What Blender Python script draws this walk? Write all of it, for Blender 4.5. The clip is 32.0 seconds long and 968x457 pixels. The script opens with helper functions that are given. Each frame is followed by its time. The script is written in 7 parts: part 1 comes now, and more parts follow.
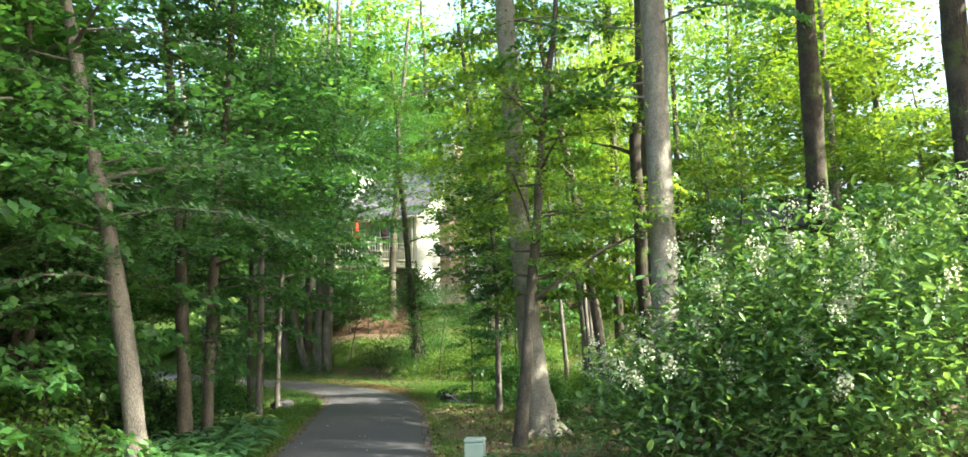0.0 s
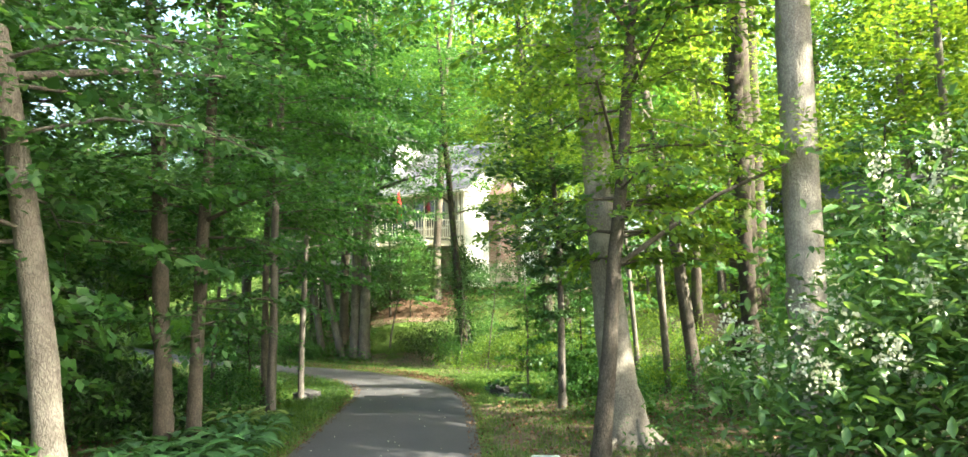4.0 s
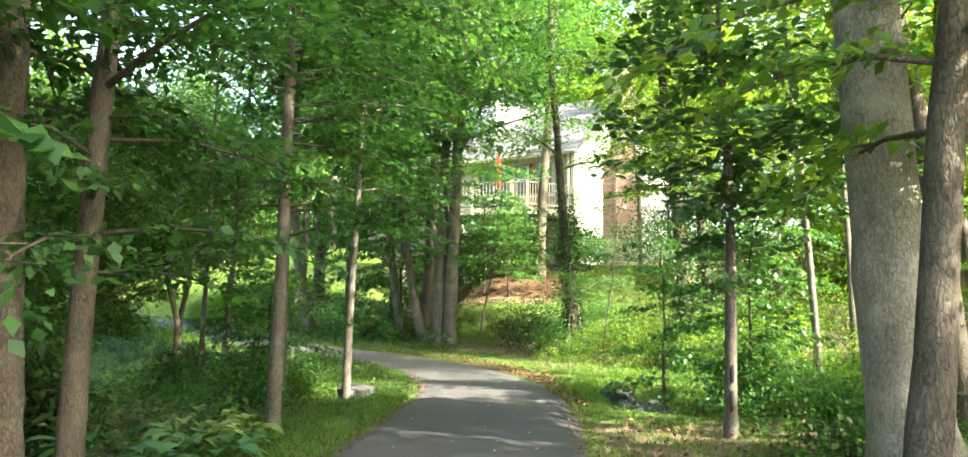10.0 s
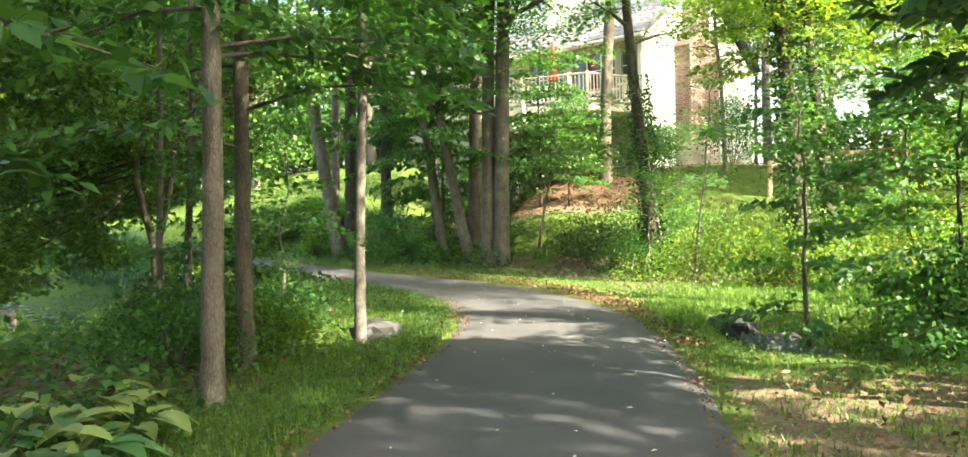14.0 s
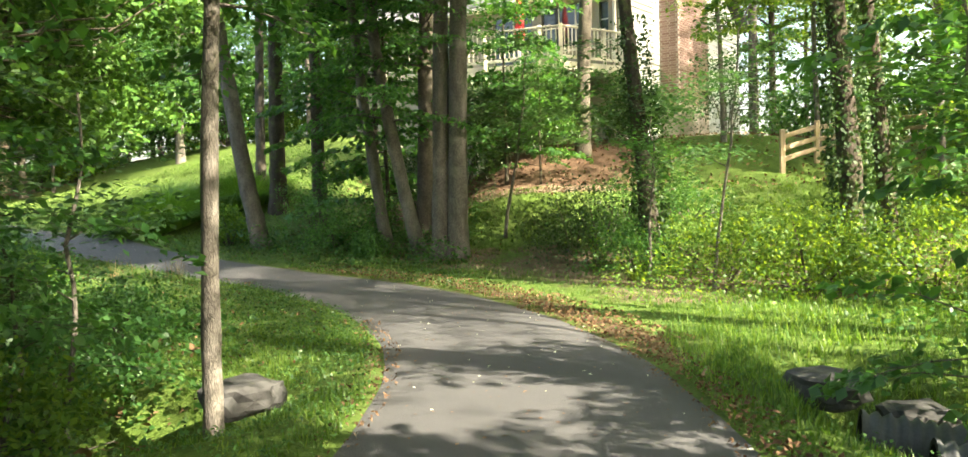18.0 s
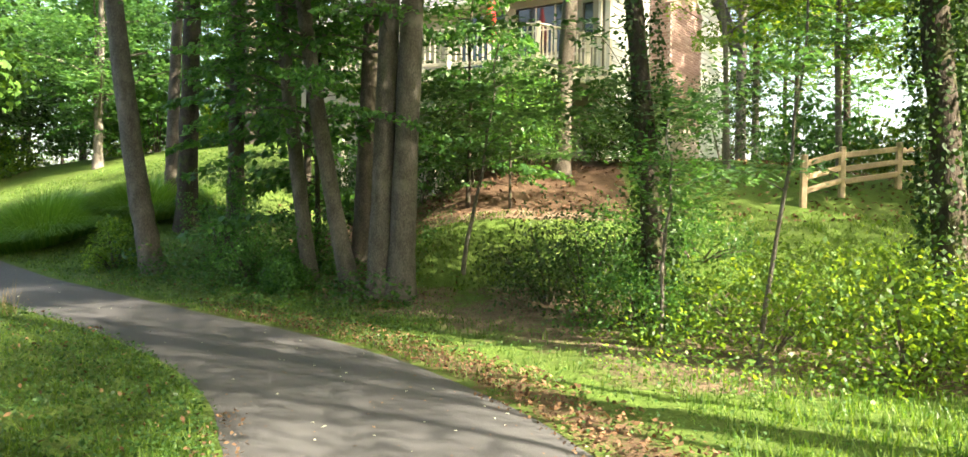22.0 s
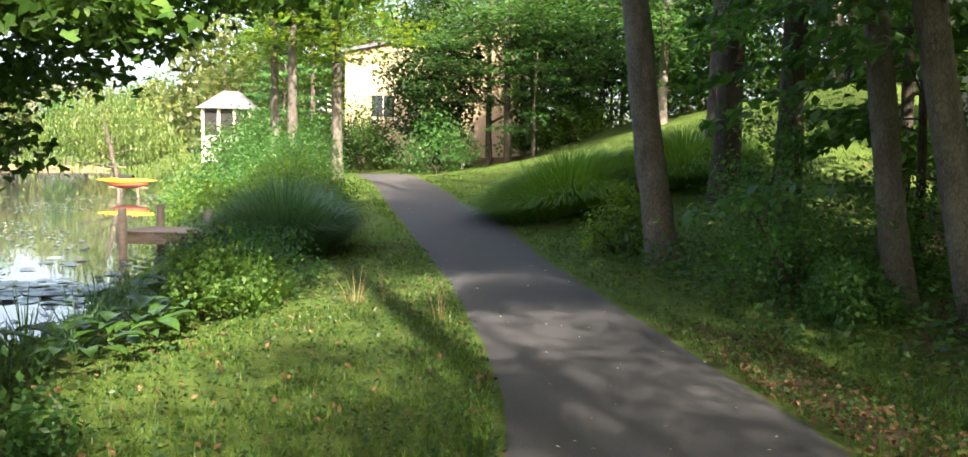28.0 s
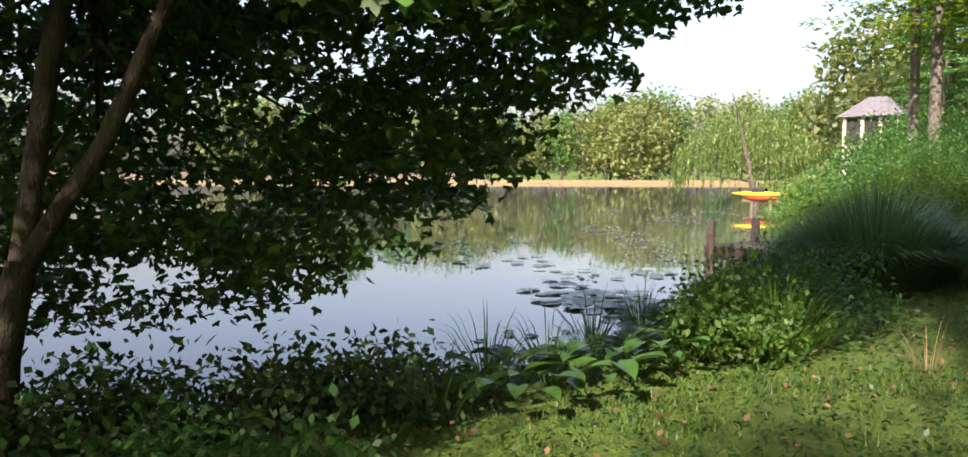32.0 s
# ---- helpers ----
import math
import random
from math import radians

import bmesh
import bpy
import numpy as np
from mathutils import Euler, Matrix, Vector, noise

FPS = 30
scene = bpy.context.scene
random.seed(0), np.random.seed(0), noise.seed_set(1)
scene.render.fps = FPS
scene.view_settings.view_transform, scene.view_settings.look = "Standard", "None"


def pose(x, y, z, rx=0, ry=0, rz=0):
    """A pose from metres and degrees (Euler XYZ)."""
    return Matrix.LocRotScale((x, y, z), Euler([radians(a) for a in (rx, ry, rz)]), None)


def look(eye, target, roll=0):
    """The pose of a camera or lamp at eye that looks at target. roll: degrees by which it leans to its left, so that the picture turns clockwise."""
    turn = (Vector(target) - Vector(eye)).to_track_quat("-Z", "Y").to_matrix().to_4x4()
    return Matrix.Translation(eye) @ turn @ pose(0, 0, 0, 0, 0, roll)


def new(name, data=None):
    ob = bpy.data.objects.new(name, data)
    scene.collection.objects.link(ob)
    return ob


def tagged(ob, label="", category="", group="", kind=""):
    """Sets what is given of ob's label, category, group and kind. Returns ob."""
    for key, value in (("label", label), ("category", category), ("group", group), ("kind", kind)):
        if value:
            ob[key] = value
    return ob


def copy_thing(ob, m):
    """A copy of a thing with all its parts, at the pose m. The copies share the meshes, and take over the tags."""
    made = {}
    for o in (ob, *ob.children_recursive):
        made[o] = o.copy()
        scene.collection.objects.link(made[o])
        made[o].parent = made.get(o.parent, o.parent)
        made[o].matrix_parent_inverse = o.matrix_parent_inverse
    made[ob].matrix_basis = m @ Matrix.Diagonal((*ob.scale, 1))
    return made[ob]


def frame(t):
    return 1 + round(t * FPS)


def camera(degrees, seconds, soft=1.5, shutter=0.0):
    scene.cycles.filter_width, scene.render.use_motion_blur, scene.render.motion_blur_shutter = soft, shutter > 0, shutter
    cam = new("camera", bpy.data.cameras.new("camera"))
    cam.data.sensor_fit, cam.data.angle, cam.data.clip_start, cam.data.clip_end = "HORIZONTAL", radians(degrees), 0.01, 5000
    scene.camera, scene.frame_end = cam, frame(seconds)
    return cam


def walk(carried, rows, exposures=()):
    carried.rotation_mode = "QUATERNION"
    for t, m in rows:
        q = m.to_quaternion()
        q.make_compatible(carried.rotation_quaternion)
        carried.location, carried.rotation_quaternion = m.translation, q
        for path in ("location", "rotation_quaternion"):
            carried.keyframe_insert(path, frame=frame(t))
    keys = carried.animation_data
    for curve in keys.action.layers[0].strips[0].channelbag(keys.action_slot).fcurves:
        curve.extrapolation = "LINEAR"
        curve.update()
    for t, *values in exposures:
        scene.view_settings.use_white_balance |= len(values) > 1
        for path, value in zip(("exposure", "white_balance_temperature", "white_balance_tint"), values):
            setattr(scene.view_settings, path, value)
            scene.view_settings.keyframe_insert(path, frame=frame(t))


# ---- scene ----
cam = camera(62.28, 32.0, soft=1.5)
PATH = [
    (0, (-0.000, -0.000, 2.060), (0.208, 1.976, 2.286), -1.48),
    (0.5, (0.055, 0.468, 2.004), (0.260, 2.451, 2.164), 0.41),
    (1, (0.044, 0.932, 1.984), (0.239, 2.919, 2.092), 0.86),
    (1.5, (0.090, 1.395, 1.992), (0.159, 3.392, 2.091), 0.57),
    (2, (0.106, 1.805, 1.961), (0.136, 3.802, 2.078), 0.71),
    (2.5, (0.136, 2.187, 1.932), (0.156, 4.182, 2.067), 0.83),
    (4.5, (0.086, 3.725, 1.842), (0.202, 5.710, 2.049), -1.43),
    (5, (0.081, 4.106, 1.823), (0.211, 6.091, 2.030), -1.35),
    (5.5, (0.054, 4.553, 1.764), (0.183, 6.542, 1.920), -1.19),
    (6, (0.078, 5.042, 1.701), (0.155, 7.040, 1.713), -0.07),
    (6.5, (0.062, 5.531, 1.661), (0.019, 7.530, 1.603), 1.63),
    (7, (0.083, 6.037, 1.638), (0.036, 8.034, 1.558), 1.71),
    (7.5, (0.120, 6.496, 1.603), (0.018, 8.493, 1.606), 1.30),
    (8, (0.141, 6.921, 1.616), (0.027, 8.909, 1.794), 1.03),
    (8.5, (0.144, 7.398, 1.606), (-0.014, 9.383, 1.791), 1.46),
    (9, (0.153, 7.844, 1.599), (-0.014, 9.829, 1.780), 1.29),
    (9.5, (0.224, 8.299, 1.581), (0.030, 10.282, 1.760), 1.06),
    (10, (0.199, 8.768, 1.568), (0.015, 10.753, 1.738), 0.68),
    (10.5, (0.157, 9.253, 1.523), (-0.025, 11.238, 1.690), 0.75),
    (11, (0.141, 9.739, 1.487), (-0.049, 11.724, 1.638), 0.54),
    (11.5, (0.102, 10.230, 1.454), (-0.090, 12.216, 1.588), 0.54),
    (12, (0.034, 10.667, 1.417), (-0.168, 12.654, 1.537), 0.65),
    (12.5, (-0.016, 11.168, 1.403), (-0.208, 13.155, 1.516), 1.47),
    (13, (-0.060, 11.647, 1.372), (-0.231, 13.637, 1.484), 2.47),
    (13.5, (-0.163, 12.098, 1.370), (-0.369, 14.084, 1.480), -1.37),
    (14, (-0.175, 12.539, 1.329), (-0.498, 14.513, 1.302), -1.43),
    (14.5, (-0.117, 12.987, 1.350), (-0.430, 14.961, 1.413), 0.38),
    (16.5, (-0.422, 15.161, 1.471), (-0.715, 17.139, 1.468), -0.82),
    (17, (-0.496, 15.620, 1.449), (-0.743, 17.605, 1.430), -1.45),
    (17.5, (-0.561, 16.050, 1.450), (-0.794, 18.034, 1.350), -2.94),
    (18, (-0.603, 16.443, 1.457), (-0.835, 18.428, 1.365), -1.56),
    (18.5, (-0.673, 16.870, 1.472), (-0.927, 18.853, 1.407), -1.38),
    (19, (-0.729, 17.269, 1.460), (-1.005, 19.248, 1.387), 0.41),
    (19.5, (-0.774, 17.747, 1.455), (-0.824, 19.745, 1.528), 0.30),
    (20, (-0.821, 18.192, 1.461), (-0.894, 20.191, 1.497), 0.47),
    (20.5, (-0.883, 18.625, 1.459), (-0.966, 20.623, 1.477), 0.00),
    (21, (-0.881, 19.029, 1.448), (-0.960, 21.027, 1.449), 0.35),
    (21.5, (-0.899, 19.447, 1.427), (-0.978, 21.446, 1.418), 1.55),
    (22, (-0.875, 19.879, 1.405), (-1.010, 21.874, 1.379), 0.92),
    (22.5, (-0.850, 20.321, 1.396), (-1.000, 22.315, 1.353), 1.19),
    (23, (-0.815, 20.786, 1.388), (-1.074, 22.769, 1.336), 1.77),
    (23.5, (-0.801, 21.226, 1.385), (-1.280, 23.167, 1.373), 3.13),
    (24, (-0.828, 21.685, 1.383), (-1.424, 23.593, 1.312), 2.77),
    (24.5, (-0.925, 22.030, 1.482), (-1.650, 23.888, 1.336), 2.97),
    (26.5, (-1.668, 23.741, 1.527), (-2.717, 25.437, 1.383), 2.69),
    (27, (-1.825, 24.089, 1.531), (-2.999, 25.700, 1.371), 2.18),
    (27.5, (-1.991, 24.357, 1.499), (-3.340, 25.824, 1.335), 1.69),
    (28, (-2.116, 24.624, 1.502), (-3.517, 26.043, 1.348), 1.12),
    (28.5, (-2.203, 24.874, 1.516), (-3.765, 26.116, 1.387), 0.65),
    (29, (-2.336, 25.122, 1.530), (-3.966, 26.278, 1.465), 0.36),
    (29.5, (-2.435, 25.361, 1.517), (-4.135, 26.412, 1.438), 0.45),
    (30, (-2.622, 25.549, 1.521), (-4.415, 26.433, 1.441), 0.40),
    (30.5, (-2.817, 25.729, 1.507), (-4.749, 26.239, 1.422), 0.46),
    (31, (-2.961, 25.873, 1.477), (-4.929, 26.204, 1.353), 0.17),
    (31.5, (-3.083, 26.037, 1.461), (-5.072, 26.207, 1.343), 0.13),
    (32, (-3.220, 26.232, 1.441), (-5.215, 26.262, 1.304), 0.18),
]
EXPOSURES = [(0, 2.4, 6500, 4), (1, 2.75, 6600, 4), (3, 2.85, 6700, 4), (5, 2.9, 6800, 4), (7, 3.2, 6900, 4), (10, 3.25, 7000, 5), (14, 3.2, 7200, 6), (17, 2.9, 7300, 7), (20, 2.7, 7400, 8), (24.5, 2.85, 7400, 10), (27, 2.95, 7100, 14), (28, 2.15, 7000, 18), (29, 1.45, 7000, 18), (30, 1.25, 6800, 22), (32, 1.4, 6800, 24)]
walk(cam, [(t, look(e, a, r)) for t, e, a, r in PATH], EXPOSURES)

# ---- world and sun ----
SUN_AZ, SUN_EL = 116.0, 37.0      # clockwise from +y, degrees
world = bpy.data.worlds.new("world")
scene.world = world
world.use_nodes = True
wn = world.node_tree.nodes
sky = wn.new("ShaderNodeTexSky")
sky.sky_type = 'NISHITA'
sky.sun_disc = False
sky.sun_elevation, sky.sun_rotation = radians(SUN_EL), radians(SUN_AZ)
sky.air_density, sky.dust_density, sky.ozone_density = 1.0, 5.0, 0.6
wn["Background"].inputs[1].default_value = 0.15
world.node_tree.links.new(sky.outputs[0], wn["Background"].inputs[0])
sun = new("sun", bpy.data.lights.new("sun", 'SUN'))
sun.data.energy, sun.data.angle, sun.data.color = 4.5, radians(0.6), (1.0, 0.93, 0.80)
sun_from = Vector((math.sin(radians(SUN_AZ)) * math.cos(radians(SUN_EL)), math.cos(radians(SUN_AZ)) * math.cos(radians(SUN_EL)), math.sin(radians(SUN_EL))))
sun.matrix_world = look(sun_from * 60, (0, 0, 0))


# ---- materials ----
class Mat:
    """A node material with a principled surface and short ways to wire it."""
    def __init__(self, name, rough=0.7, metal=0.0, spec=0.4):
        self.m = bpy.data.materials.new(name)
        self.m.use_nodes = True
        self.t = self.m.node_tree
        self.p = self.t.nodes["Principled BSDF"]
        self.p.inputs["Roughness"].default_value = rough
        self.p.inputs["Metallic"].default_value = metal
        self.p.inputs["Specular IOR Level"].default_value = spec

    def node(self, kind, **ins):
        n = self.t.nodes.new(kind)
        for k, v in ins.items():
            n.inputs[k.replace("_", " ")].default_value = v
        return n

    def link(self, a, b):
        self.t.links.new(a, b)

    def noise(self, scale, detail=4, stretch=(1, 1, 1), space="Object"):
        tc = self.node("ShaderNodeTexCoord")
        mp = self.node("ShaderNodeMapping", Scale=stretch)
        n = self.node("ShaderNodeTexNoise", Scale=scale, Detail=detail)
        self.link(tc.outputs[space], mp.inputs[0])
        self.link(mp.outputs[0], n.inputs["Vector"])
        return n.outputs["Fac"]

    def ramp(self, fac, stops):
        r = self.node("ShaderNodeValToRGB")
        els = r.color_ramp.elements
        while len(els) < len(stops):
            els.new(0.5)
        for e, (p, c) in zip(els, stops):
            e.position, e.color = p, (*c, 1)
        self.link(fac, r.inputs[0])
        return r.outputs[0]

    def mix(self, fac, a, b, how='MIX'):
        n = self.t.nodes.new("ShaderNodeMix")
        n.data_type, n.blend_type = 'RGBA', how
        for sock, v in ((n.inputs[0], fac), (n.inputs[6], a), (n.inputs[7], b)):
            if isinstance(v, bpy.types.NodeSocket):
                self.link(v, sock)
            else:
                sock.default_value = v if isinstance(v, (int, float)) else (*v, 1)
        return n.outputs[2]

    def bump(self, height, strength=0.4, dist=0.02):
        b = self.node("ShaderNodeBump", Strength=strength, Distance=dist)
        self.link(height, b.inputs["Height"])
        self.link(b.outputs[0], self.p.inputs["Normal"])
        return b

    def color(self, c):
        if isinstance(c, bpy.types.NodeSocket):
            self.link(c, self.p.inputs["Base Color"])
        else:
            self.p.inputs["Base Color"].default_value = (*c, 1)
        return self


def plain(name, lo, hi, scale=6, rough=0.6, metal=0.0, bump=0.15, stretch=(1, 1, 1), spec=0.4):
    m = Mat(name, rough, metal, spec)
    big, fine = m.noise(scale, 5, stretch), m.noise(scale * 9, 3, stretch)
    m.color(m.mix(0.35, m.ramp(big, [(0.3, lo), (0.7, hi)]), m.ramp(fine, [(0.3, lo), (0.7, hi)])))
    if bump:
        m.bump(fine, bump, 0.01)
    return m.m


def leafy(name, stops, rough=0.45, trans=0.4, glow=(1.15, 1.05, 0.5)):
    """Foliage: colour drawn leaf by leaf, part of the light passing through."""
    m = Mat(name, rough, 0, 0.35)
    g = m.node("ShaderNodeNewGeometry")
    o = m.node("ShaderNodeObjectInfo")
    c = m.ramp(g.outputs["Random Per Island"], stops)
    h = m.node("ShaderNodeHueSaturation")
    mr = m.node("ShaderNodeMapRange")
    mr.inputs[3].default_value, mr.inputs[4].default_value = 0.75, 1.2
    m.link(o.outputs["Random"], mr.inputs[0])
    m.link(mr.outputs[0], h.inputs["Value"])
    m.link(c, h.inputs["Color"])
    m.color(h.outputs[0])
    t = m.node("ShaderNodeBsdfTranslucent")
    m.link(m.mix(1.0, h.outputs[0], tuple(2.2 * v for v in glow), 'MULTIPLY'), t.inputs[0])
    mx = m.node("ShaderNodeMixShader")
    mx.inputs[0].default_value = trans
    m.link(m.p.outputs[0], mx.inputs[1])
    m.link(t.outputs[0], mx.inputs[2])
    m.link(mx.outputs[0], m.t.nodes["Material Output"].inputs[0])
    return m.m


def barky(name, lo, hi, fissure=1.0, moss=0.0, plates=26, tall=0.4):
    """Bark of small upright plates with dark cracks between, mottled at a larger scale."""
    m = Mat(name, 0.9, 0, 0.2)
    tc = m.node("ShaderNodeTexCoord")
    mp = m.node("ShaderNodeMapping", Scale=(1, 1, tall))
    warp = m.node("ShaderNodeTexNoise", Scale=7.0, Detail=3.0)
    m.link(tc.outputs["Object"], mp.inputs[0])
    m.link(mp.outputs[0], warp.inputs["Vector"])
    vor = m.node("ShaderNodeTexVoronoi", Scale=plates)
    vor.feature = 'DISTANCE_TO_EDGE'
    m.link(m.mix(0.16, mp.outputs[0], warp.outputs["Color"]), vor.inputs["Vector"])
    crack = m.ramp(vor.outputs["Distance"], [(0.0, (0.5, 0.5, 0.5)), (0.14, (1, 1, 1))])
    n = m.noise(6, 6, (1.3, 1.3, 0.6))
    f = m.noise(60, 5, (1.2, 1.2, 0.5))
    patch = m.noise(2.2, 4)
    c = m.mix(0.5, m.ramp(n, [(0.32, lo), (0.68, hi)]), m.ramp(f, [(0.35, lo), (0.65, hi)]))
    c = m.mix(crack, tuple(0.7 * v for v in lo), c)
    c = m.mix(m.ramp(patch, [(0.55, (0, 0, 0)), (0.72, (0.5, 0.5, 0.5))]), c, tuple(min(1, 1.35 * v) for v in hi))
    if moss:
        c = m.mix(m.ramp(m.noise(5, 5), [(0.5, (0, 0, 0)), (0.65, (moss,) * 3)]), c, (0.09, 0.13, 0.03))
    m.color(c)
    m.bump(m.mix(0.55, crack, f), 0.6 * fissure, 0.025)
    return m.m


def ground_mat():
    m = Mat("ground", 0.95, 0, 0.15)
    at = m.node("ShaderNodeAttribute")
    at.attribute_name = "cover"
    sep = m.node("ShaderNodeSeparateColor")
    m.link(at.outputs["Color"], sep.inputs[0])
    n1, n2, n3 = m.noise(0.9, 5), m.noise(7, 6), m.noise(42, 4)
    soil = m.mix(0.5, m.ramp(n2, [(0.3, (0.07, 0.05, 0.034)), (0.7, (0.20, 0.148, 0.105))]), m.ramp(n3, [(0.35, (0.05, 0.037, 0.025)), (0.66, (0.28, 0.205, 0.14))]))
    grass = m.mix(0.5, m.ramp(n2, [(0.3, (0.035, 0.075, 0.012)), (0.7, (0.10, 0.17, 0.03))]), m.ramp(n3, [(0.3, (0.03, 0.06, 0.01)), (0.7, (0.13, 0.19, 0.04))]))
    mulch = m.mix(0.5, m.ramp(n2, [(0.3, (0.06, 0.035, 0.022)), (0.7, (0.13, 0.078, 0.05))]), m.ramp(n3, [(0.3, (0.04, 0.025, 0.017)), (0.7, (0.19, 0.12, 0.08))]))
    edge = m.mix(0.6, n2, n3)
    def masked(ch):
        add = m.node("ShaderNodeMath")
        add.operation = 'ADD'
        m.link(sep.outputs[ch], add.inputs[0])
        m.link(edge, add.inputs[1])
        return m.ramp(add.outputs[0], [(0.88, (0, 0, 0)), (1.08, (1, 1, 1))])
    c = m.mix(masked(0), soil, grass)
    c = m.mix(masked(1), c, mulch)
    c = m.mix(m.ramp(n1, [(0.35, (0, 0, 0)), (0.75, (0.3, 0.3, 0.3))]), c, (0.06, 0.05, 0.025))
    m.color(c)
    m.bump(m.mix(0.5, n2, n3), 0.7, 0.05)
    return m.m


def asphalt_mat():
    m = Mat("asphalt", 0.85, 0, 0.3)
    big, mid, fine, grit = m.noise(0.5, 4), m.noise(3.5, 5), m.noise(60, 3), m.noise(240, 2)
    c = m.mix(0.5, m.ramp(big, [(0.3, (0.056, 0.056, 0.060)), (0.7, (0.082, 0.082, 0.086))]), m.ramp(mid, [(0.3, (0.050, 0.050, 0.054)), (0.7, (0.090, 0.089, 0.092))]))
    c = m.mix(0.55, c, m.ramp(grit, [(0.3, (0.020, 0.020, 0.022)), (0.6, (0.095, 0.095, 0.098)), (0.76, (0.22, 0.215, 0.205))]))
    m.color(c)
    m.bump(m.mix(0.4, fine, grit), 0.8, 0.008)
    return m.m


def water_mat():
    m = Mat("lake_water", 0.02, 0, 0.9)
    m.p.inputs["IOR"].default_value = 1.4
    n = m.noise(0.35, 4, (1, 2.2, 1))
    m.color(m.ramp(n, [(0.3, (0.060, 0.064, 0.056)), (0.7, (0.085, 0.088, 0.078))]))
    b = m.bump(m.noise(1.6, 3, (1, 2.5, 1)), 0.035, 0.05)
    return m.m


GROUND, ASPHALT, WATER = ground_mat(), asphalt_mat(), water_mat()
LEAF_MID = leafy("leaf_mid_green", [(0, (0.026, 0.085, 0.025)), (0.5, (0.047, 0.135, 0.036)), (1, (0.082, 0.190, 0.049))])
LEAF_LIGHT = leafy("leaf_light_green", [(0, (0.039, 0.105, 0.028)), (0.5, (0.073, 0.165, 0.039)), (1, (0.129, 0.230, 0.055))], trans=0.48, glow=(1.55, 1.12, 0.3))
LEAF_GLOSSY = leafy("leaf_glossy_green", [(0, (0.06, 0.135, 0.045)), (0.5, (0.105, 0.21, 0.066)), (1, (0.17, 0.29, 0.10))], rough=0.33, trans=0.3)
LEAF_YEW = leafy("leaf_yew", [(0, (0.02, 0.06, 0.012)), (0.6, (0.045, 0.11, 0.02)), (1, (0.10, 0.18, 0.03))], trans=0.15)
LEAF_DARK = leafy("leaf_dark_green", [(0, (0.014, 0.040, 0.012)), (0.6, (0.028, 0.070, 0.018)), (1, (0.05, 0.105, 0.025))], rough=0.35, trans=0.2)
LEAF_BLUE = leafy("leaf_dogwood_green", [(0, (0.040, 0.095, 0.040)), (0.6, (0.065, 0.135, 0.055)), (1, (0.11, 0.185, 0.07))], trans=0.35, glow=(0.85, 1.0, 0.5))
LEAF_MAPLE = leafy("maple_leaf", [(0, (0.030, 0.081, 0.016)), (0.5, (0.054, 0.128, 0.024)), (1, (0.095, 0.189, 0.034))], trans=0.22)
LEAF_CLOVER = leafy("clover_leaf", [(0, (0.025, 0.074, 0.022)), (0.6, (0.047, 0.117, 0.034)), (1, (0.086, 0.164, 0.055))], trans=0.35)
LEAF_MOUND = leafy("soft_grass_blade", [(0, (0.068, 0.165, 0.027)), (0.6, (0.112, 0.232, 0.042)), (1, (0.180, 0.300, 0.068))], trans=0.35)
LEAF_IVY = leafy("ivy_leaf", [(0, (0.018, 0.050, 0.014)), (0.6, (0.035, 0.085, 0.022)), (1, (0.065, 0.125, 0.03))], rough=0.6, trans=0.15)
LEAF_WILLOW = leafy("willow_leaf", [(0, (0.07, 0.13, 0.04)), (0.6, (0.12, 0.19, 0.055)), (1, (0.18, 0.25, 0.075))], trans=0.4)
LEAF_FAR = leafy("leaf_far_wood", [(0, (0.06, 0.10, 0.03)), (0.5, (0.11, 0.15, 0.045)), (1, (0.17, 0.19, 0.07))], trans=0.3)
LEAF_HOSTA = leafy("hosta_leaf", [(0, (0.035, 0.10, 0.039)), (0.6, (0.06, 0.15, 0.056)), (1, (0.09, 0.19, 0.070))], rough=0.38, trans=0.25)
LEAF_HOSTA_PALE = leafy("variegated_leaf", [(0, (0.12, 0.19, 0.06)), (0.6, (0.20, 0.27, 0.10)), (1, (0.32, 0.38, 0.18))], rough=0.4, trans=0.25)
LEAF_REED = leafy("reed_blade", [(0, (0.046, 0.114, 0.066)), (0.6, (0.078, 0.180, 0.094)), (1, (0.144, 0.240, 0.120))], rough=0.45, trans=0.25)
LEAF_GRASS = leafy("grass_blade", [(0, (0.039, 0.093, 0.018)), (0.6, (0.074, 0.145, 0.026)), (1, (0.133, 0.200, 0.047))], trans=0.4)
LEAF_STRAW = leafy("dry_grass", [(0, (0.20, 0.15, 0.07)), (1, (0.36, 0.28, 0.15))], trans=0.2, glow=(0.8, 0.7, 0.5))
LEAF_DEAD = leafy("fallen_leaf", [(0, (0.07, 0.035, 0.018)), (0.5, (0.15, 0.08, 0.04)), (1, (0.26, 0.16, 0.09))], rough=0.8, trans=0.05)
FLOWER = leafy("cream_flower", [(0, (0.46, 0.49, 0.34)), (1, (0.74, 0.75, 0.60))], rough=0.7, trans=0.2, glow=(0.4, 0.4, 0.35))
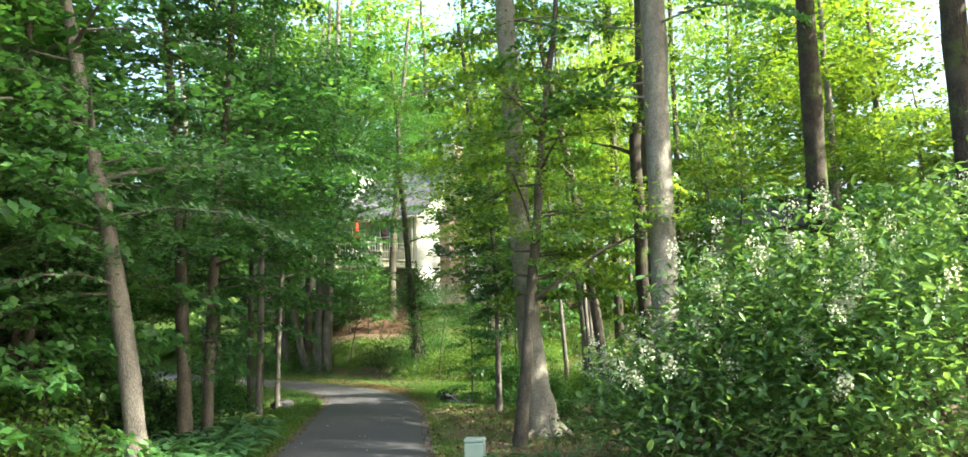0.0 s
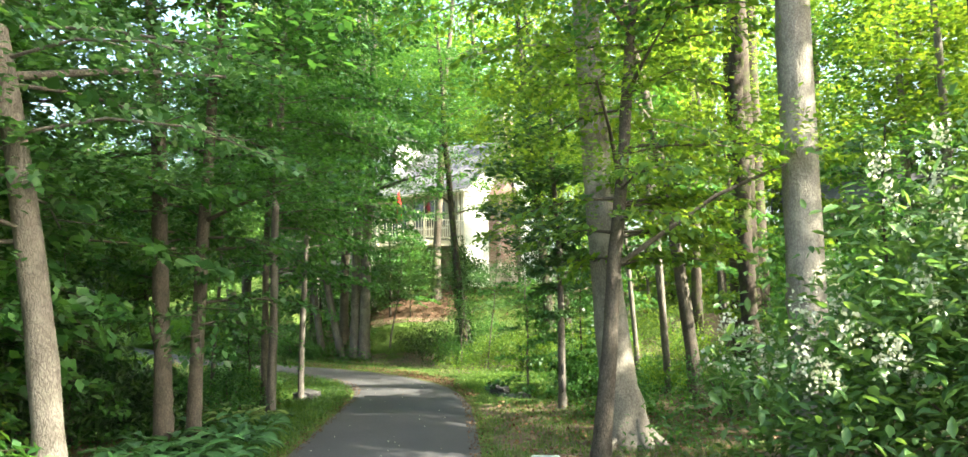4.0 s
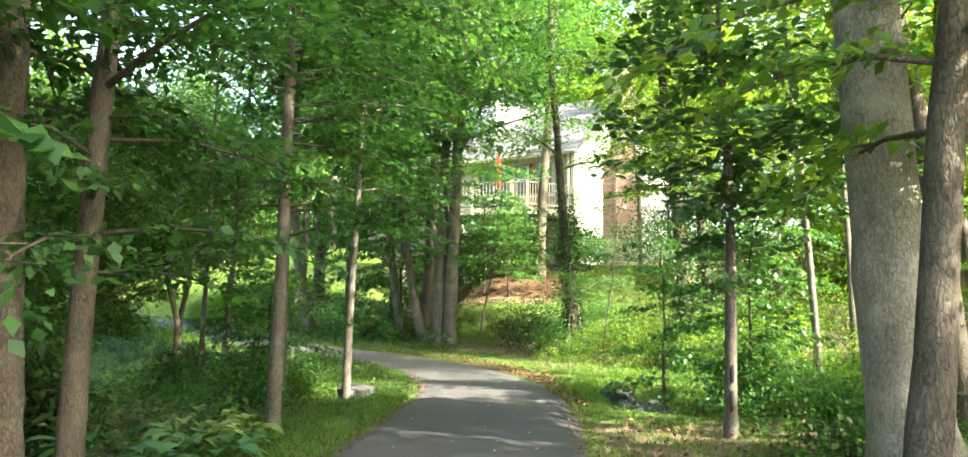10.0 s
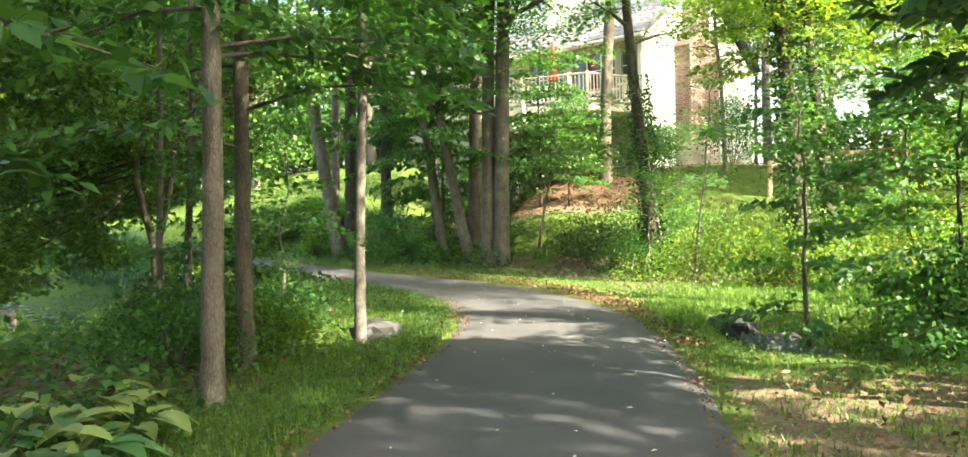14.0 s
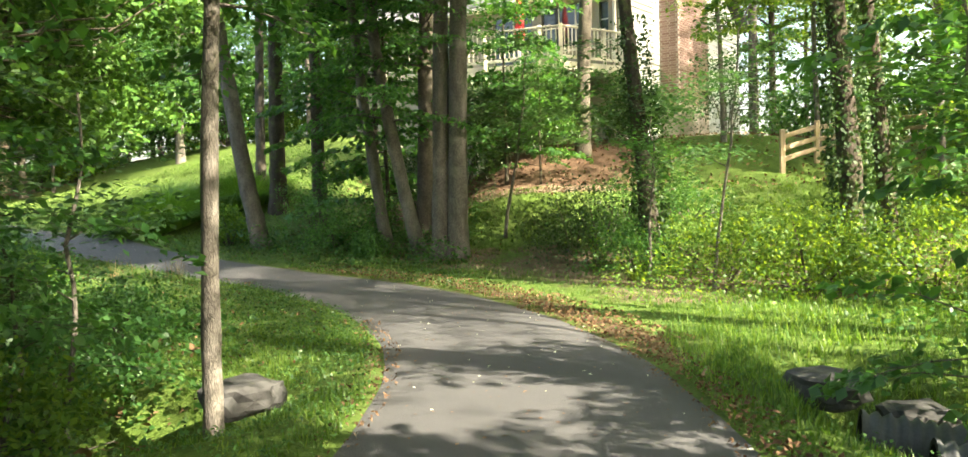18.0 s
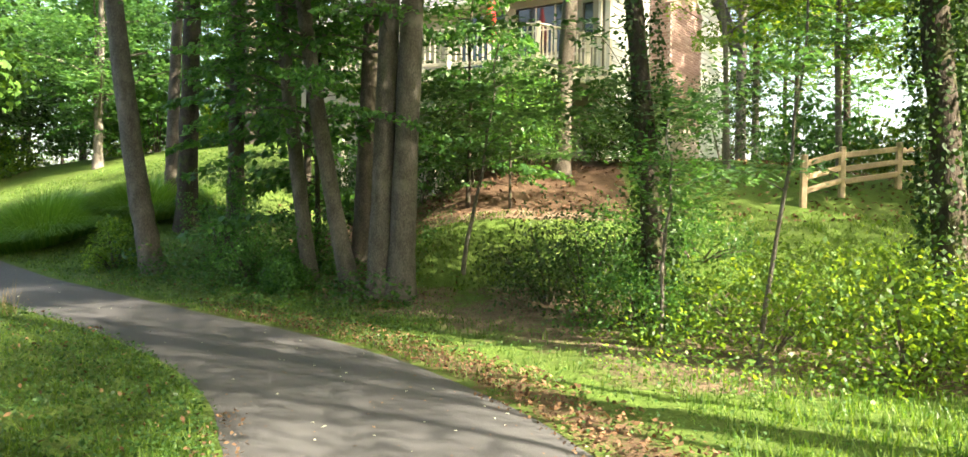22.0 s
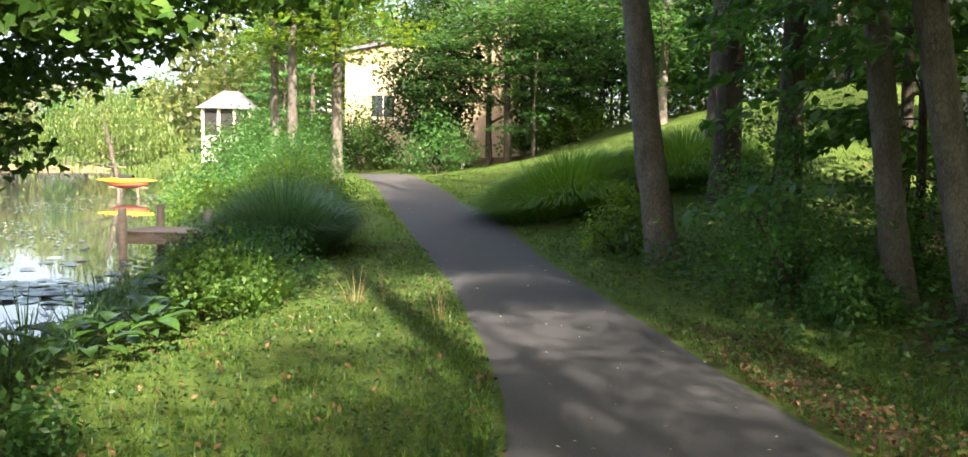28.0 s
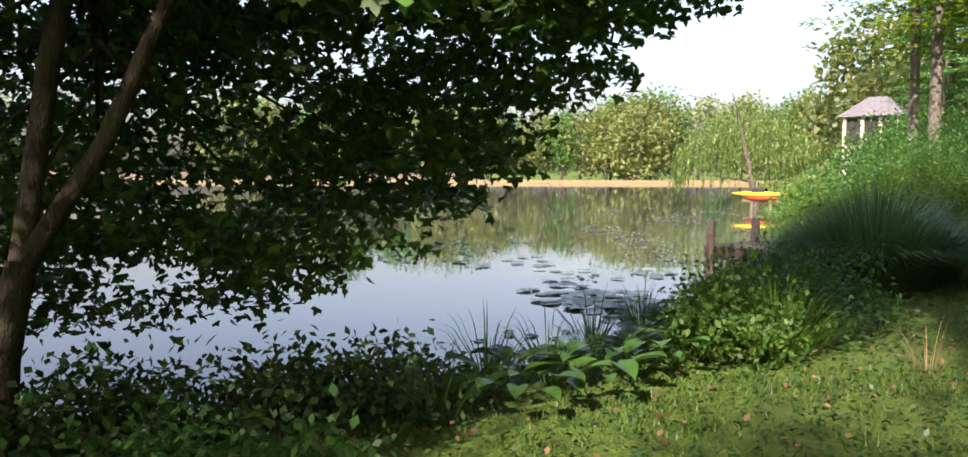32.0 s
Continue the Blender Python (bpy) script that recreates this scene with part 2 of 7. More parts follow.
BARK_GREY = barky("bark_grey", (0.070, 0.063, 0.054), (0.215, 0.195, 0.168), plates=38)
BARK_BROWN = barky("bark_brown", (0.048, 0.042, 0.035), (0.170, 0.147, 0.118), plates=38)
BARK_DARK = barky("bark_dark", (0.035, 0.028, 0.022), (0.09, 0.075, 0.06), moss=0.5)
BARK_PALE = barky("bark_pale", (0.15, 0.137, 0.115), (0.38, 0.35, 0.295), 1.0, plates=40, tall=0.55)


# ---- builders ----
def mesh_np(name, v, f, mat, smooth=False):
    """A mesh from arrays: vertices and faces of one corner count."""
    v, f = np.asarray(v, np.float32), np.asarray(f, np.int32)
    me = bpy.data.meshes.new(name)
    n, k = f.shape
    me.vertices.add(len(v))
    me.vertices.foreach_set("co", v.ravel())
    me.loops.add(n * k)
    me.loops.foreach_set("vertex_index", f.ravel())
    me.polygons.add(n)
    me.polygons.foreach_set("loop_start", np.arange(n, dtype=np.int32) * k)
    if smooth:
        me.polygons.foreach_set("use_smooth", np.ones(n, bool))
    me.materials.append(mat)
    me.update(calc_edges=True)
    return me


def bm_mesh(name, bm, mat, smooth=False):
    me = bpy.data.meshes.new(name)
    bmesh.ops.recalc_face_normals(bm, faces=bm.faces)
    for f in bm.faces:
        f.smooth = smooth
    bm.to_mesh(me)
    bm.free()
    me.materials.append(mat)
    return me


def part(name, data, mat, parent, label="", smooth=False):
    """One mesh object, from a bmesh or a mesh, under a thing or a part."""
    me = bm_mesh(name, data, mat, smooth) if isinstance(data, bmesh.types.BMesh) else data
    ob = new(name, me)
    ob.parent = parent
    if label:
        ob["label"] = label
    return ob


def thing(name, m, label, category, group="", kind=""):
    ob = new(name)
    ob.empty_display_size = 0.2
    ob.matrix_basis = m
    return tagged(ob, label, category, group, kind)


def solid(name, data, mat, label, category, group="", kind="", smooth=False, m=None):
    ob = part(name, data, mat, None, "", smooth)
    if m is not None:
        ob.matrix_basis = m
    return tagged(ob, label, category, group, kind)


def box(bm, x0, x1, y0, y1, z0, z1, bevel=0.0, m=None):
    r = bmesh.ops.create_cube(bm, size=1.0)
    vs = r["verts"]
    for v in vs:
        v.co = Vector(((x0 + x1) / 2 + v.co.x * (x1 - x0), (y0 + y1) / 2 + v.co.y * (y1 - y0), (z0 + z1) / 2 + v.co.z * (z1 - z0)))
    if bevel:
        es = list({e for v in vs for e in v.link_edges})
        out = bmesh.ops.bevel(bm, geom=es, offset=bevel, segments=1, affect='EDGES')
        vs = list({v for f in out["faces"] for v in f.verts} | {v for v in vs if v.is_valid})
    if m is not None:
        bmesh.ops.transform(bm, matrix=m, verts=[v for v in vs if v.is_valid])
    return bm


def one_box(x0, x1, y0, y1, z0, z1, bevel=0.0):
    return box(bmesh.new(), x0, x1, y0, y1, z0, z1, bevel)


def tubes(runs, sides=8):
    """Vertices and quads of tapered tubes; each run is a list of (point, radius)."""
    vs, fs, base = [], [], 0
    ring = np.linspace(0, 2 * math.pi, sides, endpoint=False)
    for run in runs:
        pts = np.array([p for p, _ in run], float)
        rad = np.array([r for _, r in run], float)
        d = np.gradient(pts, axis=0)
        d /= np.linalg.norm(d, axis=1)[:, None] + 1e-9
        ref = np.where(np.abs(d[:, 2:3]) > 0.8, [[1.0, 0, 0]], [[0, 0, 1.0]])
        u = np.cross(d, ref)
        u /= np.linalg.norm(u, axis=1)[:, None] + 1e-9
        w = np.cross(d, u)
        for p, r, a, b in zip(pts, rad, u, w):
            vs.append(p + r * (np.cos(ring)[:, None] * a + np.sin(ring)[:, None] * b))
        for i in range(len(pts) - 1):
            for j in range(sides):
                k = (j + 1) % sides
                fs.append((base + i * sides + j, base + i * sides + k, base + (i + 1) * sides + k, base + (i + 1) * sides + j))
        base += len(pts) * sides
    return np.concatenate(vs), np.array(fs)


def leaf_arrays(rng, centres, size, tilt=0.5, wide=0.6, azim=None, fold=0.18, droop=0.0, simple=False):
    """Folded leaves lying round the horizontal: six corners and two quads each, or one kite-shaped quad."""
    n = len(centres)
    az = rng.uniform(0, 2 * math.pi, n) if azim is None else azim
    pitch = rng.normal(-droop, tilt, n)
    roll = rng.normal(0, tilt, n)
    L = size * rng.uniform(0.65, 1.25, n)
    fwd = np.stack([np.cos(az) * np.cos(pitch), np.sin(az) * np.cos(pitch), np.sin(pitch)], 1)
    side0 = np.stack([-np.sin(az), np.cos(az), 0 * az], 1)
    up0 = np.cross(fwd, side0)
    side = side0 * np.cos(roll)[:, None] + up0 * np.sin(roll)[:, None]
    up = np.cross(fwd, side)
    a, b = L[:, None] * fwd, (L * wide * 0.5)[:, None] * side
    k = (L * fold)[:, None] * up * 0.5
    c = np.asarray(centres)
    if simple:
        v = np.stack([c - 0.5 * a, c - 0.05 * a + b + k, c + 0.5 * a, c - 0.05 * a - b + k], 1).reshape(-1, 3)
        return v, np.arange(4 * n).reshape(-1, 4)
    v = np.stack([c - 0.5 * a, c - 0.18 * a + b + k, c + 0.2 * a + 0.85 * b + k, c + 0.5 * a - 0.3 * k, c + 0.2 * a - 0.85 * b + k, c - 0.18 * a - b + k], 1).reshape(-1, 3)
    i = np.arange(n)[:, None] * 6
    f = np.concatenate([i + [[0, 1, 2, 3]], i + [[0, 3, 4, 5]]], 0)
    return v, f


def lobed_leaves(rng, centres, size, tilt):
    """Maple-like leaves: a long middle lobe and two side lobes from one stalk."""
    sets, n = [], len(centres)
    az, pitch, roll = rng.uniform(0, 2 * math.pi, n), rng.normal(-0.5, tilt, n), rng.normal(0, tilt, n)
    L = size * rng.uniform(0.7, 1.25, n)
    fwd = np.stack([np.cos(az) * np.cos(pitch), np.sin(az) * np.cos(pitch), np.sin(pitch)], 1)
    flat = np.stack([-np.sin(az), np.cos(az), 0 * az], 1)
    side = flat * np.cos(roll)[:, None] + np.cross(fwd, flat) * np.sin(roll)[:, None]
    for turn, ln in ((0.0, 1.0), (1.0, 0.78), (-1.0, 0.78)):
        a = (math.cos(turn) * fwd + math.sin(turn) * side) * (L * ln)[:, None]
        b = (math.cos(turn) * side - math.sin(turn) * fwd) * (L * 0.27)[:, None]
        c = centres - 0.4 * fwd * L[:, None]
        sets.append(np.stack([c, c + 0.55 * a + b, c + a, c + 0.55 * a - b], 1))
    v = np.stack(sets, 1).reshape(-1, 3)
    return v, np.arange(12 * n).reshape(-1, 4)


def spray(rng, tips, per, spread, flat=0.25, jitter=0.0):
    """Points scattered in flattened clumps round the tips."""
    t = np.repeat(np.asarray(tips, float), per, axis=0)
    r = np.sqrt(rng.uniform(0, 1, len(t))) * spread
    a = rng.uniform(0, 2 * math.pi, len(t))
    off = np.stack([r * np.cos(a), r * np.sin(a), rng.normal(0, spread * flat, len(t)) - 0.12 * r], 1)
    return t + off


def join_np(*parts):
    vs, fs, b = [], [], 0
    for v, f in parts:
        vs.append(v)
        fs.append(f + b)
        b += len(v)
    return np.concatenate(vs), np.concatenate(fs)


def sstep(a, b, x):
    t = np.clip((x - a) / (b - a), 0, 1)
    return t * t * (3 - 2 * t)


# ---- the lie of the land ----
MID_L = [(-2.0, -8), (-2.0, 10), (-1.98, 18), (-2.0, 21), (-2.12, 22.5), (-2.5, 24), (-3.1, 25.4), (-4.2, 27.0), (-6.2, 28.9), (-9.1, 31.1), (-15.5, 35.4), (-22, 39.9), (-28, 43.6)]
MID_R = [(0.45, -8), (0.45, 10), (0.52, 18), (0.42, 20.4), (0.12, 22.8), (-0.4, 24.5), (-1.2, 26.2), (-2.9, 28.3), (-5.6, 30.35), (-8.8, 32.6), (-15.2, 37.2), (-21, 41.2), (-26, 44.8)]
SHORE = [(-160, -60), (-60, -30), (-30, -4), (-16, 12), (-11, 19.5), (-8.9, 22.5), (-8.2, 24.3), (-9.3, 26.4), (-13.2, 28.2), (-16.2, 30.6), (-21, 34), (-30, 38.2), (-42, 42), (-70, 52), (-150, 95)]


def smooth_line(pts, n):
    p = np.array(pts, float)
    for _ in range(2):
        q = np.empty((2 * len(p), 2))
        q[0], q[-1] = p[0], p[-1]
        q[1:-1:2] = 0.75 * p[:-1] + 0.25 * p[1:]
        q[2:-1:2] = 0.25 * p[:-1] + 0.75 * p[1:]
        p = q
    d = np.r_[0, np.cumsum(np.linalg.norm(np.diff(p, axis=0), axis=1))]
    s = np.linspace(0, d[-1], n)
    return np.stack([np.interp(s, d, p[:, 0]), np.interp(s, d, p[:, 1])], 1)


LEFT, RIGHT, EDGE = smooth_line(MID_L, 260), smooth_line(MID_R, 260), smooth_line(SHORE, 400)


def dist_to(line, x, y):
    p = np.stack([np.ravel(x), np.ravel(y)], 1).astype(float)
    best = np.full(len(p), 1e9)
    for a, b in zip(line[:-1], line[1:]):
        ab = b - a
        t = np.clip(((p - a) @ ab) / (ab @ ab + 1e-12), 0, 1)
        best = np.minimum(best, ((p - a - t[:, None] * ab) ** 2).sum(1))
    return np.sqrt(best).reshape(np.shape(x))


SHORE_POLY = np.concatenate([np.array(EDGE[::4]), [(-400, 160), (-400, -200), (-160, -200)]])
PATH_POLY = np.concatenate([LEFT, RIGHT[::-1]])


def inside(poly, x, y):
    x, y = np.asarray(x, float), np.asarray(y, float)
    hit = np.zeros(x.shape, bool)
    for (ax, ay), (bx, by) in zip(poly, np.roll(poly, -1, axis=0)):
        cross = (ay > y) != (by > y)
        hit ^= cross & (x < (bx - ax) * (y - ay) / (by - ay + 1e-12) + ax)
    return hit


WATER_Z = -0.38
SIMPLE_EDGE, SIMPLE_L, SIMPLE_R = EDGE[::6], LEFT[::6], RIGHT[::6]


def land(x, y):
    """Height of the ground, metres."""
    x, y = np.asarray(x, float), np.asarray(y, float)
    z = np.interp(y, [-10, 0, 5, 10, 14, 20, 25, 30, 40, 60], [0.75, 0.6, 0.4, 0.15, 0.05, 0.0, 0.0, 0.12, 0.75, 1.3])
    right = sstep(1.5, 14, x) * 0.9
    bank = (sstep(30.8, 33.6, y) * 0.95 + sstep(33, 38.5, y) * 1.15) * sstep(-5.6, -1.6, x)
    bank = bank * (1 - 0.45 * sstep(3, 9, x))
    lawn = sstep(31, 44, y) * sstep(-3, -10, x) * 0.25
    # stream bed passing under the path
    sx = np.interp(x, [-9, -6, -3, 1, 4, 9], [22.6, 21.6, 22.3, 22.3, 21.2, 19.0])
    away = np.maximum(sstep(2.4, 3.6, -x), sstep(0.75, 1.5, x)) * sstep(14, 7, x)
    bed = -0.75 * np.exp(-((y - sx) / 0.9) ** 2) * away
    past = (y - np.interp(x, RIGHT[::-1, 0][:200], RIGHT[::-1, 1][:200])) * 0.8
    hill = sstep(2.2, 11, past) * sstep(-5, -9, x) * (0.8 + 1.5 * sstep(-31, -21, x)) * sstep(75, 50, y)
    knoll = 0.5 * np.exp(-((x + 10.5) / 2.3) ** 2 - ((y - 36.4) / 1.9) ** 2)
    z = z + right + bank + lawn + bed + hill + knoll + 0.5 * sstep(0.5, 3.6, past) * sstep(-4.6, -7.5, x) * sstep(60, 40, y)
    d = dist_to(SIMPLE_EDGE, x, y)
    wet = inside(SHORE_POLY, x, y)
    slope = np.where(wet, -d, d)
    z = np.where(wet, np.maximum(-1.6, WATER_Z - 0.5 * d), WATER_Z + (z - WATER_Z) * sstep(-0.2, 1.6, slope))
    far = sstep(60, 140, np.hypot(x, y - 20))
    rise = np.where(wet, 0, 1.0) * far
    return z + rise * 1.0


def lz(x, y):
    return float(land(np.array([x]), np.array([y]))[0])


# ---- ground, path, lake ----
def ground_axis(fine0, fine1, step, far):
    left = fine0 - np.geomspace(step * 2, far, 26)[::-1]
    right = fine1 + np.geomspace(step * 2, far, 26)
    return np.concatenate([left, np.arange(fine0, fine1 + 1e-6, step), right])


gx, gy = ground_axis(-34, 12, 0.25, 900), ground_axis(-4, 46, 0.25, 900)
GX, GY = np.meshgrid(gx, gy)
GZ = land(GX, GY)
rng = np.random.default_rng(5)
near_l, near_r = dist_to(SIMPLE_L, GX, GY), dist_to(SIMPLE_R, GX, GY)
on_path = inside(PATH_POLY, GX, GY)
GZ = GZ + np.where(on_path | (np.minimum(near_l, near_r) < 0.3), -0.02, rng.normal(0, 0.012, GX.shape) * (np.abs(GX) < 30))
nr, nc = GX.shape
idx = np.arange(nr * nc).reshape(nr, nc)
quads = np.stack([idx[:-1, :-1], idx[:-1, 1:], idx[1:, 1:], idx[1:, :-1]], -1).reshape(-1, 4)
gm = mesh_np("ground", np.stack([GX, GY, GZ], -1).reshape(-1, 3), quads, GROUND, True)
# red: grass, green: bark mulch
verge = np.exp(-(np.minimum(near_l, near_r) / 1.6) ** 2)
grass = 0.25 + 0.55 * verge
grass = np.where((GX < -4) & (GY > 29), 0.75, grass)
grass = np.where((GX > 0.6) & (GX < 6.5) & (GY > 10) & (GY < 19.5), 0.30, grass)
grass = np.where((GX > 0.3) & (GX < 6.5) & (GY >= 19.5) & (GY < 26.5), 0.72, grass)
grass = np.where((GX > -3.5) & (GX < 8) & (GY > 31.6) & (GY < 34.0), 0.80, grass)
grass = np.where((GX < -2.0) & (GX > -8) & (GY > 22) & (GY < 29), 0.66, grass)
mulch = np.where((GX > -6) & (GX < 1.0) & (GY > 34.4) & (GY < 50), 0.6, 0.0)
grass = np.where((GX >= 1.0) & (GX < 12) & (GY > 33.5) & (GY < 42), 0.78, grass)
grass = np.where((GX < -4) & (GY > 23) & (GY < 33), 0.72, grass)
mulch = np.maximum(mulch, 0.55 * np.exp(-((near_r - 0.35) / 0.4) ** 2) * ((GY > 23) & (GY < 31)))
mulch = np.maximum(mulch, 0.6 * np.exp(-((GX + 30) / 14) ** 2 - ((GY - 52) / 5) ** 2))
patchy = np.array([noise.noise((a * 0.8, b * 0.8, 3.0)) + 0.7 * noise.noise((a * 2.6, b * 2.6, 8.0)) for a, b in zip(GX.ravel(), GY.ravel())]).reshape(GX.shape)
grass = grass + 0.32 * patchy * ((GX > -14) & (GY < 33))
cov = gm.color_attributes.new("cover", 'FLOAT_COLOR', 'POINT')
cov.data.foreach_set("color", np.stack([grass, mulch, 0 * grass, np.ones_like(grass)], -1).ravel().astype(np.float32))
solid("ground", gm, GROUND, "grass, bare soil and leaf litter on gently falling ground", "ground", kind="structure")

rows_n, across = 260, 9
pv = []
for i in range(rows_n):
    for j in range(across):
        t = j / (across - 1)
        wob = 0.035 * noise.noise((i * 0.23, 7 * (j > 4), 0)) + 0.02 * noise.noise((i * 0.9, 3 * (j > 4), 5)) if j in (0, across - 1) else 0
        p = LEFT[i] * (1 - t) + RIGHT[i] * t
        d = (RIGHT[i] - LEFT[i]) / np.linalg.norm(RIGHT[i] - LEFT[i])
        p = p + d * wob
        pv.append((p[0], p[1], 0.012 + 0.018 * (1 - (2 * t - 1) ** 2) - (0.03 if j in (0, across - 1) else 0)))
pv = np.array(pv)
pv[:, 2] += land(pv[:, 0], pv[:, 1])
pi = np.arange(rows_n * across).reshape(rows_n, across)
solid("path", mesh_np("path", pv, np.stack([pi[:-1, :-1], pi[:-1, 1:], pi[1:, 1:], pi[1:, :-1]], -1).reshape(-1, 4), ASPHALT, True), ASPHALT,
      "dark grey asphalt footpath with ragged edges", "path", kind="structure")

wp = [(-3, -400), (-4.6, 19), (-4.6, 24), (-5.8, 25.5), (-6.4, 27.2), (-11, 30.2), (-16, 33.6), (-30, 41.5), (-60, 54), (-150, 100), (-420, 160), (-420, -400)]
bm = bmesh.new()
bm.faces.new([bm.verts.new((x, y, WATER_Z)) for x, y in wp])
bmesh.ops.triangulate(bm, faces=bm.faces)
solid("lake", bm, WATER, "calm lake water mirroring sky and trees", "water", kind="structure")


# ---- trees ----
def trunk_runs(rng, h, r, bend=(0, 0), flare=1.5, top=0.35, wig=0.05, limbs=6, from_=0.35, reach=1.8, lean=(0, 0), settle=5.0, foot=0.35):
    n = 12
    s = np.linspace(0, 1, n)
    wx, wy = rng.normal(0, wig, n).cumsum() * s, rng.normal(0, wig, n).cumsum() * s
    go = settle * (1 - np.exp(-s * h / settle))
    pts = np.stack([bend[0] * s ** 1.3 + lean[0] * go + wx, bend[1] * s ** 1.3 + lean[1] * go + wy, s * h - 0.15], 1)
    if r >= 0.07:
        fine = np.concatenate([np.linspace(0, 0.12, 10)[:-1], np.linspace(0.12, 1, 22)])
        pts = np.stack([np.interp(fine, s, pts[:, c]) for c in range(3)], 1)
        s = fine
    rad = r * (1 - (1 - top) * s) * (1 + (flare - 1) * np.exp(-s * h / foot))
    rad = rad * rng.normal(1, 0.025, len(s))
    runs, tips = [list(zip(pts, rad))], []
    for k in range(limbs):
        q = from_ + (0.97 - from_) * (k + rng.uniform(0.1, 0.9)) / max(limbs, 1)
        p0 = np.array([np.interp(q, s, pts[:, c]) for c in range(3)])
        a = rng.uniform(0, 2 * math.pi)
        ln = reach * rng.uniform(0.6, 1.15) * (1.15 - 0.6 * q)
        d = np.array([math.cos(a), math.sin(a), rng.uniform(0.15, 0.7)])
        p1, p2 = p0 + d * ln * 0.5, p0 + d * ln * np.array([1, 1, 0.8])
        r0 = r * (1 - (1 - top) * q) * 0.42
        runs.append([(p0, r0), (p1, r0 * 0.65), (p2, r0 * 0.22)])
        tips += [p1 + rng.normal(0, 0.15, 3), p2]
    return runs, tips, pts


def flare_roots(rng, r, n=6):
    runs = []
    for k in range(n):
        a = 2 * math.pi * k / n + rng.uniform(-0.3, 0.3)
        d = np.array([math.cos(a), math.sin(a)])
        L = r * rng.uniform(2.0, 2.9)
        runs.append([((*(d * r * 0.55), 0.62), r * 0.30), ((*(d * r * 1.15), 0.22), r * 0.36), ((*(d * L * 0.8), 0.06), r * 0.24), ((*(d * L * 1.15), -0.08), r * 0.10)])
    return runs


def bough_set(rng, pts, rad, count, z0, z1, reach, per, size, aim=None, fan=3.2):
    """Flat leafy boughs from a trunk: branch runs, and leaves lying in layers along them."""
    runs, vs = [], []
    for k in range(count):
        z = z0 + (z1 - z0) * (k + rng.uniform(0, 1)) / count
        p0 = np.array([np.interp(z, pts[:, 2], pts[:, c]) for c in range(3)])
        a = rng.uniform(-fan, fan) + (aim if aim is not None else 0)
        L = reach * rng.uniform(0.55, 1.15)
        d, q = np.array([math.cos(a), math.sin(a), 0]), np.array([-math.sin(a), math.cos(a), 0])
        rise, sag, bow = rng.uniform(0.1, 0.4), rng.uniform(0.2, 0.45), rng.normal(0, 0.12)

        def at(t):
            t = np.asarray(t, float)[..., None]
            return p0 + d * L * t + q * L * bow * t * t + np.array([0, 0, 1.0]) * L * (rise * t - sag * t * t)
        r0 = min(0.022, 0.3 * float(np.interp(z, pts[:, 2], rad)))
        runs.append([(at(t), r0 * (1 - 0.85 * t)) for t in (0, 0.33, 0.66, 1.0)])
        for t, sd in ((0.4, 1), (0.55, -1), (0.7, 1), (0.82, -1)):
            e = at(t) + (d * 0.22 + q * sd * 0.26) * L * (1.2 - t) - np.array([0, 0, 0.03])
            runs.append([(at(t), r0 * 0.4), (e, r0 * 0.12)])
        n = max(10, int(1.45 * per * L / reach))
        t = rng.uniform(0.22, 1.06, n)
        w = rng.uniform(-1, 1, n)
        half = 0.40 * L * np.sqrt(np.clip(1.12 - t, 0, 1)) * np.clip(2.6 * (t - 0.1), 0.2, 1)
        c = at(t) + q * (w * half)[:, None] + np.stack([0 * t, 0 * t, rng.normal(0, 0.035, n) - 0.10 * np.abs(w) * half], 1)
        vs.append(leaf_arrays(rng, c, size * 1.12, 0.5, 0.66, azim=a + 0.9 * w + rng.normal(0, 0.5, n), droop=0.4, simple=True))
    return runs, vs


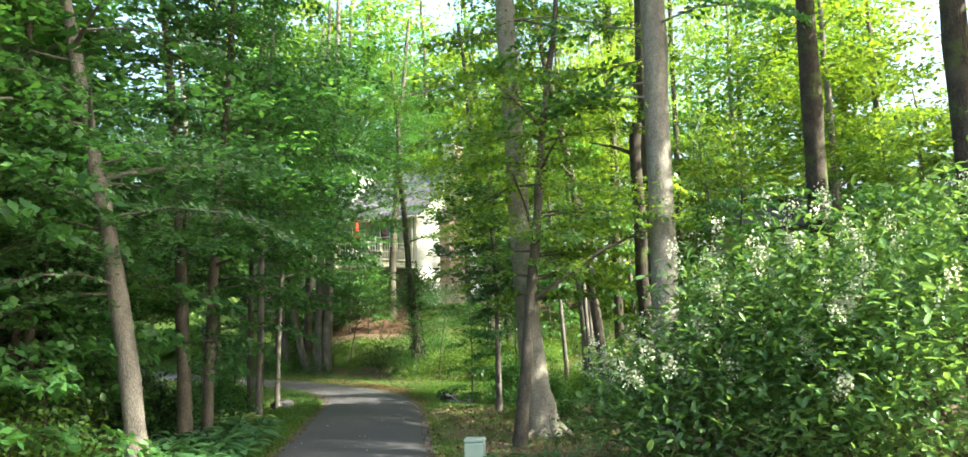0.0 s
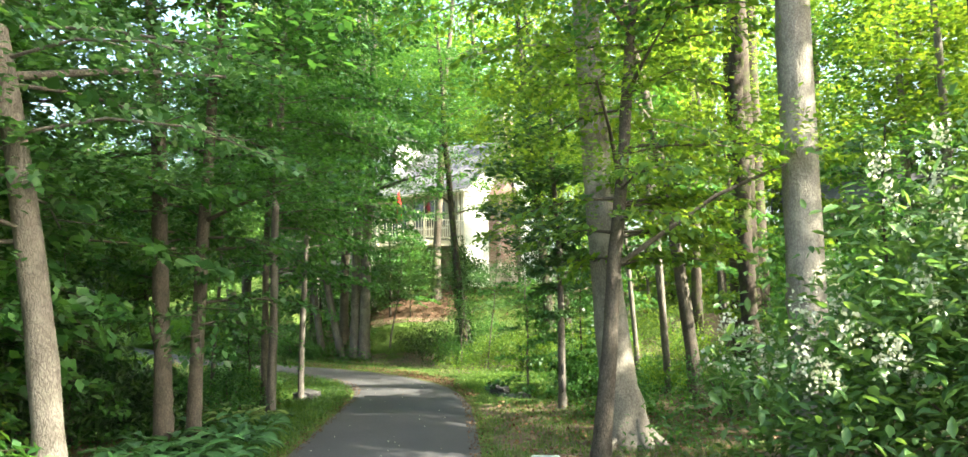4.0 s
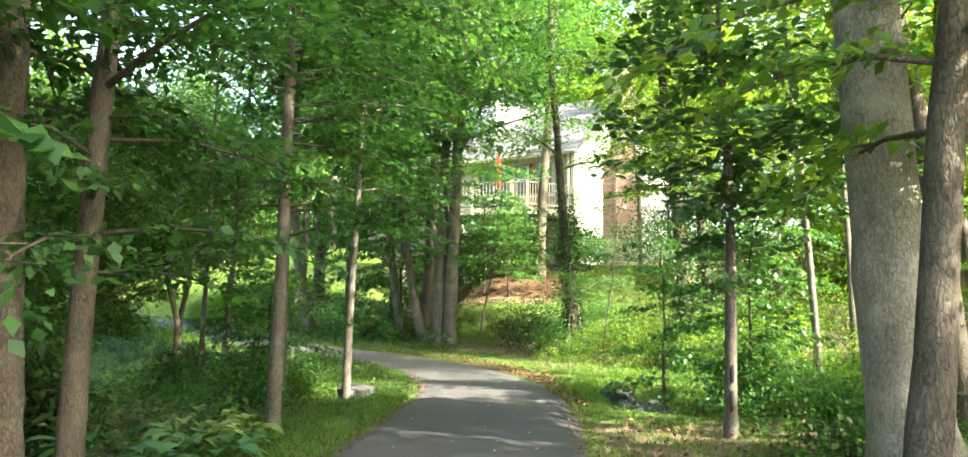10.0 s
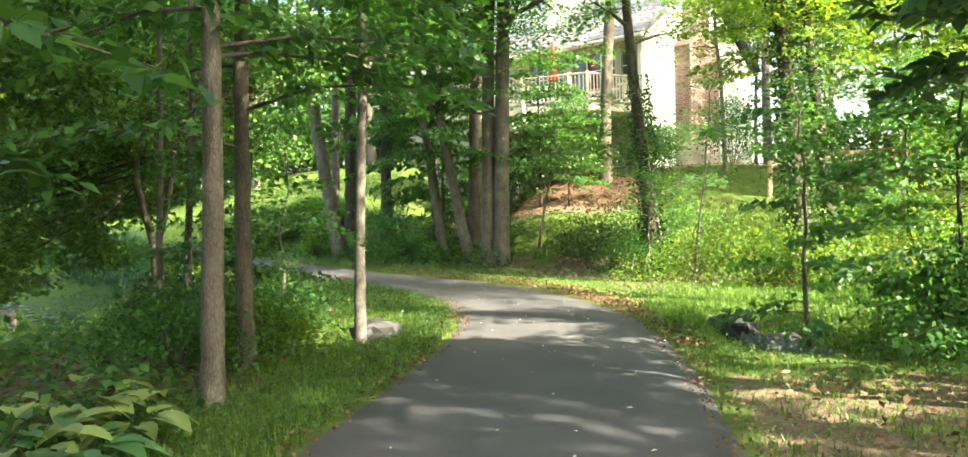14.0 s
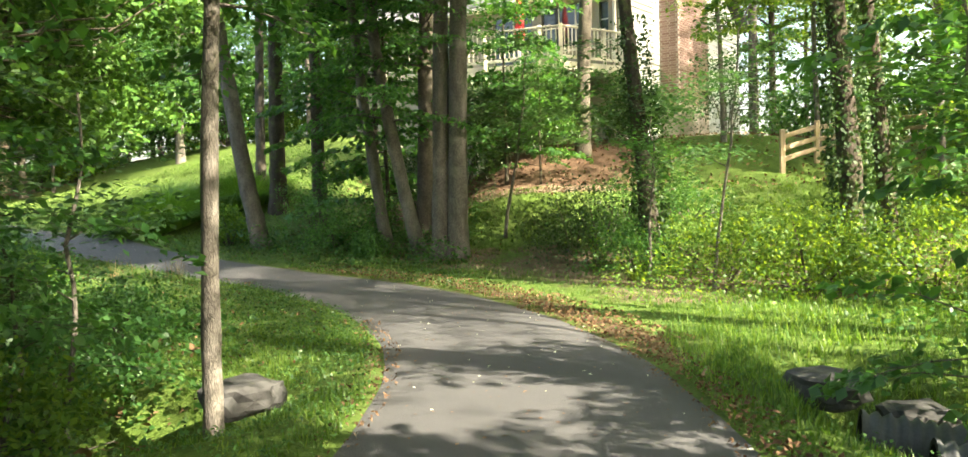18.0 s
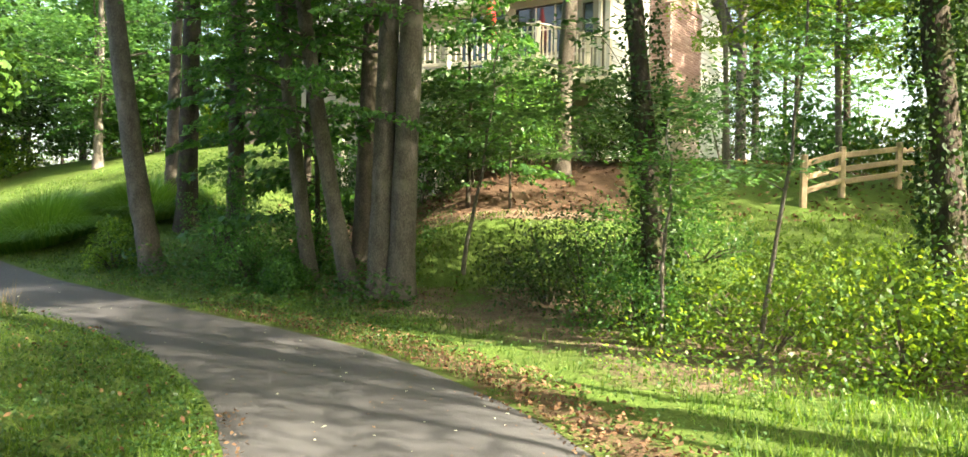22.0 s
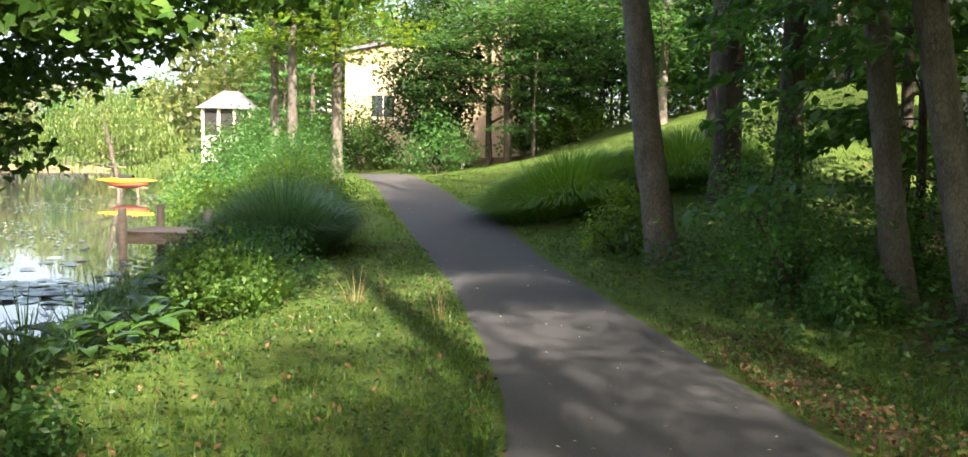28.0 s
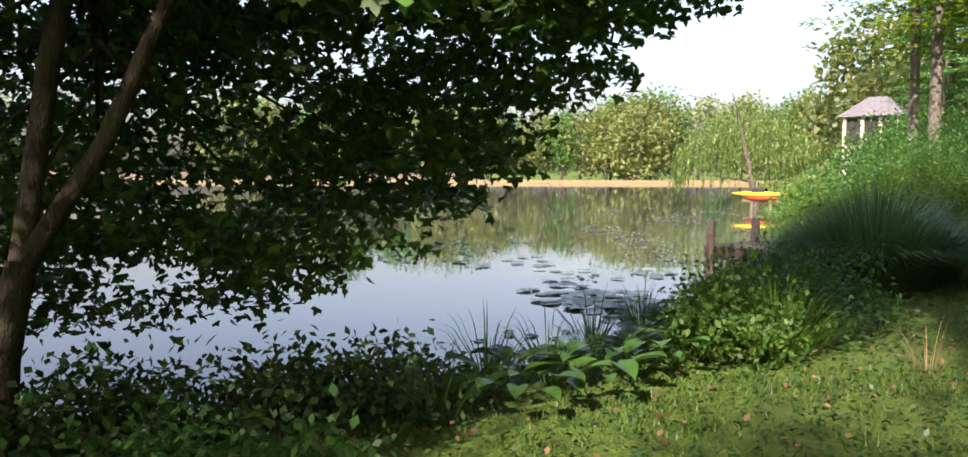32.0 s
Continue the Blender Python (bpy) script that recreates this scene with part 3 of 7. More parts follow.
def tree(x, y, h, r, bark, leaf, label, seed, bend=(0, 0), crown=None, n_leaf=900, size=0.10, limbs=7, from_=0.35, reach=1.8, spread=0.75, flat=0.09,
         flare=1.4, roots=False, top=0.35, category="tree", group="trees of the wood", wig=0.05, extra_tips=(), tilt=0.3, sides=9, name="tree", simple=False, lean=(0, 0), settle=5.0, foot=0.35, boughs=(), shade_arms=()):
    """A tapered trunk with limbs, and a crown of single leaves in flattened sprays."""
    rng = np.random.default_rng(seed)
    runs, tips, pts = trunk_runs(rng, h, r, bend, flare, top, wig, limbs, from_, reach, lean, settle, foot)
    sprays, thin = [], []
    for b in boughs:
        more, lv = bough_set(rng, pts, [q for _, q in runs[0]], *b)
        thin += more
        sprays += lv
    if roots:
        runs += flare_roots(rng, r)
    # overhead limbs added mostly out of view, blocking sun and sky above the path
    for end in shade_arms:
        e = np.array(end, float)
        z0 = 0.62 * e[2]
        p0 = np.array([np.interp(z0, pts[:, 2], pts[:, c]) for c in range(3)])
        mid = p0 + (e - p0) * [0.45, 0.45, 0.7]
        runs.append([(p0, 0.3 * r), (mid, 0.22 * r), (e, 0.05 * r)])
        for t in rng.uniform(0.25, 1.05, 26):
            q = p0 + (e - p0) * t
            extra_tips = list(extra_tips) + [q + rng.normal(0, 1, 3) * [1.0, 1.0, 0.45]]
    root = thing(name, pose(x, y, lz(x, y)), label, category, group)
    v, f = tubes(runs, sides)
    v = v + rng.normal(0, 0.035 * r, v.shape)
    if thin:
        v, f = join_np((v, f), tubes(thin, 4))
    part("trunk", mesh_np("trunk", v, f, bark, True), bark, root)
    if thin:
        part("leaf_layer", mesh_np("leaf_layer", *join_np(*sprays), leaf), leaf, root, "flat layers of green leaves on low boughs")
    if n_leaf:
        tips = list(tips) + list(extra_tips)
        if crown:
            cz, cr, ch, m = crown
            top_p = np.array([np.interp(cz, pts[:, 2], pts[:, 0]), np.interp(cz, pts[:, 2], pts[:, 1]), 0])
            q = rng.normal(0, 1, (m, 3))
            q /= np.linalg.norm(q, axis=1)[:, None]
            q *= rng.uniform(0.45, 1, (m, 1)) * [cr, cr, ch]
            tips += list(q + top_p + [0, 0, cz])
        if not simple:
            n_leaf = int(n_leaf * 1.7)
        per = max(4, n_leaf // max(1, len(tips)))
        c = spray(rng, tips, per, spread, flat)
        part("crown", mesh_np("crown", *leaf_arrays(rng, c, size, tilt, simple=size < 0.14 or simple), leaf), leaf, root)
    return root


def deep_tree(name, h, r, leaf, bark, seed, n_leaf, size, label, spread=1.1):
    """A tall wood tree with a full crown, to be copied about."""
    return tree(0, 0, h, r, bark, leaf, label, seed, crown=(h * 0.60, h * 0.21, h * 0.36, 80), n_leaf=n_leaf, size=size, limbs=9, from_=0.3, reach=2.6, spread=spread, flat=0.16, name=name, simple=True, tilt=0.35)


# near trees along the path
tree(-3.12, 10.2, 9.0, 0.135, BARK_GREY, LEAF_BLUE, "slender leaning tree with grey-brown bark beside the path", 11, bend=(-2.0, 0.5), crown=(4.0, 2.2, 1.9, 34), n_leaf=4200, size=0.085, from_=0.3, reach=2.4, boughs=((22, 2.2, 6.5, 2.2, 120, 0.085),))
tree(-3.60, 14.1, 11, 0.125, BARK_BROWN, LEAF_MID, "straight brown-barked tree above the hosta bed", 12, bend=(-0.9, 0.2), crown=(5.4, 2.1, 3.2, 34), n_leaf=4200, from_=0.25, boughs=((30, 1.9, 8.5, 1.9, 130, 0.095),))
tree(-3.33, 14.4, 11, 0.10, BARK_BROWN, LEAF_MID, "slim brown-barked tree above the hosta bed", 13, bend=(0.3, 0.4), crown=(5.6, 2.2, 3.4, 36), n_leaf=4200, from_=0.2, boughs=((34, 1.5, 9.0, 2.0, 130, 0.095, 0.0, 2.4),))
tree(-3.09, 17.94, 12, 0.085, BARK_GREY, LEAF_MID, "slim straight tree on the grass verge", 14, bend=(0.5, 0.3), crown=(6.2, 2.2, 3.6, 34), n_leaf=4200, boughs=((30, 2.3, 9.5, 2.2, 130, 0.10), (9, 3.2, 7.5, 2.9, 190, 0.10, 0.2, 0.7)))
tree(-3.51, 19.37, 11, 0.08, BARK_BROWN, LEAF_MID, "slim crooked tree on the grass verge", 15, bend=(0.2, 0.3), crown=(5.8, 1.9, 3.0, 26), n_leaf=3200, wig=0.1, boughs=((26, 2.0, 9.0, 2.1, 130, 0.10), (8, 3.4, 8.0, 3.0, 190, 0.10, 0.1, 0.8)))
tree(-3.30, 22.0, 10, 0.075, BARK_GREY, LEAF_MID, "slim grey tree beside the stream rock", 16, bend=(0.05, 0.2), crown=(5.6, 1.9, 3.2, 26), n_leaf=3600, boughs=((22, 3.0, 8.5, 1.6, 110, 0.10, 3.1, 2.2), (6, 5.8, 8.6, 2.4, 170, 0.10, 0.2, 0.8)))
tree(2.38, 13.8, 17, 0.2, BARK_PALE, LEAF_LIGHT, "tall pale-barked tree with spreading roots", 17, bend=(-0.35, 0.3), crown=(11.5, 3.4, 3.6, 30), n_leaf=3200, roots=True, flare=2.0, from_=0.45, size=0.13, sides=18, top=0.72, lean=(-0.13, 0.0), settle=2.2, foot=0.75, wig=0.02, limbs=5, boughs=((22, 4.2, 10.5, 2.6, 150, 0.11),))
tree(1.80, 12.72, 8.5, 0.105, BARK_BROWN, LEAF_LIGHT, "thin leaning tree in front of the tall pale tree", 18, bend=(0.5, 0.2), crown=(3.9, 2.0, 1.6, 30), n_leaf=4200, from_=0.25, reach=2.2, size=0.08, lean=(0.10, 0.0), settle=4.0, wig=0.03, boughs=((22, 2.3, 6.5, 2.0, 120, 0.10), (6, 2.2, 3.4, 1.7, 130, 0.11, -0.5, 0.9)))
tree(4.05, 12.1, 17, 0.225, BARK_PALE, LEAF_MID, "thick pale-barked tree behind the flowering shrub", 19, bend=(0.25, 0.2), crown=(12, 3.4, 3.6, 28), n_leaf=2800, from_=0.5, sides=14, top=0.6, wig=0.02, limbs=6, boughs=((16, 5.0, 11.0, 2.4, 150, 0.11),))
tree(2.15, 18.15, 6.5, 0.075, BARK_GREY, LEAF_BLUE, "thin tree with a dark split low in its trunk", 20, bend=(-0.15, 0.1), crown=(3.6, 1.3, 1.6, 16), n_leaf=1800, from_=0.35, size=0.16, reach=1.3, boughs=((14, 1.7, 5.6, 0.9, 60, 0.12),))
tree(4.6, 18.0, 11, 0.13, BARK_BROWN, LEAF_MID, "leaning brown-barked tree in the undergrowth", 21, bend=(-1.6, 0.3), crown=(8, 2, 2.6, 18), n_leaf=2600, boughs=((18, 2.2, 8.0, 1.9, 120, 0.11),))
tree(5.3, 16.9, 6.2, 0.15, BARK_DARK, LEAF_MID, "broken dead trunk with a jagged top", 22, n_leaf=0, limbs=1, top=0.85, name="dead_tree")
tree(3.25, 28.1, 13, 0.17, BARK_DARK, LEAF_LIGHT, "dark trunk wrapped in climbing ivy", 23, bend=(-1.0, 0.5), crown=(6.9, 2.7, 2.8, 46), n_leaf=3800, size=0.12, from_=0.45, reach=2.4, boughs=((12, 3.8, 8.0, 2.4, 140, 0.10),))
tree(3.9, 28.6, 12, 0.13, BARK_DARK, LEAF_LIGHT, "leaning trunk clad in ivy beside another", 24, bend=(-1.2, 0.4), crown=(7.2, 2.4, 2.8, 30), n_leaf=3000, boughs=((12, 3.6, 8.0, 2.4, 140, 0.10),))
tree(0.6, 29.9, 12, 0.15, BARK_DARK, LEAF_MID, "dark curved tree close to the house corner", 25, bend=(-1.0, 1.2), crown=(8.6, 2.4, 3.4, 36), n_leaf=3200, boughs=((9, 5.5, 9.5, 2.0, 130, 0.10),))
tree(-0.42, 36.6, 14, 0.19, BARK_BROWN, LEAF_MID, "brown tree standing in front of the deck", 26, bend=(0.9, 0.2), crown=(10.0, 2.8, 4.0, 50), n_leaf=4200, from_=0.45, boughs=((9, 7.0, 11.0, 2.2, 140, 0.11),))
reach_over = [np.array([1.6 + 0.32 * k, 0.9 + 0.22 * (k * 7 % 5), 3.1 + 0.14 * (k * 5 % 7)]) for k in range(9)]
tree(-4.7, 6.0, 8, 0.11, BARK_GREY, LEAF_MID, "verge tree stretching a light green bough over the path", 36, bend=(0.3, 0.2), crown=(5.2, 2.2, 1.8, 24), n_leaf=2600, size=0.085, from_=0.4, reach=2.4, extra_tips=reach_over, spread=0.6)
CL = "trees in the clump beside the path bend"
tree(-2.85, 31.35, 15, 0.20, BARK_GREY, LEAF_MID, "thick grey-brown stem of the clump by the path", 27, bend=(0.5, 0.2), crown=(8.2, 3.7, 5.0, 130), n_leaf=15000, from_=0.35, reach=3, group=CL, sides=12, wig=0.03, boughs=((16, 5.0, 10.0, 2.0, 150, 0.10, -2.4, 1.2),), shade_arms=((2.0, -5.0, 9.0), (-0.6, -7.5, 10.0), (3.0, -3.0, 8.4), (1.0, -7.0, 9.4)))
tree(-3.17, 31.4, 15, 0.18, BARK_GREY, LEAF_MID, "grey-brown stem of the clump by the path", 28, bend=(0.5, 0.4), crown=(8.8, 3.3, 4.8, 90), n_leaf=5000, from_=0.4, group=CL, wig=0.03, boughs=((22, 3.4, 10.0, 2.3, 150, 0.10, 3.4, 1.6),))
tree(-3.6, 31.6, 13, 0.135, BARK_GREY, LEAF_MID, "grey leaning stem of the clump by the path", 29, bend=(-0.6, 0.6), crown=(6.0, 3.0, 2.6, 56), n_leaf=11000, reach=2.6, group=CL, lean=(-0.24, 0.02), wig=0.03, boughs=((24, 2.3, 8.0, 1.8, 150, 0.095, -1.8, 2.0),), shade_arms=((1.5, -5.0, 8.5), (-1.0, -6.2, 9.0), (-2.5, -4.5, 8.0), (0.3, -3.5, 7.4)))
tree(-3.78, 33.0, 14, 0.18, BARK_BROWN, LEAF_MID, "straight brown stem at the back of the clump", 30, bend=(0.5, 0.3), crown=(9, 2.8, 4.6, 44), n_leaf=3400, group=CL, wig=0.03, boughs=((12, 4.0, 10.0, 2.0, 140, 0.10),))
tree(-4.35, 32.1, 12, 0.125, BARK_GREY, LEAF_MID, "pale stem with peeling bark in the clump", 31, bend=(-0.5, 0.2), crown=(8, 2.5, 3.8, 36), n_leaf=3000, group=CL, lean=(-0.15, 0.0), wig=0.03, boughs=((20, 2.3, 8.0, 1.8, 150, 0.095, -1.8, 2.0),))
tree(-6.6, 34.7, 13, 0.17, BARK_BROWN, LEAF_MID, "brown trunk among the shrubs of the clump", 32, bend=(-0.2, 0.3), crown=(9.6, 2.3, 2.6, 22), n_leaf=2200, group=CL, wig=0.03, boughs=((12, 2.6, 7.0, 1.8, 150, 0.10),))
tree(-7.42, 33.2, 14, 0.195, BARK_GREY, LEAF_MID, "grey leaning trunk at the edge of the lawn", 33, bend=(-0.8, 0.6), crown=(9.8, 3.2, 2.4, 20), n_leaf=8000, reach=3, group=CL, lean=(-0.21, 0.0), wig=0.03, boughs=((9, 6.6, 10.0, 2.4, 150, 0.11),), shade_arms=((2.5, -6.0, 9.0), (0.5, -5.2, 8.2), (-1.5, -4.2, 7.6), (3.5, -4.0, 10.0), (-3.0, -3.0, 8.0)))
tree(-7.95, 35.6, 14, 0.21, BARK_DARK, LEAF_MID, "dark upright trunk at the edge of the lawn", 34, bend=(0.15, 0.3), crown=(10.2, 2.2, 2.4, 14), n_leaf=1900, group=CL, wig=0.02, boughs=((5, 6.5, 10.0, 2.0, 150, 0.11),))
tree(-8.95, 37.0, 13, 0.14, BARK_BROWN, LEAF_MID, "slim brown trunk at the edge of the lawn", 35, bend=(0.2, 0.3), crown=(9.5, 2.0, 3, 14), n_leaf=1800, group=CL, wig=0.03)


def ivy(x, y, r, h, bend, n, seed):
    """Climbing ivy wrapped round a trunk that already stands there."""
    rng = np.random.default_rng(seed)
    q = rng.uniform(0, 1, n) ** 1.2
    a = rng.uniform(0, 2 * math.pi, n)
    rr = r * (1.5 - 0.3 * q) + rng.exponential(0.05, n)
    s = q * h / 13
    c = np.stack([bend[0] * s ** 1.3 + rr * np.cos(a), bend[1] * s ** 1.3 + rr * np.sin(a), q * h], 1)
    return solid("ivy", mesh_np("ivy", *leaf_arrays(rng, c, 0.06, 0.8, 0.9, azim=a, droop=0.9, simple=True), LEAF_IVY), LEAF_IVY, "climbing ivy covering a dark tree trunk", "ivy", "ivy on trunks", m=pose(x, y, lz(x, y)))


ivy(3.25, 28.1, 0.17, 6.5, (-1.0, 0.5), 5200, 71)
ivy(3.9, 28.6, 0.13, 6.0, (-1.2, 0.4), 3600, 72)
ivy(0.6, 29.9, 0.15, 4.2, (-1.0, 1.2), 2200, 73)


# ---- the wood round about ----
WOOD = "trees of the wood"
TPL = [deep_tree("tree", 17, 0.17, LEAF_MID, BARK_BROWN, 101, 4600, 0.28, "tall brown-barked tree with a full green crown"),
       deep_tree("tree", 19, 0.20, LEAF_LIGHT, BARK_GREY, 102, 4600, 0.29, "tall grey-barked tree with a light green crown"),
       deep_tree("tree", 15, 0.14, LEAF_MID, BARK_DARK, 103, 4400, 0.26, "dark-barked woodland tree with a dense crown"),
       tree(0, 0, 9, 0.08, BARK_BROWN, LEAF_MID, "slender understorey tree with layered leaf sprays", 104, crown=(7.2, 1.5, 1.6, 24), n_leaf=1200, size=0.16, from_=0.5, reach=1.8, limbs=5, spread=0.7, flat=0.1, tilt=0.25, simple=True, boughs=((40, 1.0, 8.4, 2.3, 85, 0.15),)),
       tree(0, 0, 7, 0.06, BARK_GREY, LEAF_LIGHT, "young tree with flat layers of light green leaves", 105, crown=(5.6, 1.2, 1.3, 20), n_leaf=1000, size=0.15, from_=0.5, reach=1.6, limbs=5, spread=0.6, flat=0.1, tilt=0.25, simple=True, boughs=((36, 0.9, 6.6, 2.1, 85, 0.14),)),
       tree(0, 0, 5, 0.045, BARK_DARK, LEAF_MID, "low shade-grown tree with layered leaves", 106, crown=(4.0, 0.9, 0.9, 14), n_leaf=700, size=0.13, from_=0.5, reach=1.2, limbs=4, spread=0.5, flat=0.1, tilt=0.25, simple=True, boughs=((30, 0.6, 4.7, 1.7, 80, 0.125),))]
used_tpl = set()
rw = random.Random(42)


def plant(k, x, y, s=1.0):
    m = pose(x, y, lz(x, y) - 0.03, 0, 0, rw.uniform(0, 360)) @ Matrix.Diagonal((s, s, s * rw.uniform(0.92, 1.08), 1))
    if k not in used_tpl:
        used_tpl.add(k)
        TPL[k].matrix_basis = m
        return TPL[k]
    return copy_thing(TPL[k], m)


def scatter(n, x0, x1, y0, y1, kinds, keep, smin=0.85, smax=1.2, gap=1.6):
    placed = []
    for _ in range(n * 20):
        if len(placed) >= n:
            break
        x, y = rw.uniform(x0, x1), rw.uniform(y0, y1)
        if not keep(x, y) or any((x - a) ** 2 + (y - b) ** 2 < gap * gap for a, b in placed):
            continue
        placed.append((x, y))
        plant(rw.choice(kinds), x, y, rw.uniform(smin, smax))


def off_water(x, y, margin=1.0):
    p, q = np.array([x]), np.array([y])
    return not inside(SHORE_POLY, p, q)[0] and dist_to(SIMPLE_EDGE, p, q)[0] > margin


# wood on the lake side of the path
scatter(24, -24, -5.2, 6, 20, [0, 2, 2, 3, 3, 5], lambda x, y: off_water(x, y) and x < -5.2 - 0.8 * max(0, y - 13), gap=1.9)
scatter(12, -8.5, -4.6, 8, 18, [3, 3, 5], lambda x, y: x < -4.4 - 0.8 * max(0, y - 13.5), gap=1.3)
# wood on the other side
def in_glade(x, y, reach):
    """The open strip through which the sun reaches the bank."""
    c = y + 0.49 * (x - 3)
    return x < reach and (21.0 < c < 33.0 or (reach < 20 and 13.0 < c < 18.0 and x < 12) or (reach > 20 and (14.6 < c <= 21.0 or 33.0 <= c < 44.0)))


scatter(15, 6.0, 30, 7, 36, [0, 1, 1], lambda x, y: not (x < 10 and y < 11.5) and not in_glade(x, y, 26), gap=3.0)
scatter(30, 7.0, 30, 5, 46, [3, 4, 4], lambda x, y: not (x < 11 and y < 12) and not in_glade(x, y, 15) and not (x < 13 and y > 37), gap=2.0)
# tall trees added up-sun, mostly out of view, to shade wood and path
SHADE_HIGH = tree(9.6, -3.4, 18, 0.17, BARK_DARK, LEAF_LIGHT, "tall dark stem with a high light crown, added to cast shade", 107, crown=(13.4, 2.8, 2.8, 56), n_leaf=8000, size=0.13, limbs=8, from_=0.6, reach=2.4, spread=0.48, flat=0.2, simple=True, top=0.4)
for x, y, s_ in ((6.9, 25.2, 0.95), (9.2, 8.0, 1.35), (8.8, 11.4, 1.3), (7.8, 14.2, 1.3), (7.0, 22.2, 1.35), (8.2, 23.9, 1.35), (6.2, 19.4, 1.3), (10.4, 33.2, 1.0), (13.0, 36.2, 1.05), (12.2, 3.2, 1.3), (12.5, 6.2, 1.3), (14.2, 3.9, 1.3), (14.4, 5.4, 1.35), (9.4, 1.6, 1.25), (13.4, 0.6, 1.3), (15.5, 8.4, 1.3), (11.2, -1.5, 1.3), (16.0, 2.5, 1.35)):
    copy_thing(SHADE_HIGH, pose(x, y, lz(x, y) - 0.03, 0, 0, 61 * x) @ Matrix.Diagonal((s_, s_, s_, 1)))
scatter(12, 8, 26, 40, 56, [0, 1, 4, 4], lambda x, y: x > 10.5 + 0.3 * (y - 40), 1.0, 1.3, gap=2.2)
scatter(7, 5.4, 9, 13, 33, [5, 5, 4], lambda x, y: y < 19, smin=0.6, smax=0.9, gap=1.8)
# behind the house, and behind the start
scatter(18, -14, 32, 54, 76, [0, 1, 1], lambda x, y: True, gap=3)
scatter(5, -26, 26, -34, -22, [0, 1, 2], lambda x, y: off_water(x, y), gap=5)
for x, y, h in ((3.1, 37.2, 7.6), (5.2, 36.6, 8.0), (7.0, 34.2, 6.5)):
    tree(x, y, h, 0.07, BARK_GREY, LEAF_LIGHT, "small light green tree in front of the gable", int(760 + 10 * h), bend=(-0.2, 0.2), crown=(h * 0.66, 1.9, h * 0.3, 34), n_leaf=3200, size=0.13, from_=0.35, reach=1.8, simple=True, boughs=((14, 2.4, 0.9 * h, 1.8, 110, 0.115),))
# slim trees added as shade casters; their crowns stay above the view
for x, y in ((6.1, 25.4), (5.3, 22.5), (4.7, 20.3), (4.9, 23.9), (6.4, 21.3)):
    tree(x, y, 10.6, 0.07, BARK_GREY, LEAF_LIGHT, "slim tree added on the bank to dapple path and verge", int(700 + 10 * y), bend=(-0.5, 0.2), crown=(8.0, 2.2, 2.2, 66), n_leaf=6500, size=0.085, spread=0.55, from_=0.55, reach=1.6, simple=True)
# the tree at (6.3, 20.0) is added to shade the culvert stones
for x, y, k, s_ in ((21.5, 37.5, 1, 1.0), (24.5, 41.0, 1, 1.1), (16.5, 28.6, 1, 0.9), (13, -9, 2, 1.0), (-10.5, 46, 0, 1.05), (-9.0, 51, 1, 1.15), (7.0, 52, 1, 1.1), (11, 41, 1, 0.9), (2, 54, 1, 1.2), (-2, 56, 0, 1.2), (-3.5, 55.8, 1, 1.3), (-1.0, 59, 0, 1.4), (-6.5, 58, 1, 1.4), (5, 57, 0, 1.3), (-9, 55, 1, 1.25), (6.3, 20.0, 4, 0.9), (-8.2, 11.5, 2, 1.1), (-11, 13.5, 0, 1.1), (-8.8, 15.2, 0, 1.0), (-7.2, 13.0, 2, 1.0), (-9.8, 17.6, 0, 1.0), (-6.4, 10.0, 2, 0.95), (-42, 55, 1, 1.1), (-47, 54, 0, 1.0), (-38, 59, 1, 1.2), (-53, 56, 1, 1.0), (-10, 10, 0, 1.15)):
    plant(k, x, y, s_)
# far side of the lawn and along the lake beyond
scatter(22, -40, -9, 56, 76, [0, 1, 2, 3], lambda x, y: off_water(x, y, 4), gap=2.6)
scatter(10, -24, -9, 47, 55, [3, 3, 4], lambda x, y: True, gap=2.4)
scatter(30, -60, 24, 47, 84, [3, 3, 4], lambda x, y: (x < -14 or y > 53) and off_water(x, y, 4) and not (-38 < x < -20 and y < 60), 1.0, 1.5, gap=2.4)
scatter(18, -30, -9, -6, 20, [3, 3, 5], lambda x, y: off_water(x, y), 0.9, 1.3, gap=1.8)
for x, y, k, s in ((-5.2, 34.6, 3, 1.0), (-4.6, 33.3, 5, 1.1), (-2.2, 34.9, 5, 0.95), (5.4, 29.0, 5, 0.8),
                   (2.9, 20.3, 5, 0.6), (-1.4, 34.6, 5, 0.6), (11.5, 40.5, 4, 0.9), (11.5, 45, 1, 0.8)):
    plant(k, x, y, s)
tree(-25.0, 40.6, 15, 0.20, BARK_GREY, LEAF_LIGHT, "tall bare-stemmed tree on the lake bank", 120, bend=(-0.6, 0.2), crown=(7.4, 3.6, 4.4, 110), n_leaf=9000, size=0.2, simple=True, from_=0.5)
tree(-24.3, 38.4, 14, 0.17, BARK_GREY, LEAF_LIGHT, "bank tree with a leaning grey stem", 121, bend=(0.3, 0.2), crown=(7.4, 3.6, 4.4, 110), n_leaf=6500, size=0.2, simple=True, from_=0.5)
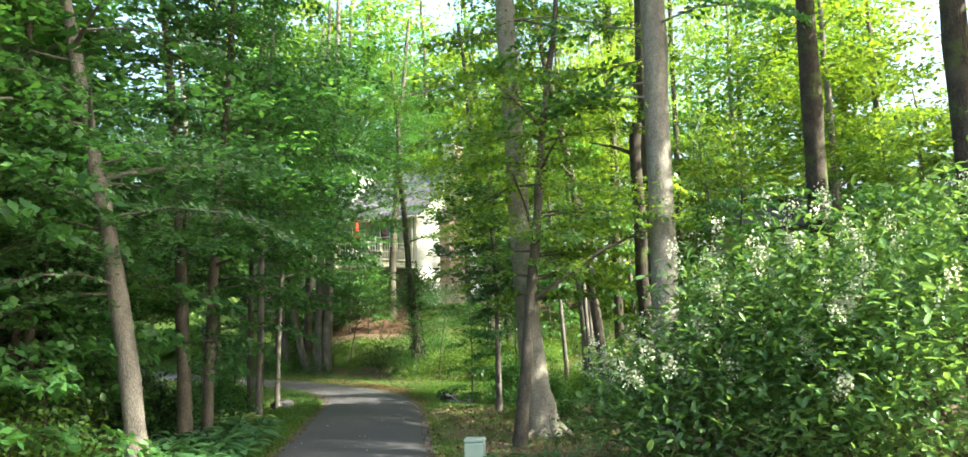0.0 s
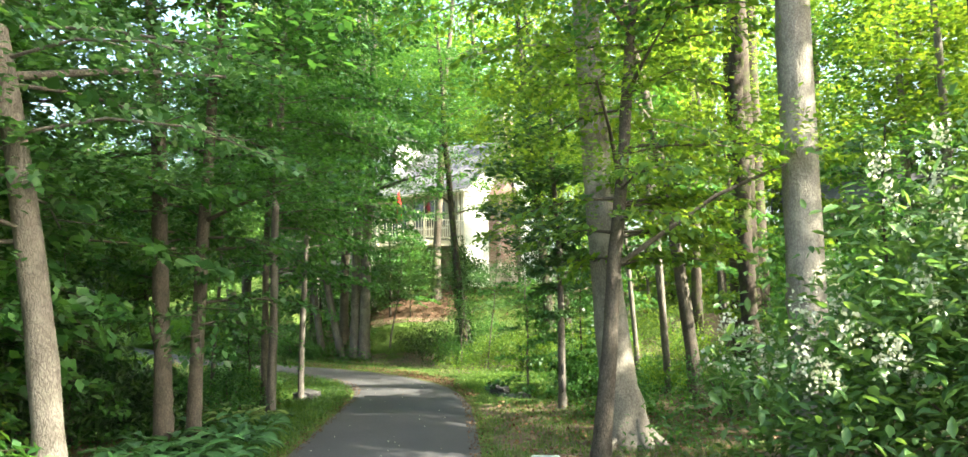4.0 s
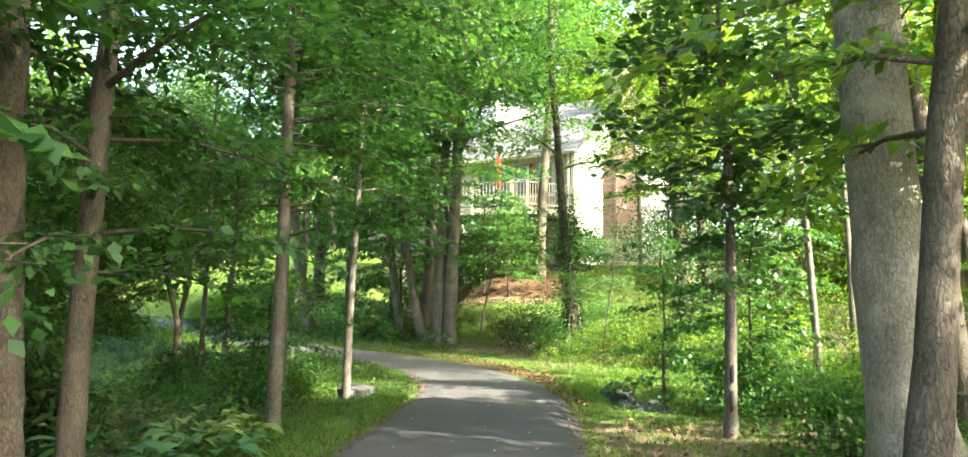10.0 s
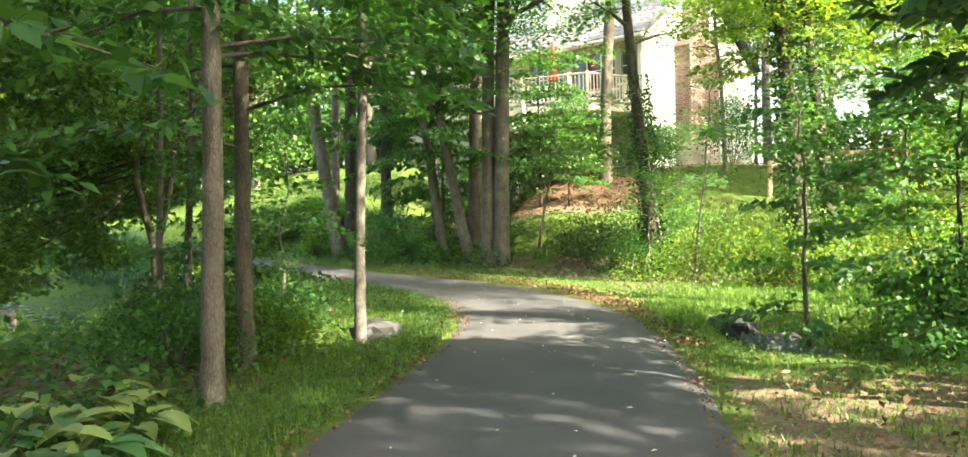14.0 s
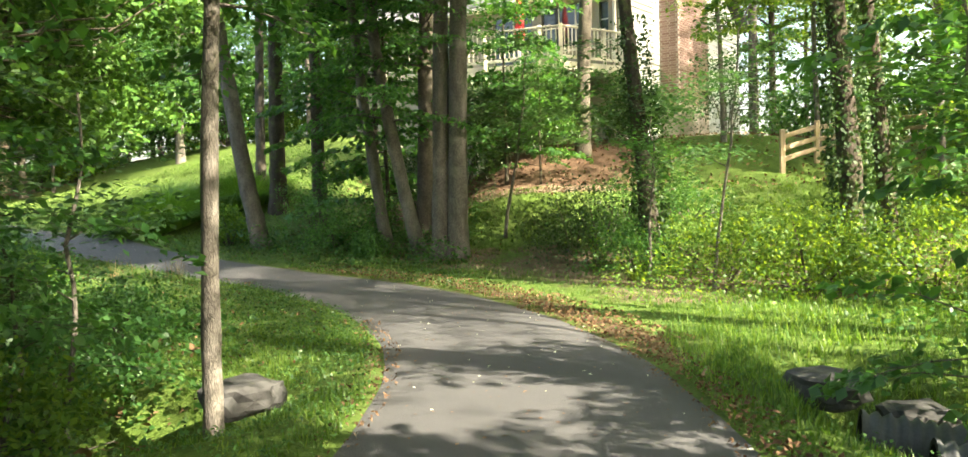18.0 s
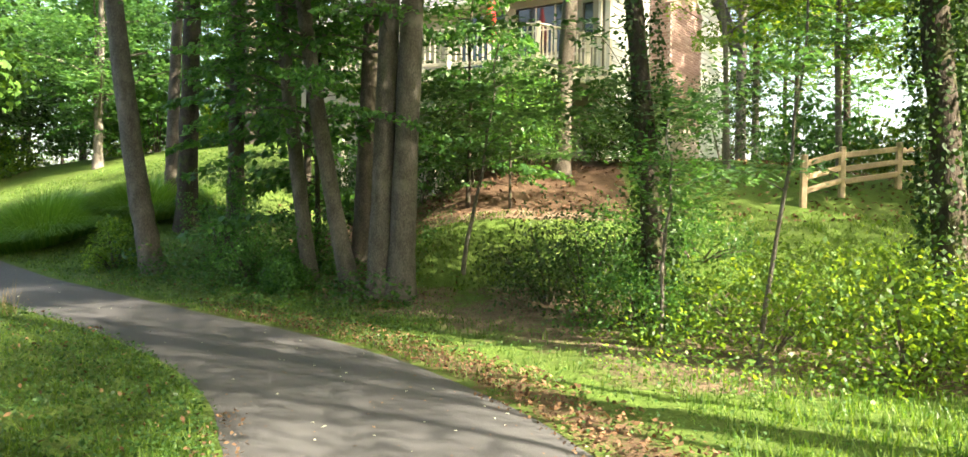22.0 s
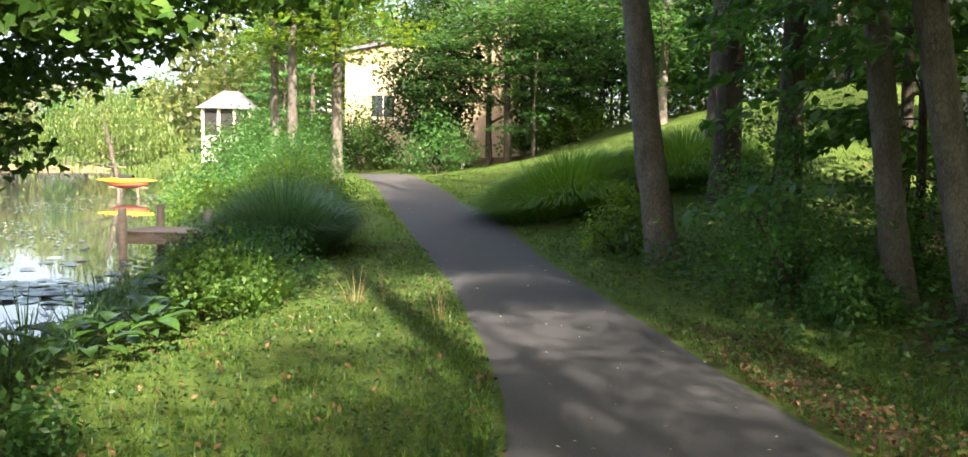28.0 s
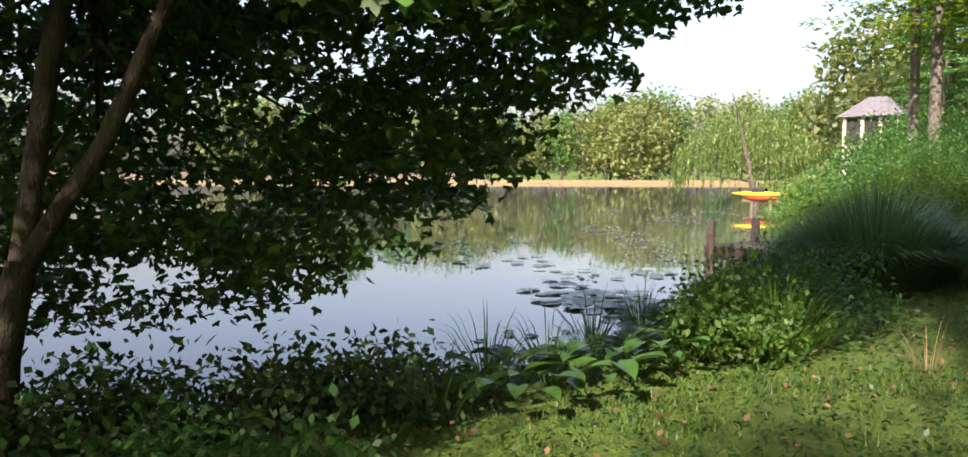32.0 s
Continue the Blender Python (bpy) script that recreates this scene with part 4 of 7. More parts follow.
tree(-25.6, 38.6, 14, 0.15, BARK_GREY, LEAF_LIGHT, "slim bank tree beside its neighbour", 122, bend=(-0.4, 0.2), crown=(7.4, 3.6, 4.4, 110), n_leaf=6500, size=0.2, simple=True, from_=0.5)
tree(-16.3, 47.0, 8, 0.17, BARK_GREY, LEAF_BLUE, "forked grey tree with tiers of fine leaves", 123, crown=(4.4, 4.4, 2.6, 80), n_leaf=9000, size=0.20, simple=True, from_=0.2, reach=4.2, limbs=9, spread=1.2, flat=0.08, tilt=0.25)
tree(-23.6, 47.6, 9, 0.16, BARK_BROWN, LEAF_BLUE, "spreading tree with tiers of fine leaves", 124, crown=(4.8, 4.4, 2.8, 80), n_leaf=9000, size=0.20, simple=True, from_=0.2, reach=4.2, limbs=9, spread=1.2, flat=0.08, tilt=0.25)
tree(-25.4, 48.4, 8, 0.15, BARK_BROWN, LEAF_BLUE, "layered tree at the foot of the lawn by the tan house", 128, crown=(4.4, 3.4, 2.4, 70), n_leaf=7000, size=0.19, simple=True, from_=0.2, reach=3.4, limbs=9, spread=1.1, flat=0.08, tilt=0.25)
willow = tree(-48.5, 42.5, 7.0, 0.22, BARK_BROWN, LEAF_LIGHT, "weeping willow leaning over the lake", 125, bend=(-1.5, -0.8), n_leaf=0, from_=0.3, reach=4.2, limbs=12)
wr = np.random.default_rng(126)
hang = []
for k in range(420):
    a, q = wr.uniform(0, 2 * math.pi), math.sqrt(wr.uniform(0, 1))
    x0, y0, z0 = -0.9 + 4.4 * q * math.cos(a), -0.5 + 4.0 * q * math.sin(a), 6.6 - 2.6 * q * q + wr.uniform(-0.5, 0.4)
    for s_ in np.arange(0, wr.uniform(1.2, 3.2), 0.13):
        if z0 - s_ > 0.2:
            hang.append((x0 + 0.12 * s_ * math.cos(a), y0 + 0.12 * s_ * math.sin(a), z0 - s_))
part("crown", mesh_np("crown", *leaf_arrays(wr, np.array(hang), 0.26, 0.35, 0.3, droop=1.15, simple=True), LEAF_WILLOW), LEAF_WILLOW, willow)
tree(-24.5, 52.5, 9, 0.2, BARK_DARK, LEAF_DARK, "broad dark evergreen beside the tan house", 127, crown=(4.2, 3.0, 3.8, 120), n_leaf=11000, size=0.24, simple=True, from_=0.1, reach=2.2, limbs=12, spread=0.9, flat=0.3, tilt=0.5)
tree(-28.6, 48.4, 9.5, 0.2, BARK_DARK, LEAF_DARK, "dense dark evergreen in front of the beige house", 126, crown=(4.2, 2.0, 3.9, 140), n_leaf=12000, size=0.22, simple=True, from_=0.1, reach=2.2, limbs=14, spread=0.8, flat=0.4, tilt=0.7)


def far_wood(x, y, h, r, seed, leaf, label):
    rng = np.random.default_rng(seed)
    q = rng.normal(0, 1, (120, 3))
    q /= np.linalg.norm(q, axis=1)[:, None]
    tips = q * rng.uniform(0.6, 1, (120, 1)) * [r, r, h * 0.46] + [0, 0, h * 0.52]
    root = thing("tree", pose(x, y, lz(x, y)), label, "tree", "far shore trees")
    v, f = tubes([[((0, 0, -0.3), 0.4), ((0.2, 0, h * 0.5), 0.3), ((0, 0, h * 0.9), 0.08)]], 6)
    part("trunk", mesh_np("trunk", v, f, BARK_GREY, True), BARK_GREY, root)
    part("crown", mesh_np("crown", *leaf_arrays(rng, spray(rng, tips, 22, r * 0.34, 0.5), 0.95, 0.8, simple=True), leaf), leaf, root)
    return root


FAR = [far_wood(-165 - 8 * k, 60, 17 + 2 * k, 6.5, 200 + k, (LEAF_FAR, LEAF_FAR, LEAF_MID)[k], ("rounded far shore tree in pale summer green", "taller far shore tree in pale summer green", "darker far shore tree above the dam")[k]) for k in range(3)]
for k in range(58):
    y = -95 + k * 3.7 + rw.uniform(-1.5, 1.5)
    x = -166 - rw.uniform(0, 16)
    if -30 < y < 112:
        src = FAR[k % 3]
        s = rw.uniform(0.65, 1.0)
        copy_thing(src, pose(x, y, 0.3, 0, 0, rw.uniform(0, 360)) @ Matrix.Diagonal((s, s, s, 1)))
for k in range(22):
    s = rw.uniform(0.7, 1.0)
    x = -150 + k * 5.8
    yb = float(np.interp(x, [-160, -60, -30], [-60, -30, -4]))
    copy_thing(FAR[k % 3], pose(x, yb - rw.uniform(3, 9), 0.3, 0, 0, rw.uniform(0, 360)) @ Matrix.Diagonal((s, s, s, 1)))
for k in range(12):
    s = rw.uniform(0.6, 0.9)
    x = -60 - k * 8
    copy_thing(FAR[k % 3], pose(x, float(np.interp(x, [-150, -70], [95, 52])) + rw.uniform(6, 16), 0.5, 0, 0, rw.uniform(0, 360)) @ Matrix.Diagonal((s, s, s, 1)))
DAM = plain("dam_grass", (0.10, 0.085, 0.04), (0.19, 0.145, 0.075), 0.6, 0.9)
bm = bmesh.new()
box(bm, -158, -153, -40, 110, -1.5, 0.25, 0.6)
solid("dam", bm, DAM, "low dam bank with dry tawny grass", "dam", kind="structure")


# ---- shrubs and plants ----
def bush(x, y, rx, ry, h, leaf, n, size, label, seed, low=0.15, tilt=0.7, clumps=40, name="shrub", flowers=0, stems=7, group="", spread=None, lift=0.0, wide=0.6, simple=False):
    """A shrub: stems fanning from the base and an uneven dome of leaves."""
    rng = np.random.default_rng(seed)
    root = thing(name, pose(x, y, lz(x, y) + lift), label, "shrub" if name == "shrub" else name.replace("_", " "), group)
    q = rng.normal(0, 1, (clumps, 3))
    q[:, 2] = np.abs(q[:, 2])
    q /= np.linalg.norm(q, axis=1)[:, None]
    q *= rng.uniform(0.55, 1.05, (clumps, 1))
    tips = q * [rx, ry, h * (1 - low)] + [0, 0, h * low]
    runs = []
    for k in range(stems):
        t = tips[k % clumps]
        runs.append([((0.06 * t[0], 0.06 * t[1], -0.1), 0.022), ((0.5 * t[0], 0.5 * t[1], 0.55 * t[2]), 0.016), (tuple(t * 0.95), 0.006)])
    part("stem", mesh_np("stem", *tubes(runs, 5), BARK_BROWN, True), BARK_BROWN, root)
    c = spray(rng, tips, max(3, n // clumps), spread or 0.42 * (rx + ry) / 2, 0.45)
    part("foliage", mesh_np("foliage", *leaf_arrays(rng, c, size, tilt, wide, simple=simple or size < 0.1), leaf), leaf, root)
    if flowers:
        ft = tips[tips[:, 2] > h * 0.3]
        c = spray(rng, ft[rng.integers(0, len(ft), flowers)] * rng.uniform(1.1, 1.35, (flowers, 1)), 30, 0.075, 0.8)
        part("blossom", mesh_np("blossom", *leaf_arrays(rng, c, 0.032, 0.9, 0.9, simple=True), FLOWER), FLOWER, root, "creamy white flower heads")
    return root


bush(4.3, 8.9, 1.75, 1.7, 2.5, LEAF_GLOSSY, 14000, 0.115, "large glossy shrub covered in cream flower heads", 301, flowers=210, clumps=130, wide=0.42, tilt=0.5)
bush(5.6, 7.6, 1.8, 1.6, 2.9, LEAF_GLOSSY, 9000, 0.115, "tall glossy shrub with scattered cream flowers", 302, flowers=60, clumps=90, wide=0.42, tilt=0.5)
bush(5.5, 11.0, 1.4, 1.2, 1.7, LEAF_MID, 2600, 0.11, "leafy shrub below the thick pale tree", 303, flowers=30, clumps=50)
bush(-4.5, 9.6, 1.1, 1.2, 1.1, LEAF_LIGHT, 2600, 0.08, "low azalea with yellow-green leaves", 304, clumps=50)
bush(-5.6, 10.8, 1.0, 1.0, 1.0, LEAF_LIGHT, 1800, 0.08, "low azalea at the wood's edge", 305, clumps=40)
for i, (x, y, r, h) in enumerate(((-5.4, 15.2, 1.0, 2.3), (-6.4, 13.6, 1.2, 2.6), (-6.9, 16.2, 1.0, 1.8), (-4.6, 15.6, 0.6, 0.9))):
    bush(x, y, r, r, h, LEAF_DARK, 2400, 0.15, "dark rhododendron with leathery leaves", 310 + i, clumps=46, wide=0.35, group="rhododendrons in the wood")
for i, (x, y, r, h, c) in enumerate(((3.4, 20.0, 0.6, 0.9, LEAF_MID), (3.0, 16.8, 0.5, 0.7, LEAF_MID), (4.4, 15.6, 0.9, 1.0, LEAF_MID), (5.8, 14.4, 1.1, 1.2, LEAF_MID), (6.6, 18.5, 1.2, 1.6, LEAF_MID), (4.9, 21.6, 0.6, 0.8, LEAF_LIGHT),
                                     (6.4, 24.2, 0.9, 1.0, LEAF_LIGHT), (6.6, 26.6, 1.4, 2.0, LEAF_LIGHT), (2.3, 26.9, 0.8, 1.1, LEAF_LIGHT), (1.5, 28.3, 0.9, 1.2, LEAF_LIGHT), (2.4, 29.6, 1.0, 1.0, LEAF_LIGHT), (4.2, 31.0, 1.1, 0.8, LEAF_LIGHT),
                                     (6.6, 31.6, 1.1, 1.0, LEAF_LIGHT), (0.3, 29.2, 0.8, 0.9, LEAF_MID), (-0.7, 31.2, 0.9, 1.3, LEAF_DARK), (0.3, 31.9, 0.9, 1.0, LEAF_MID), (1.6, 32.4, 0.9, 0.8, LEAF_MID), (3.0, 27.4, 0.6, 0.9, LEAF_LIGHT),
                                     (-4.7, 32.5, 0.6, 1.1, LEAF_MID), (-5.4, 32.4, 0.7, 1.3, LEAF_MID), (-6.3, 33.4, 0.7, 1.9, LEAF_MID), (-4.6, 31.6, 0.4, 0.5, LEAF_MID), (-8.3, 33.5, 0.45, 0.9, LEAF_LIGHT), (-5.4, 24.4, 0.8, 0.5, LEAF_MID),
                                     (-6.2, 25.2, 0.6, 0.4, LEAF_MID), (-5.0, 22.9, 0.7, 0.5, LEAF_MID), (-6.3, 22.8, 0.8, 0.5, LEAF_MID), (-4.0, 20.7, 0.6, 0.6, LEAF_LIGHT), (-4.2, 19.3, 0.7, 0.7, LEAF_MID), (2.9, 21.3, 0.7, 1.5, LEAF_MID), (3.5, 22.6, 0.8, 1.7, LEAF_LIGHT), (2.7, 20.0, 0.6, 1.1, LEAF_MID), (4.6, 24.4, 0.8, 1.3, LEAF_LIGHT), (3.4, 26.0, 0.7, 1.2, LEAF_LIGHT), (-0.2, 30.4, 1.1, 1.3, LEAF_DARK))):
    # leaf colour carries the light: yellow-green where sunlit, dark green where shaded
    tone = {LEAF_MID: "leafy green undergrowth shrub", LEAF_LIGHT: "sun-tinted yellow-green undergrowth shrub", LEAF_DARK: "shade-tinted dark green undergrowth shrub"}[c]
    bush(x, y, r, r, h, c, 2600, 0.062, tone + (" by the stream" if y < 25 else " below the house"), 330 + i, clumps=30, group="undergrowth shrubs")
for i, (x, y, r, h) in enumerate(((-3.4, 36.6, 1.0, 2.3), (-2.2, 36.5, 1.1, 2.4), (-1.2, 36.9, 0.9, 2.1), (-4.6, 37.0, 1.0, 2.2), (0.9, 38.0, 0.8, 1.8))):
    bush(x, y, r, 0.9, h, LEAF_YEW, 7000, 0.085, "dense clipped yew below the deck", 370 + i, clumps=110, group="yews below the deck", tilt=0.8)
bush(3.9, 41.2, 1.2, 1.1, 2.6, LEAF_DARK, 2600, 0.09, "dark evergreen shrub beside the house wall", 376, clumps=60)
for i, (x, y, r, h) in enumerate(((-19.5, 35.2, 1.2, 1.5), (-17.6, 34.2, 1.0, 1.2), (-21.5, 36.8, 1.4, 1.7), (-16.0, 33.9, 0.9, 0.8), (-24, 37.0, 1.6, 2.0), (-28, 40.2, 1.9, 2.0), (-32, 42.0, 2.2, 1.8), (-37, 44.5, 2.4, 1.8), (-14.6, 32.2, 0.8, 0.6), (-20.6, 34.0, 1.3, 1.1), (-22.6, 35.2, 1.4, 1.2), (-18.8, 33.4, 1.0, 0.9), (-25.5, 36.6, 1.6, 1.2))):
    bush(x, y, r, r, h, (LEAF_MID, LEAF_LIGHT)[i % 2], 5200 if i < 4 else 3400, 0.07 if i < 4 else 0.12, "bushy bank planting beside the lake", 380 + i, clumps=70, simple=True, group="bank shrubs")
EDGE_BUSH = [bush(0, 0, 1.5, 1.4, 2.6, LEAF_MID, 2000, 0.2, "leafy shrub filling the wood's edge", 396, clumps=60, group="shrubs at the wood's edge", simple=True),
             bush(0, 0, 1.8, 1.5, 2.0, LEAF_LIGHT, 2000, 0.2, "light green shrub filling the wood's edge", 397, clumps=60, group="shrubs at the wood's edge", simple=True)]
eb = [(-25 + 2.3 * k + rw.uniform(-0.8, 0.8), 50.5 + rw.uniform(-1.5, 2.5)) for k in range(9)] + [(-40 + 3 * k, 62 + rw.uniform(-3, 3)) for k in range(9)]
eb += [(10.5 + rw.uniform(-1.5, 6), 13 + 2.1 * k) for k in range(14)] + [(8 + 2.2 * k, 47 + 0.8 * k) for k in range(6)] + [(-11 - 1.0 * k + rw.uniform(-2, 2), 9 + 0.9 * k) for k in range(8)] + [(14.5 + rw.uniform(0, 3), 29 + 1.6 * k) for k in range(5)]
for i, (x, y) in enumerate(eb):
    s_ = rw.uniform(0.8, 1.35)
    m = pose(x, y, lz(x, y) - 0.05, 0, 0, rw.uniform(0, 360)) @ Matrix.Diagonal((s_, s_, s_, 1))
    if i < 2:
        EDGE_BUSH[i].matrix_basis = m
    else:
        copy_thing(EDGE_BUSH[i % 2], m)
for i, (x, y, r, h) in enumerate(((-33.4, 47.3, 1.9, 3.0), (-36.2, 46.6, 1.8, 2.6), (-31.2, 46.2, 1.6, 2.0), (-39.5, 47.0, 2.0, 3.2), (-43.0, 47.0, 2.0, 3.0))):
    bush(x, y, r, r, h, LEAF_YEW if i % 2 == 0 else LEAF_MID, 3600, 0.17, "rounded shrub below the tan house", 830 + i, clumps=70, group="shrubs below the tan house", simple=True)
bush(-25.8, 46.0, 1.6, 1.5, 2.4, LEAF_MID, 2600, 0.13, "rounded green shrub at the path corner", 395, clumps=60)


def blades(rng, n, r, length, width, splay, droop, base_z=0.0):
    """Arching grass blades from one tuft, three quads each."""
    a = rng.uniform(0, 2 * math.pi, n)
    rr = np.sqrt(rng.uniform(0, 1, n)) * r * 0.45
    L = length * rng.uniform(0.6, 1.15, n)
    sp = (0.15 + 0.85 * np.clip(rr / (0.45 * r) + rng.normal(0, 0.22, n), 0, 1)) * splay
    L = L * (1.12 - 0.35 * np.clip(rr / (0.45 * r), 0, 1))
    d = np.stack([np.cos(a), np.sin(a)], 1)
    side = np.stack([-np.sin(a), np.cos(a), 0 * a], 1)
    vs = []
    for k, w in ((0, 1.0), (0.38, 0.9), (0.74, 0.6), (1.0, 0.08)):
        bow = droop * (0.5 + 1.3 * sp / splay)
        out = rr + L * (np.sin(sp) * k + 0.45 * bow * k ** 2.2)
        up = L * (np.cos(sp) * k - bow * 0.75 * k ** 2.6)
        p = np.stack([d[:, 0] * out, d[:, 1] * out, base_z + up], 1)
        vs += [p - side * width * w / 2, p + side * width * w / 2]
    v = np.stack(vs, 1).reshape(-1, 3)
    i = np.arange(n)[:, None] * 8
    f = np.concatenate([i + [[0, 1, 3, 2]], i + [[2, 3, 5, 4]], i + [[4, 5, 7, 6]]], 0)
    return v, f


def tuft(x, y, n, r, length, width, splay, droop, mat, label, seed, name="grass_clump", group=""):
    rng = np.random.default_rng(seed)
    v, f = blades(rng, n, r, length, width, splay, droop)
    if r > 0.8:
        # each blade of a broad clump springs from the sloping ground under it
        e = 0.4 * r
        gx, gy = (lz(x + e, y) - lz(x - e, y)) / (2 * e), (lz(x, y + e) - lz(x, y - e)) / (2 * e)
        foot = gx * v[::8, 0] + gy * v[::8, 1]
        v[:, 2] += np.repeat(np.clip(foot, -0.5, 0.5), 8)
    return solid(name, mesh_np(name, v, f, mat), mat, label, "grass clump", group, m=pose(x, y, lz(x, y) - 0.03))


tuft(-12.5, 30.95, 7000, 1.7, 1.4, 0.013, 0.5, 0.36, LEAF_REED, "large blue-green arching reed clump on the bank", 401)
tuft(-13.6, 31.9, 900, 1.1, 1.0, 0.016, 0.7, 0.35, LEAF_REED, "second reed clump further along the bank", 402)
tuft(-9.3, 28.6, 500, 0.6, 0.75, 0.012, 0.6, 0.25, LEAF_GRASS, "bright green iris-like tuft beside the reeds", 403)
tuft(-10.9, 35.6, 9000, 2.9, 1.05, 0.014, 0.6, 0.42, LEAF_MOUND, "broad mound of soft ornamental grass", 404)
tuft(-9.3, 36.7, 7000, 2.6, 0.95, 0.014, 0.6, 0.42, LEAF_MOUND, "second mound of soft ornamental grass", 405)
for i in range(10):
    x, y = -7.6 - 0.55 * i + rw.uniform(-0.2, 0.2), 25.9 + 0.42 * i + rw.uniform(-0.3, 0.3)
    tuft(x, y, 60, 0.25, 0.75, 0.012, 0.5, 0.3, LEAF_REED, "thin reeds at the water's edge", 410 + i, "reeds", "reeds at the water's edge")
for i in range(6):
    tuft(-8.0 + rw.uniform(-0.6, 0.8), 28.4 + rw.uniform(-0.4, 1.5), 12, 0.16, 0.6, 0.005, 0.35, 0.2, LEAF_STRAW, "tall seeding grass stalks", 425 + i, "grass_clump", "seeding grasses")
for i in range(7):
    tuft(2.2 + rw.uniform(-0.3, 1.5), 10.4 + rw.uniform(-0.4, 1.4), 60, 0.35, 0.55, 0.007, 0.6, 0.25, LEAF_STRAW, "dry straw-coloured grass tuft", 440 + i, "grass_clump", "dry grass tufts")
tuft(0.35, 28.6, 160, 0.35, 0.5, 0.012, 0.8, 0.5, LEAF_GRASS, "fresh green grass tussock below the bank", 450)


def broad_plant(x, y, leaves, length, mat, label, seed, name, category, group, up=0.7):
    """A clump of broad ribbed leaves on stalks, each leaf a part."""
    rng = np.random.default_rng(seed)
    root = thing(name, pose(x, y, lz(x, y)), label, category, group)
    for k in range(leaves):
        a = 2.4 * k + rng.uniform(-0.3, 0.3)
        L = length * rng.uniform(0.7, 1.2)
        tilt = up * rng.uniform(0.35, 1.2) * (1 - 0.5 * k / leaves)
        st = 0.12 + 0.9 * L * (1 - 0.4 * k / leaves)
        base = np.array([0.12 * math.cos(a), 0.12 * math.sin(a), 0])
        d = np.array([math.cos(a), math.sin(a)])
        vs, fs = [], []
        for i in range(7):
            t = i / 6
            wdt = 0.34 * L * math.sin(math.pi * min(1, t * 0.93 + 0.05)) ** 0.75 * (1.15 - 0.5 * t)
            o = st * 0.45 + L * t * math.cos(tilt * (1 - 1.5 * t))
            z = st * 0.75 + L * (math.sin(tilt) * t - 0.62 * t * t)
            s = np.array([-d[1], d[0]])
            for q, dz in ((-1, 0.05), (-0.5, -0.0), (0, -0.035), (0.5, 0.0), (1, 0.05)):
                p = base[:2] + d * o + s * wdt * q
                vs.append((p[0], p[1], z + dz * L))
        for i in range(6):
            for j in range(4):
                a0 = i * 5 + j
                fs.append((a0, a0 + 1, a0 + 6, a0 + 5))
        me = mesh_np("leaf", vs, fs, mat, True)
        part("leaf", me, mat, root)
    return root


hr = random.Random(9)
HOSTA = [broad_plant(0, 0, 22, 0.215, LEAF_HOSTA, "hosta clump with broad ribbed green leaves", 500 + k, "hosta", "hosta", "hostas beside the path") for k in range(3)]
spots = [(-2.4 - 0.35 * (k % 4) - 0.1 * (k % 3), 8.6 + 0.27 * k) for k in range(22)] + [(-2.55, 10.2), (-3.0, 10.9), (-2.5, 11.2), (-3.5, 11.6), (-2.75, 11.9), (-2.45, 12.5), (-3.3, 12.5), (-2.85, 13.1), (-3.7, 13.0), (-2.6, 13.8), (-3.2, 13.6), (-2.9, 14.6), (-2.55, 9.3), (-3.3, 9.6), (-2.7, 15.4), (-3.5, 15.2), (-2.9, 16.1), (-2.6, 8.4), (-3.4, 8.5)]
for i, (x, y) in enumerate(spots):
    m = pose(x, y, lz(x, y), 0, 0, hr.uniform(0, 360)) @ Matrix.Diagonal((1, 1, 1, 1)) @ Matrix.Scale(hr.uniform(0.85, 1.2), 4)
    if i < 3:
        HOSTA[i].matrix_basis = m
    else:
        copy_thing(HOSTA[i % 3], m)
for i, (x, y) in enumerate(((-3.0, 16.7), (-3.55, 17.1), (-3.25, 16.2))):
    broad_plant(x, y, 18, 0.24, LEAF_HOSTA_PALE, "variegated hosta with cream-edged leaves", 520 + i, "hosta", "hosta", "variegated hostas")
for i, (x, y) in enumerate(((1.35, 10.1), (1.75, 9.8), (2.2, 10.2))):
    broad_plant(x, y, 14, 0.18, LEAF_HOSTA, "small broad-leaved plant beside the utility box", 530 + i, "hosta", "hosta", "plants by the utility box")
for i in range(16):
    x, y = -8.0 - 0.20 * i + rw.uniform(-0.25, 0.25), 26.7 + 0.17 * i + rw.uniform(-0.2, 0.3)
    broad_plant(x, y, 11, 0.22, LEAF_YEW, "arrow-leaved green plant at the waterside", 540 + i, "waterside_plant", "waterside plant", "waterside plants", up=1.2)
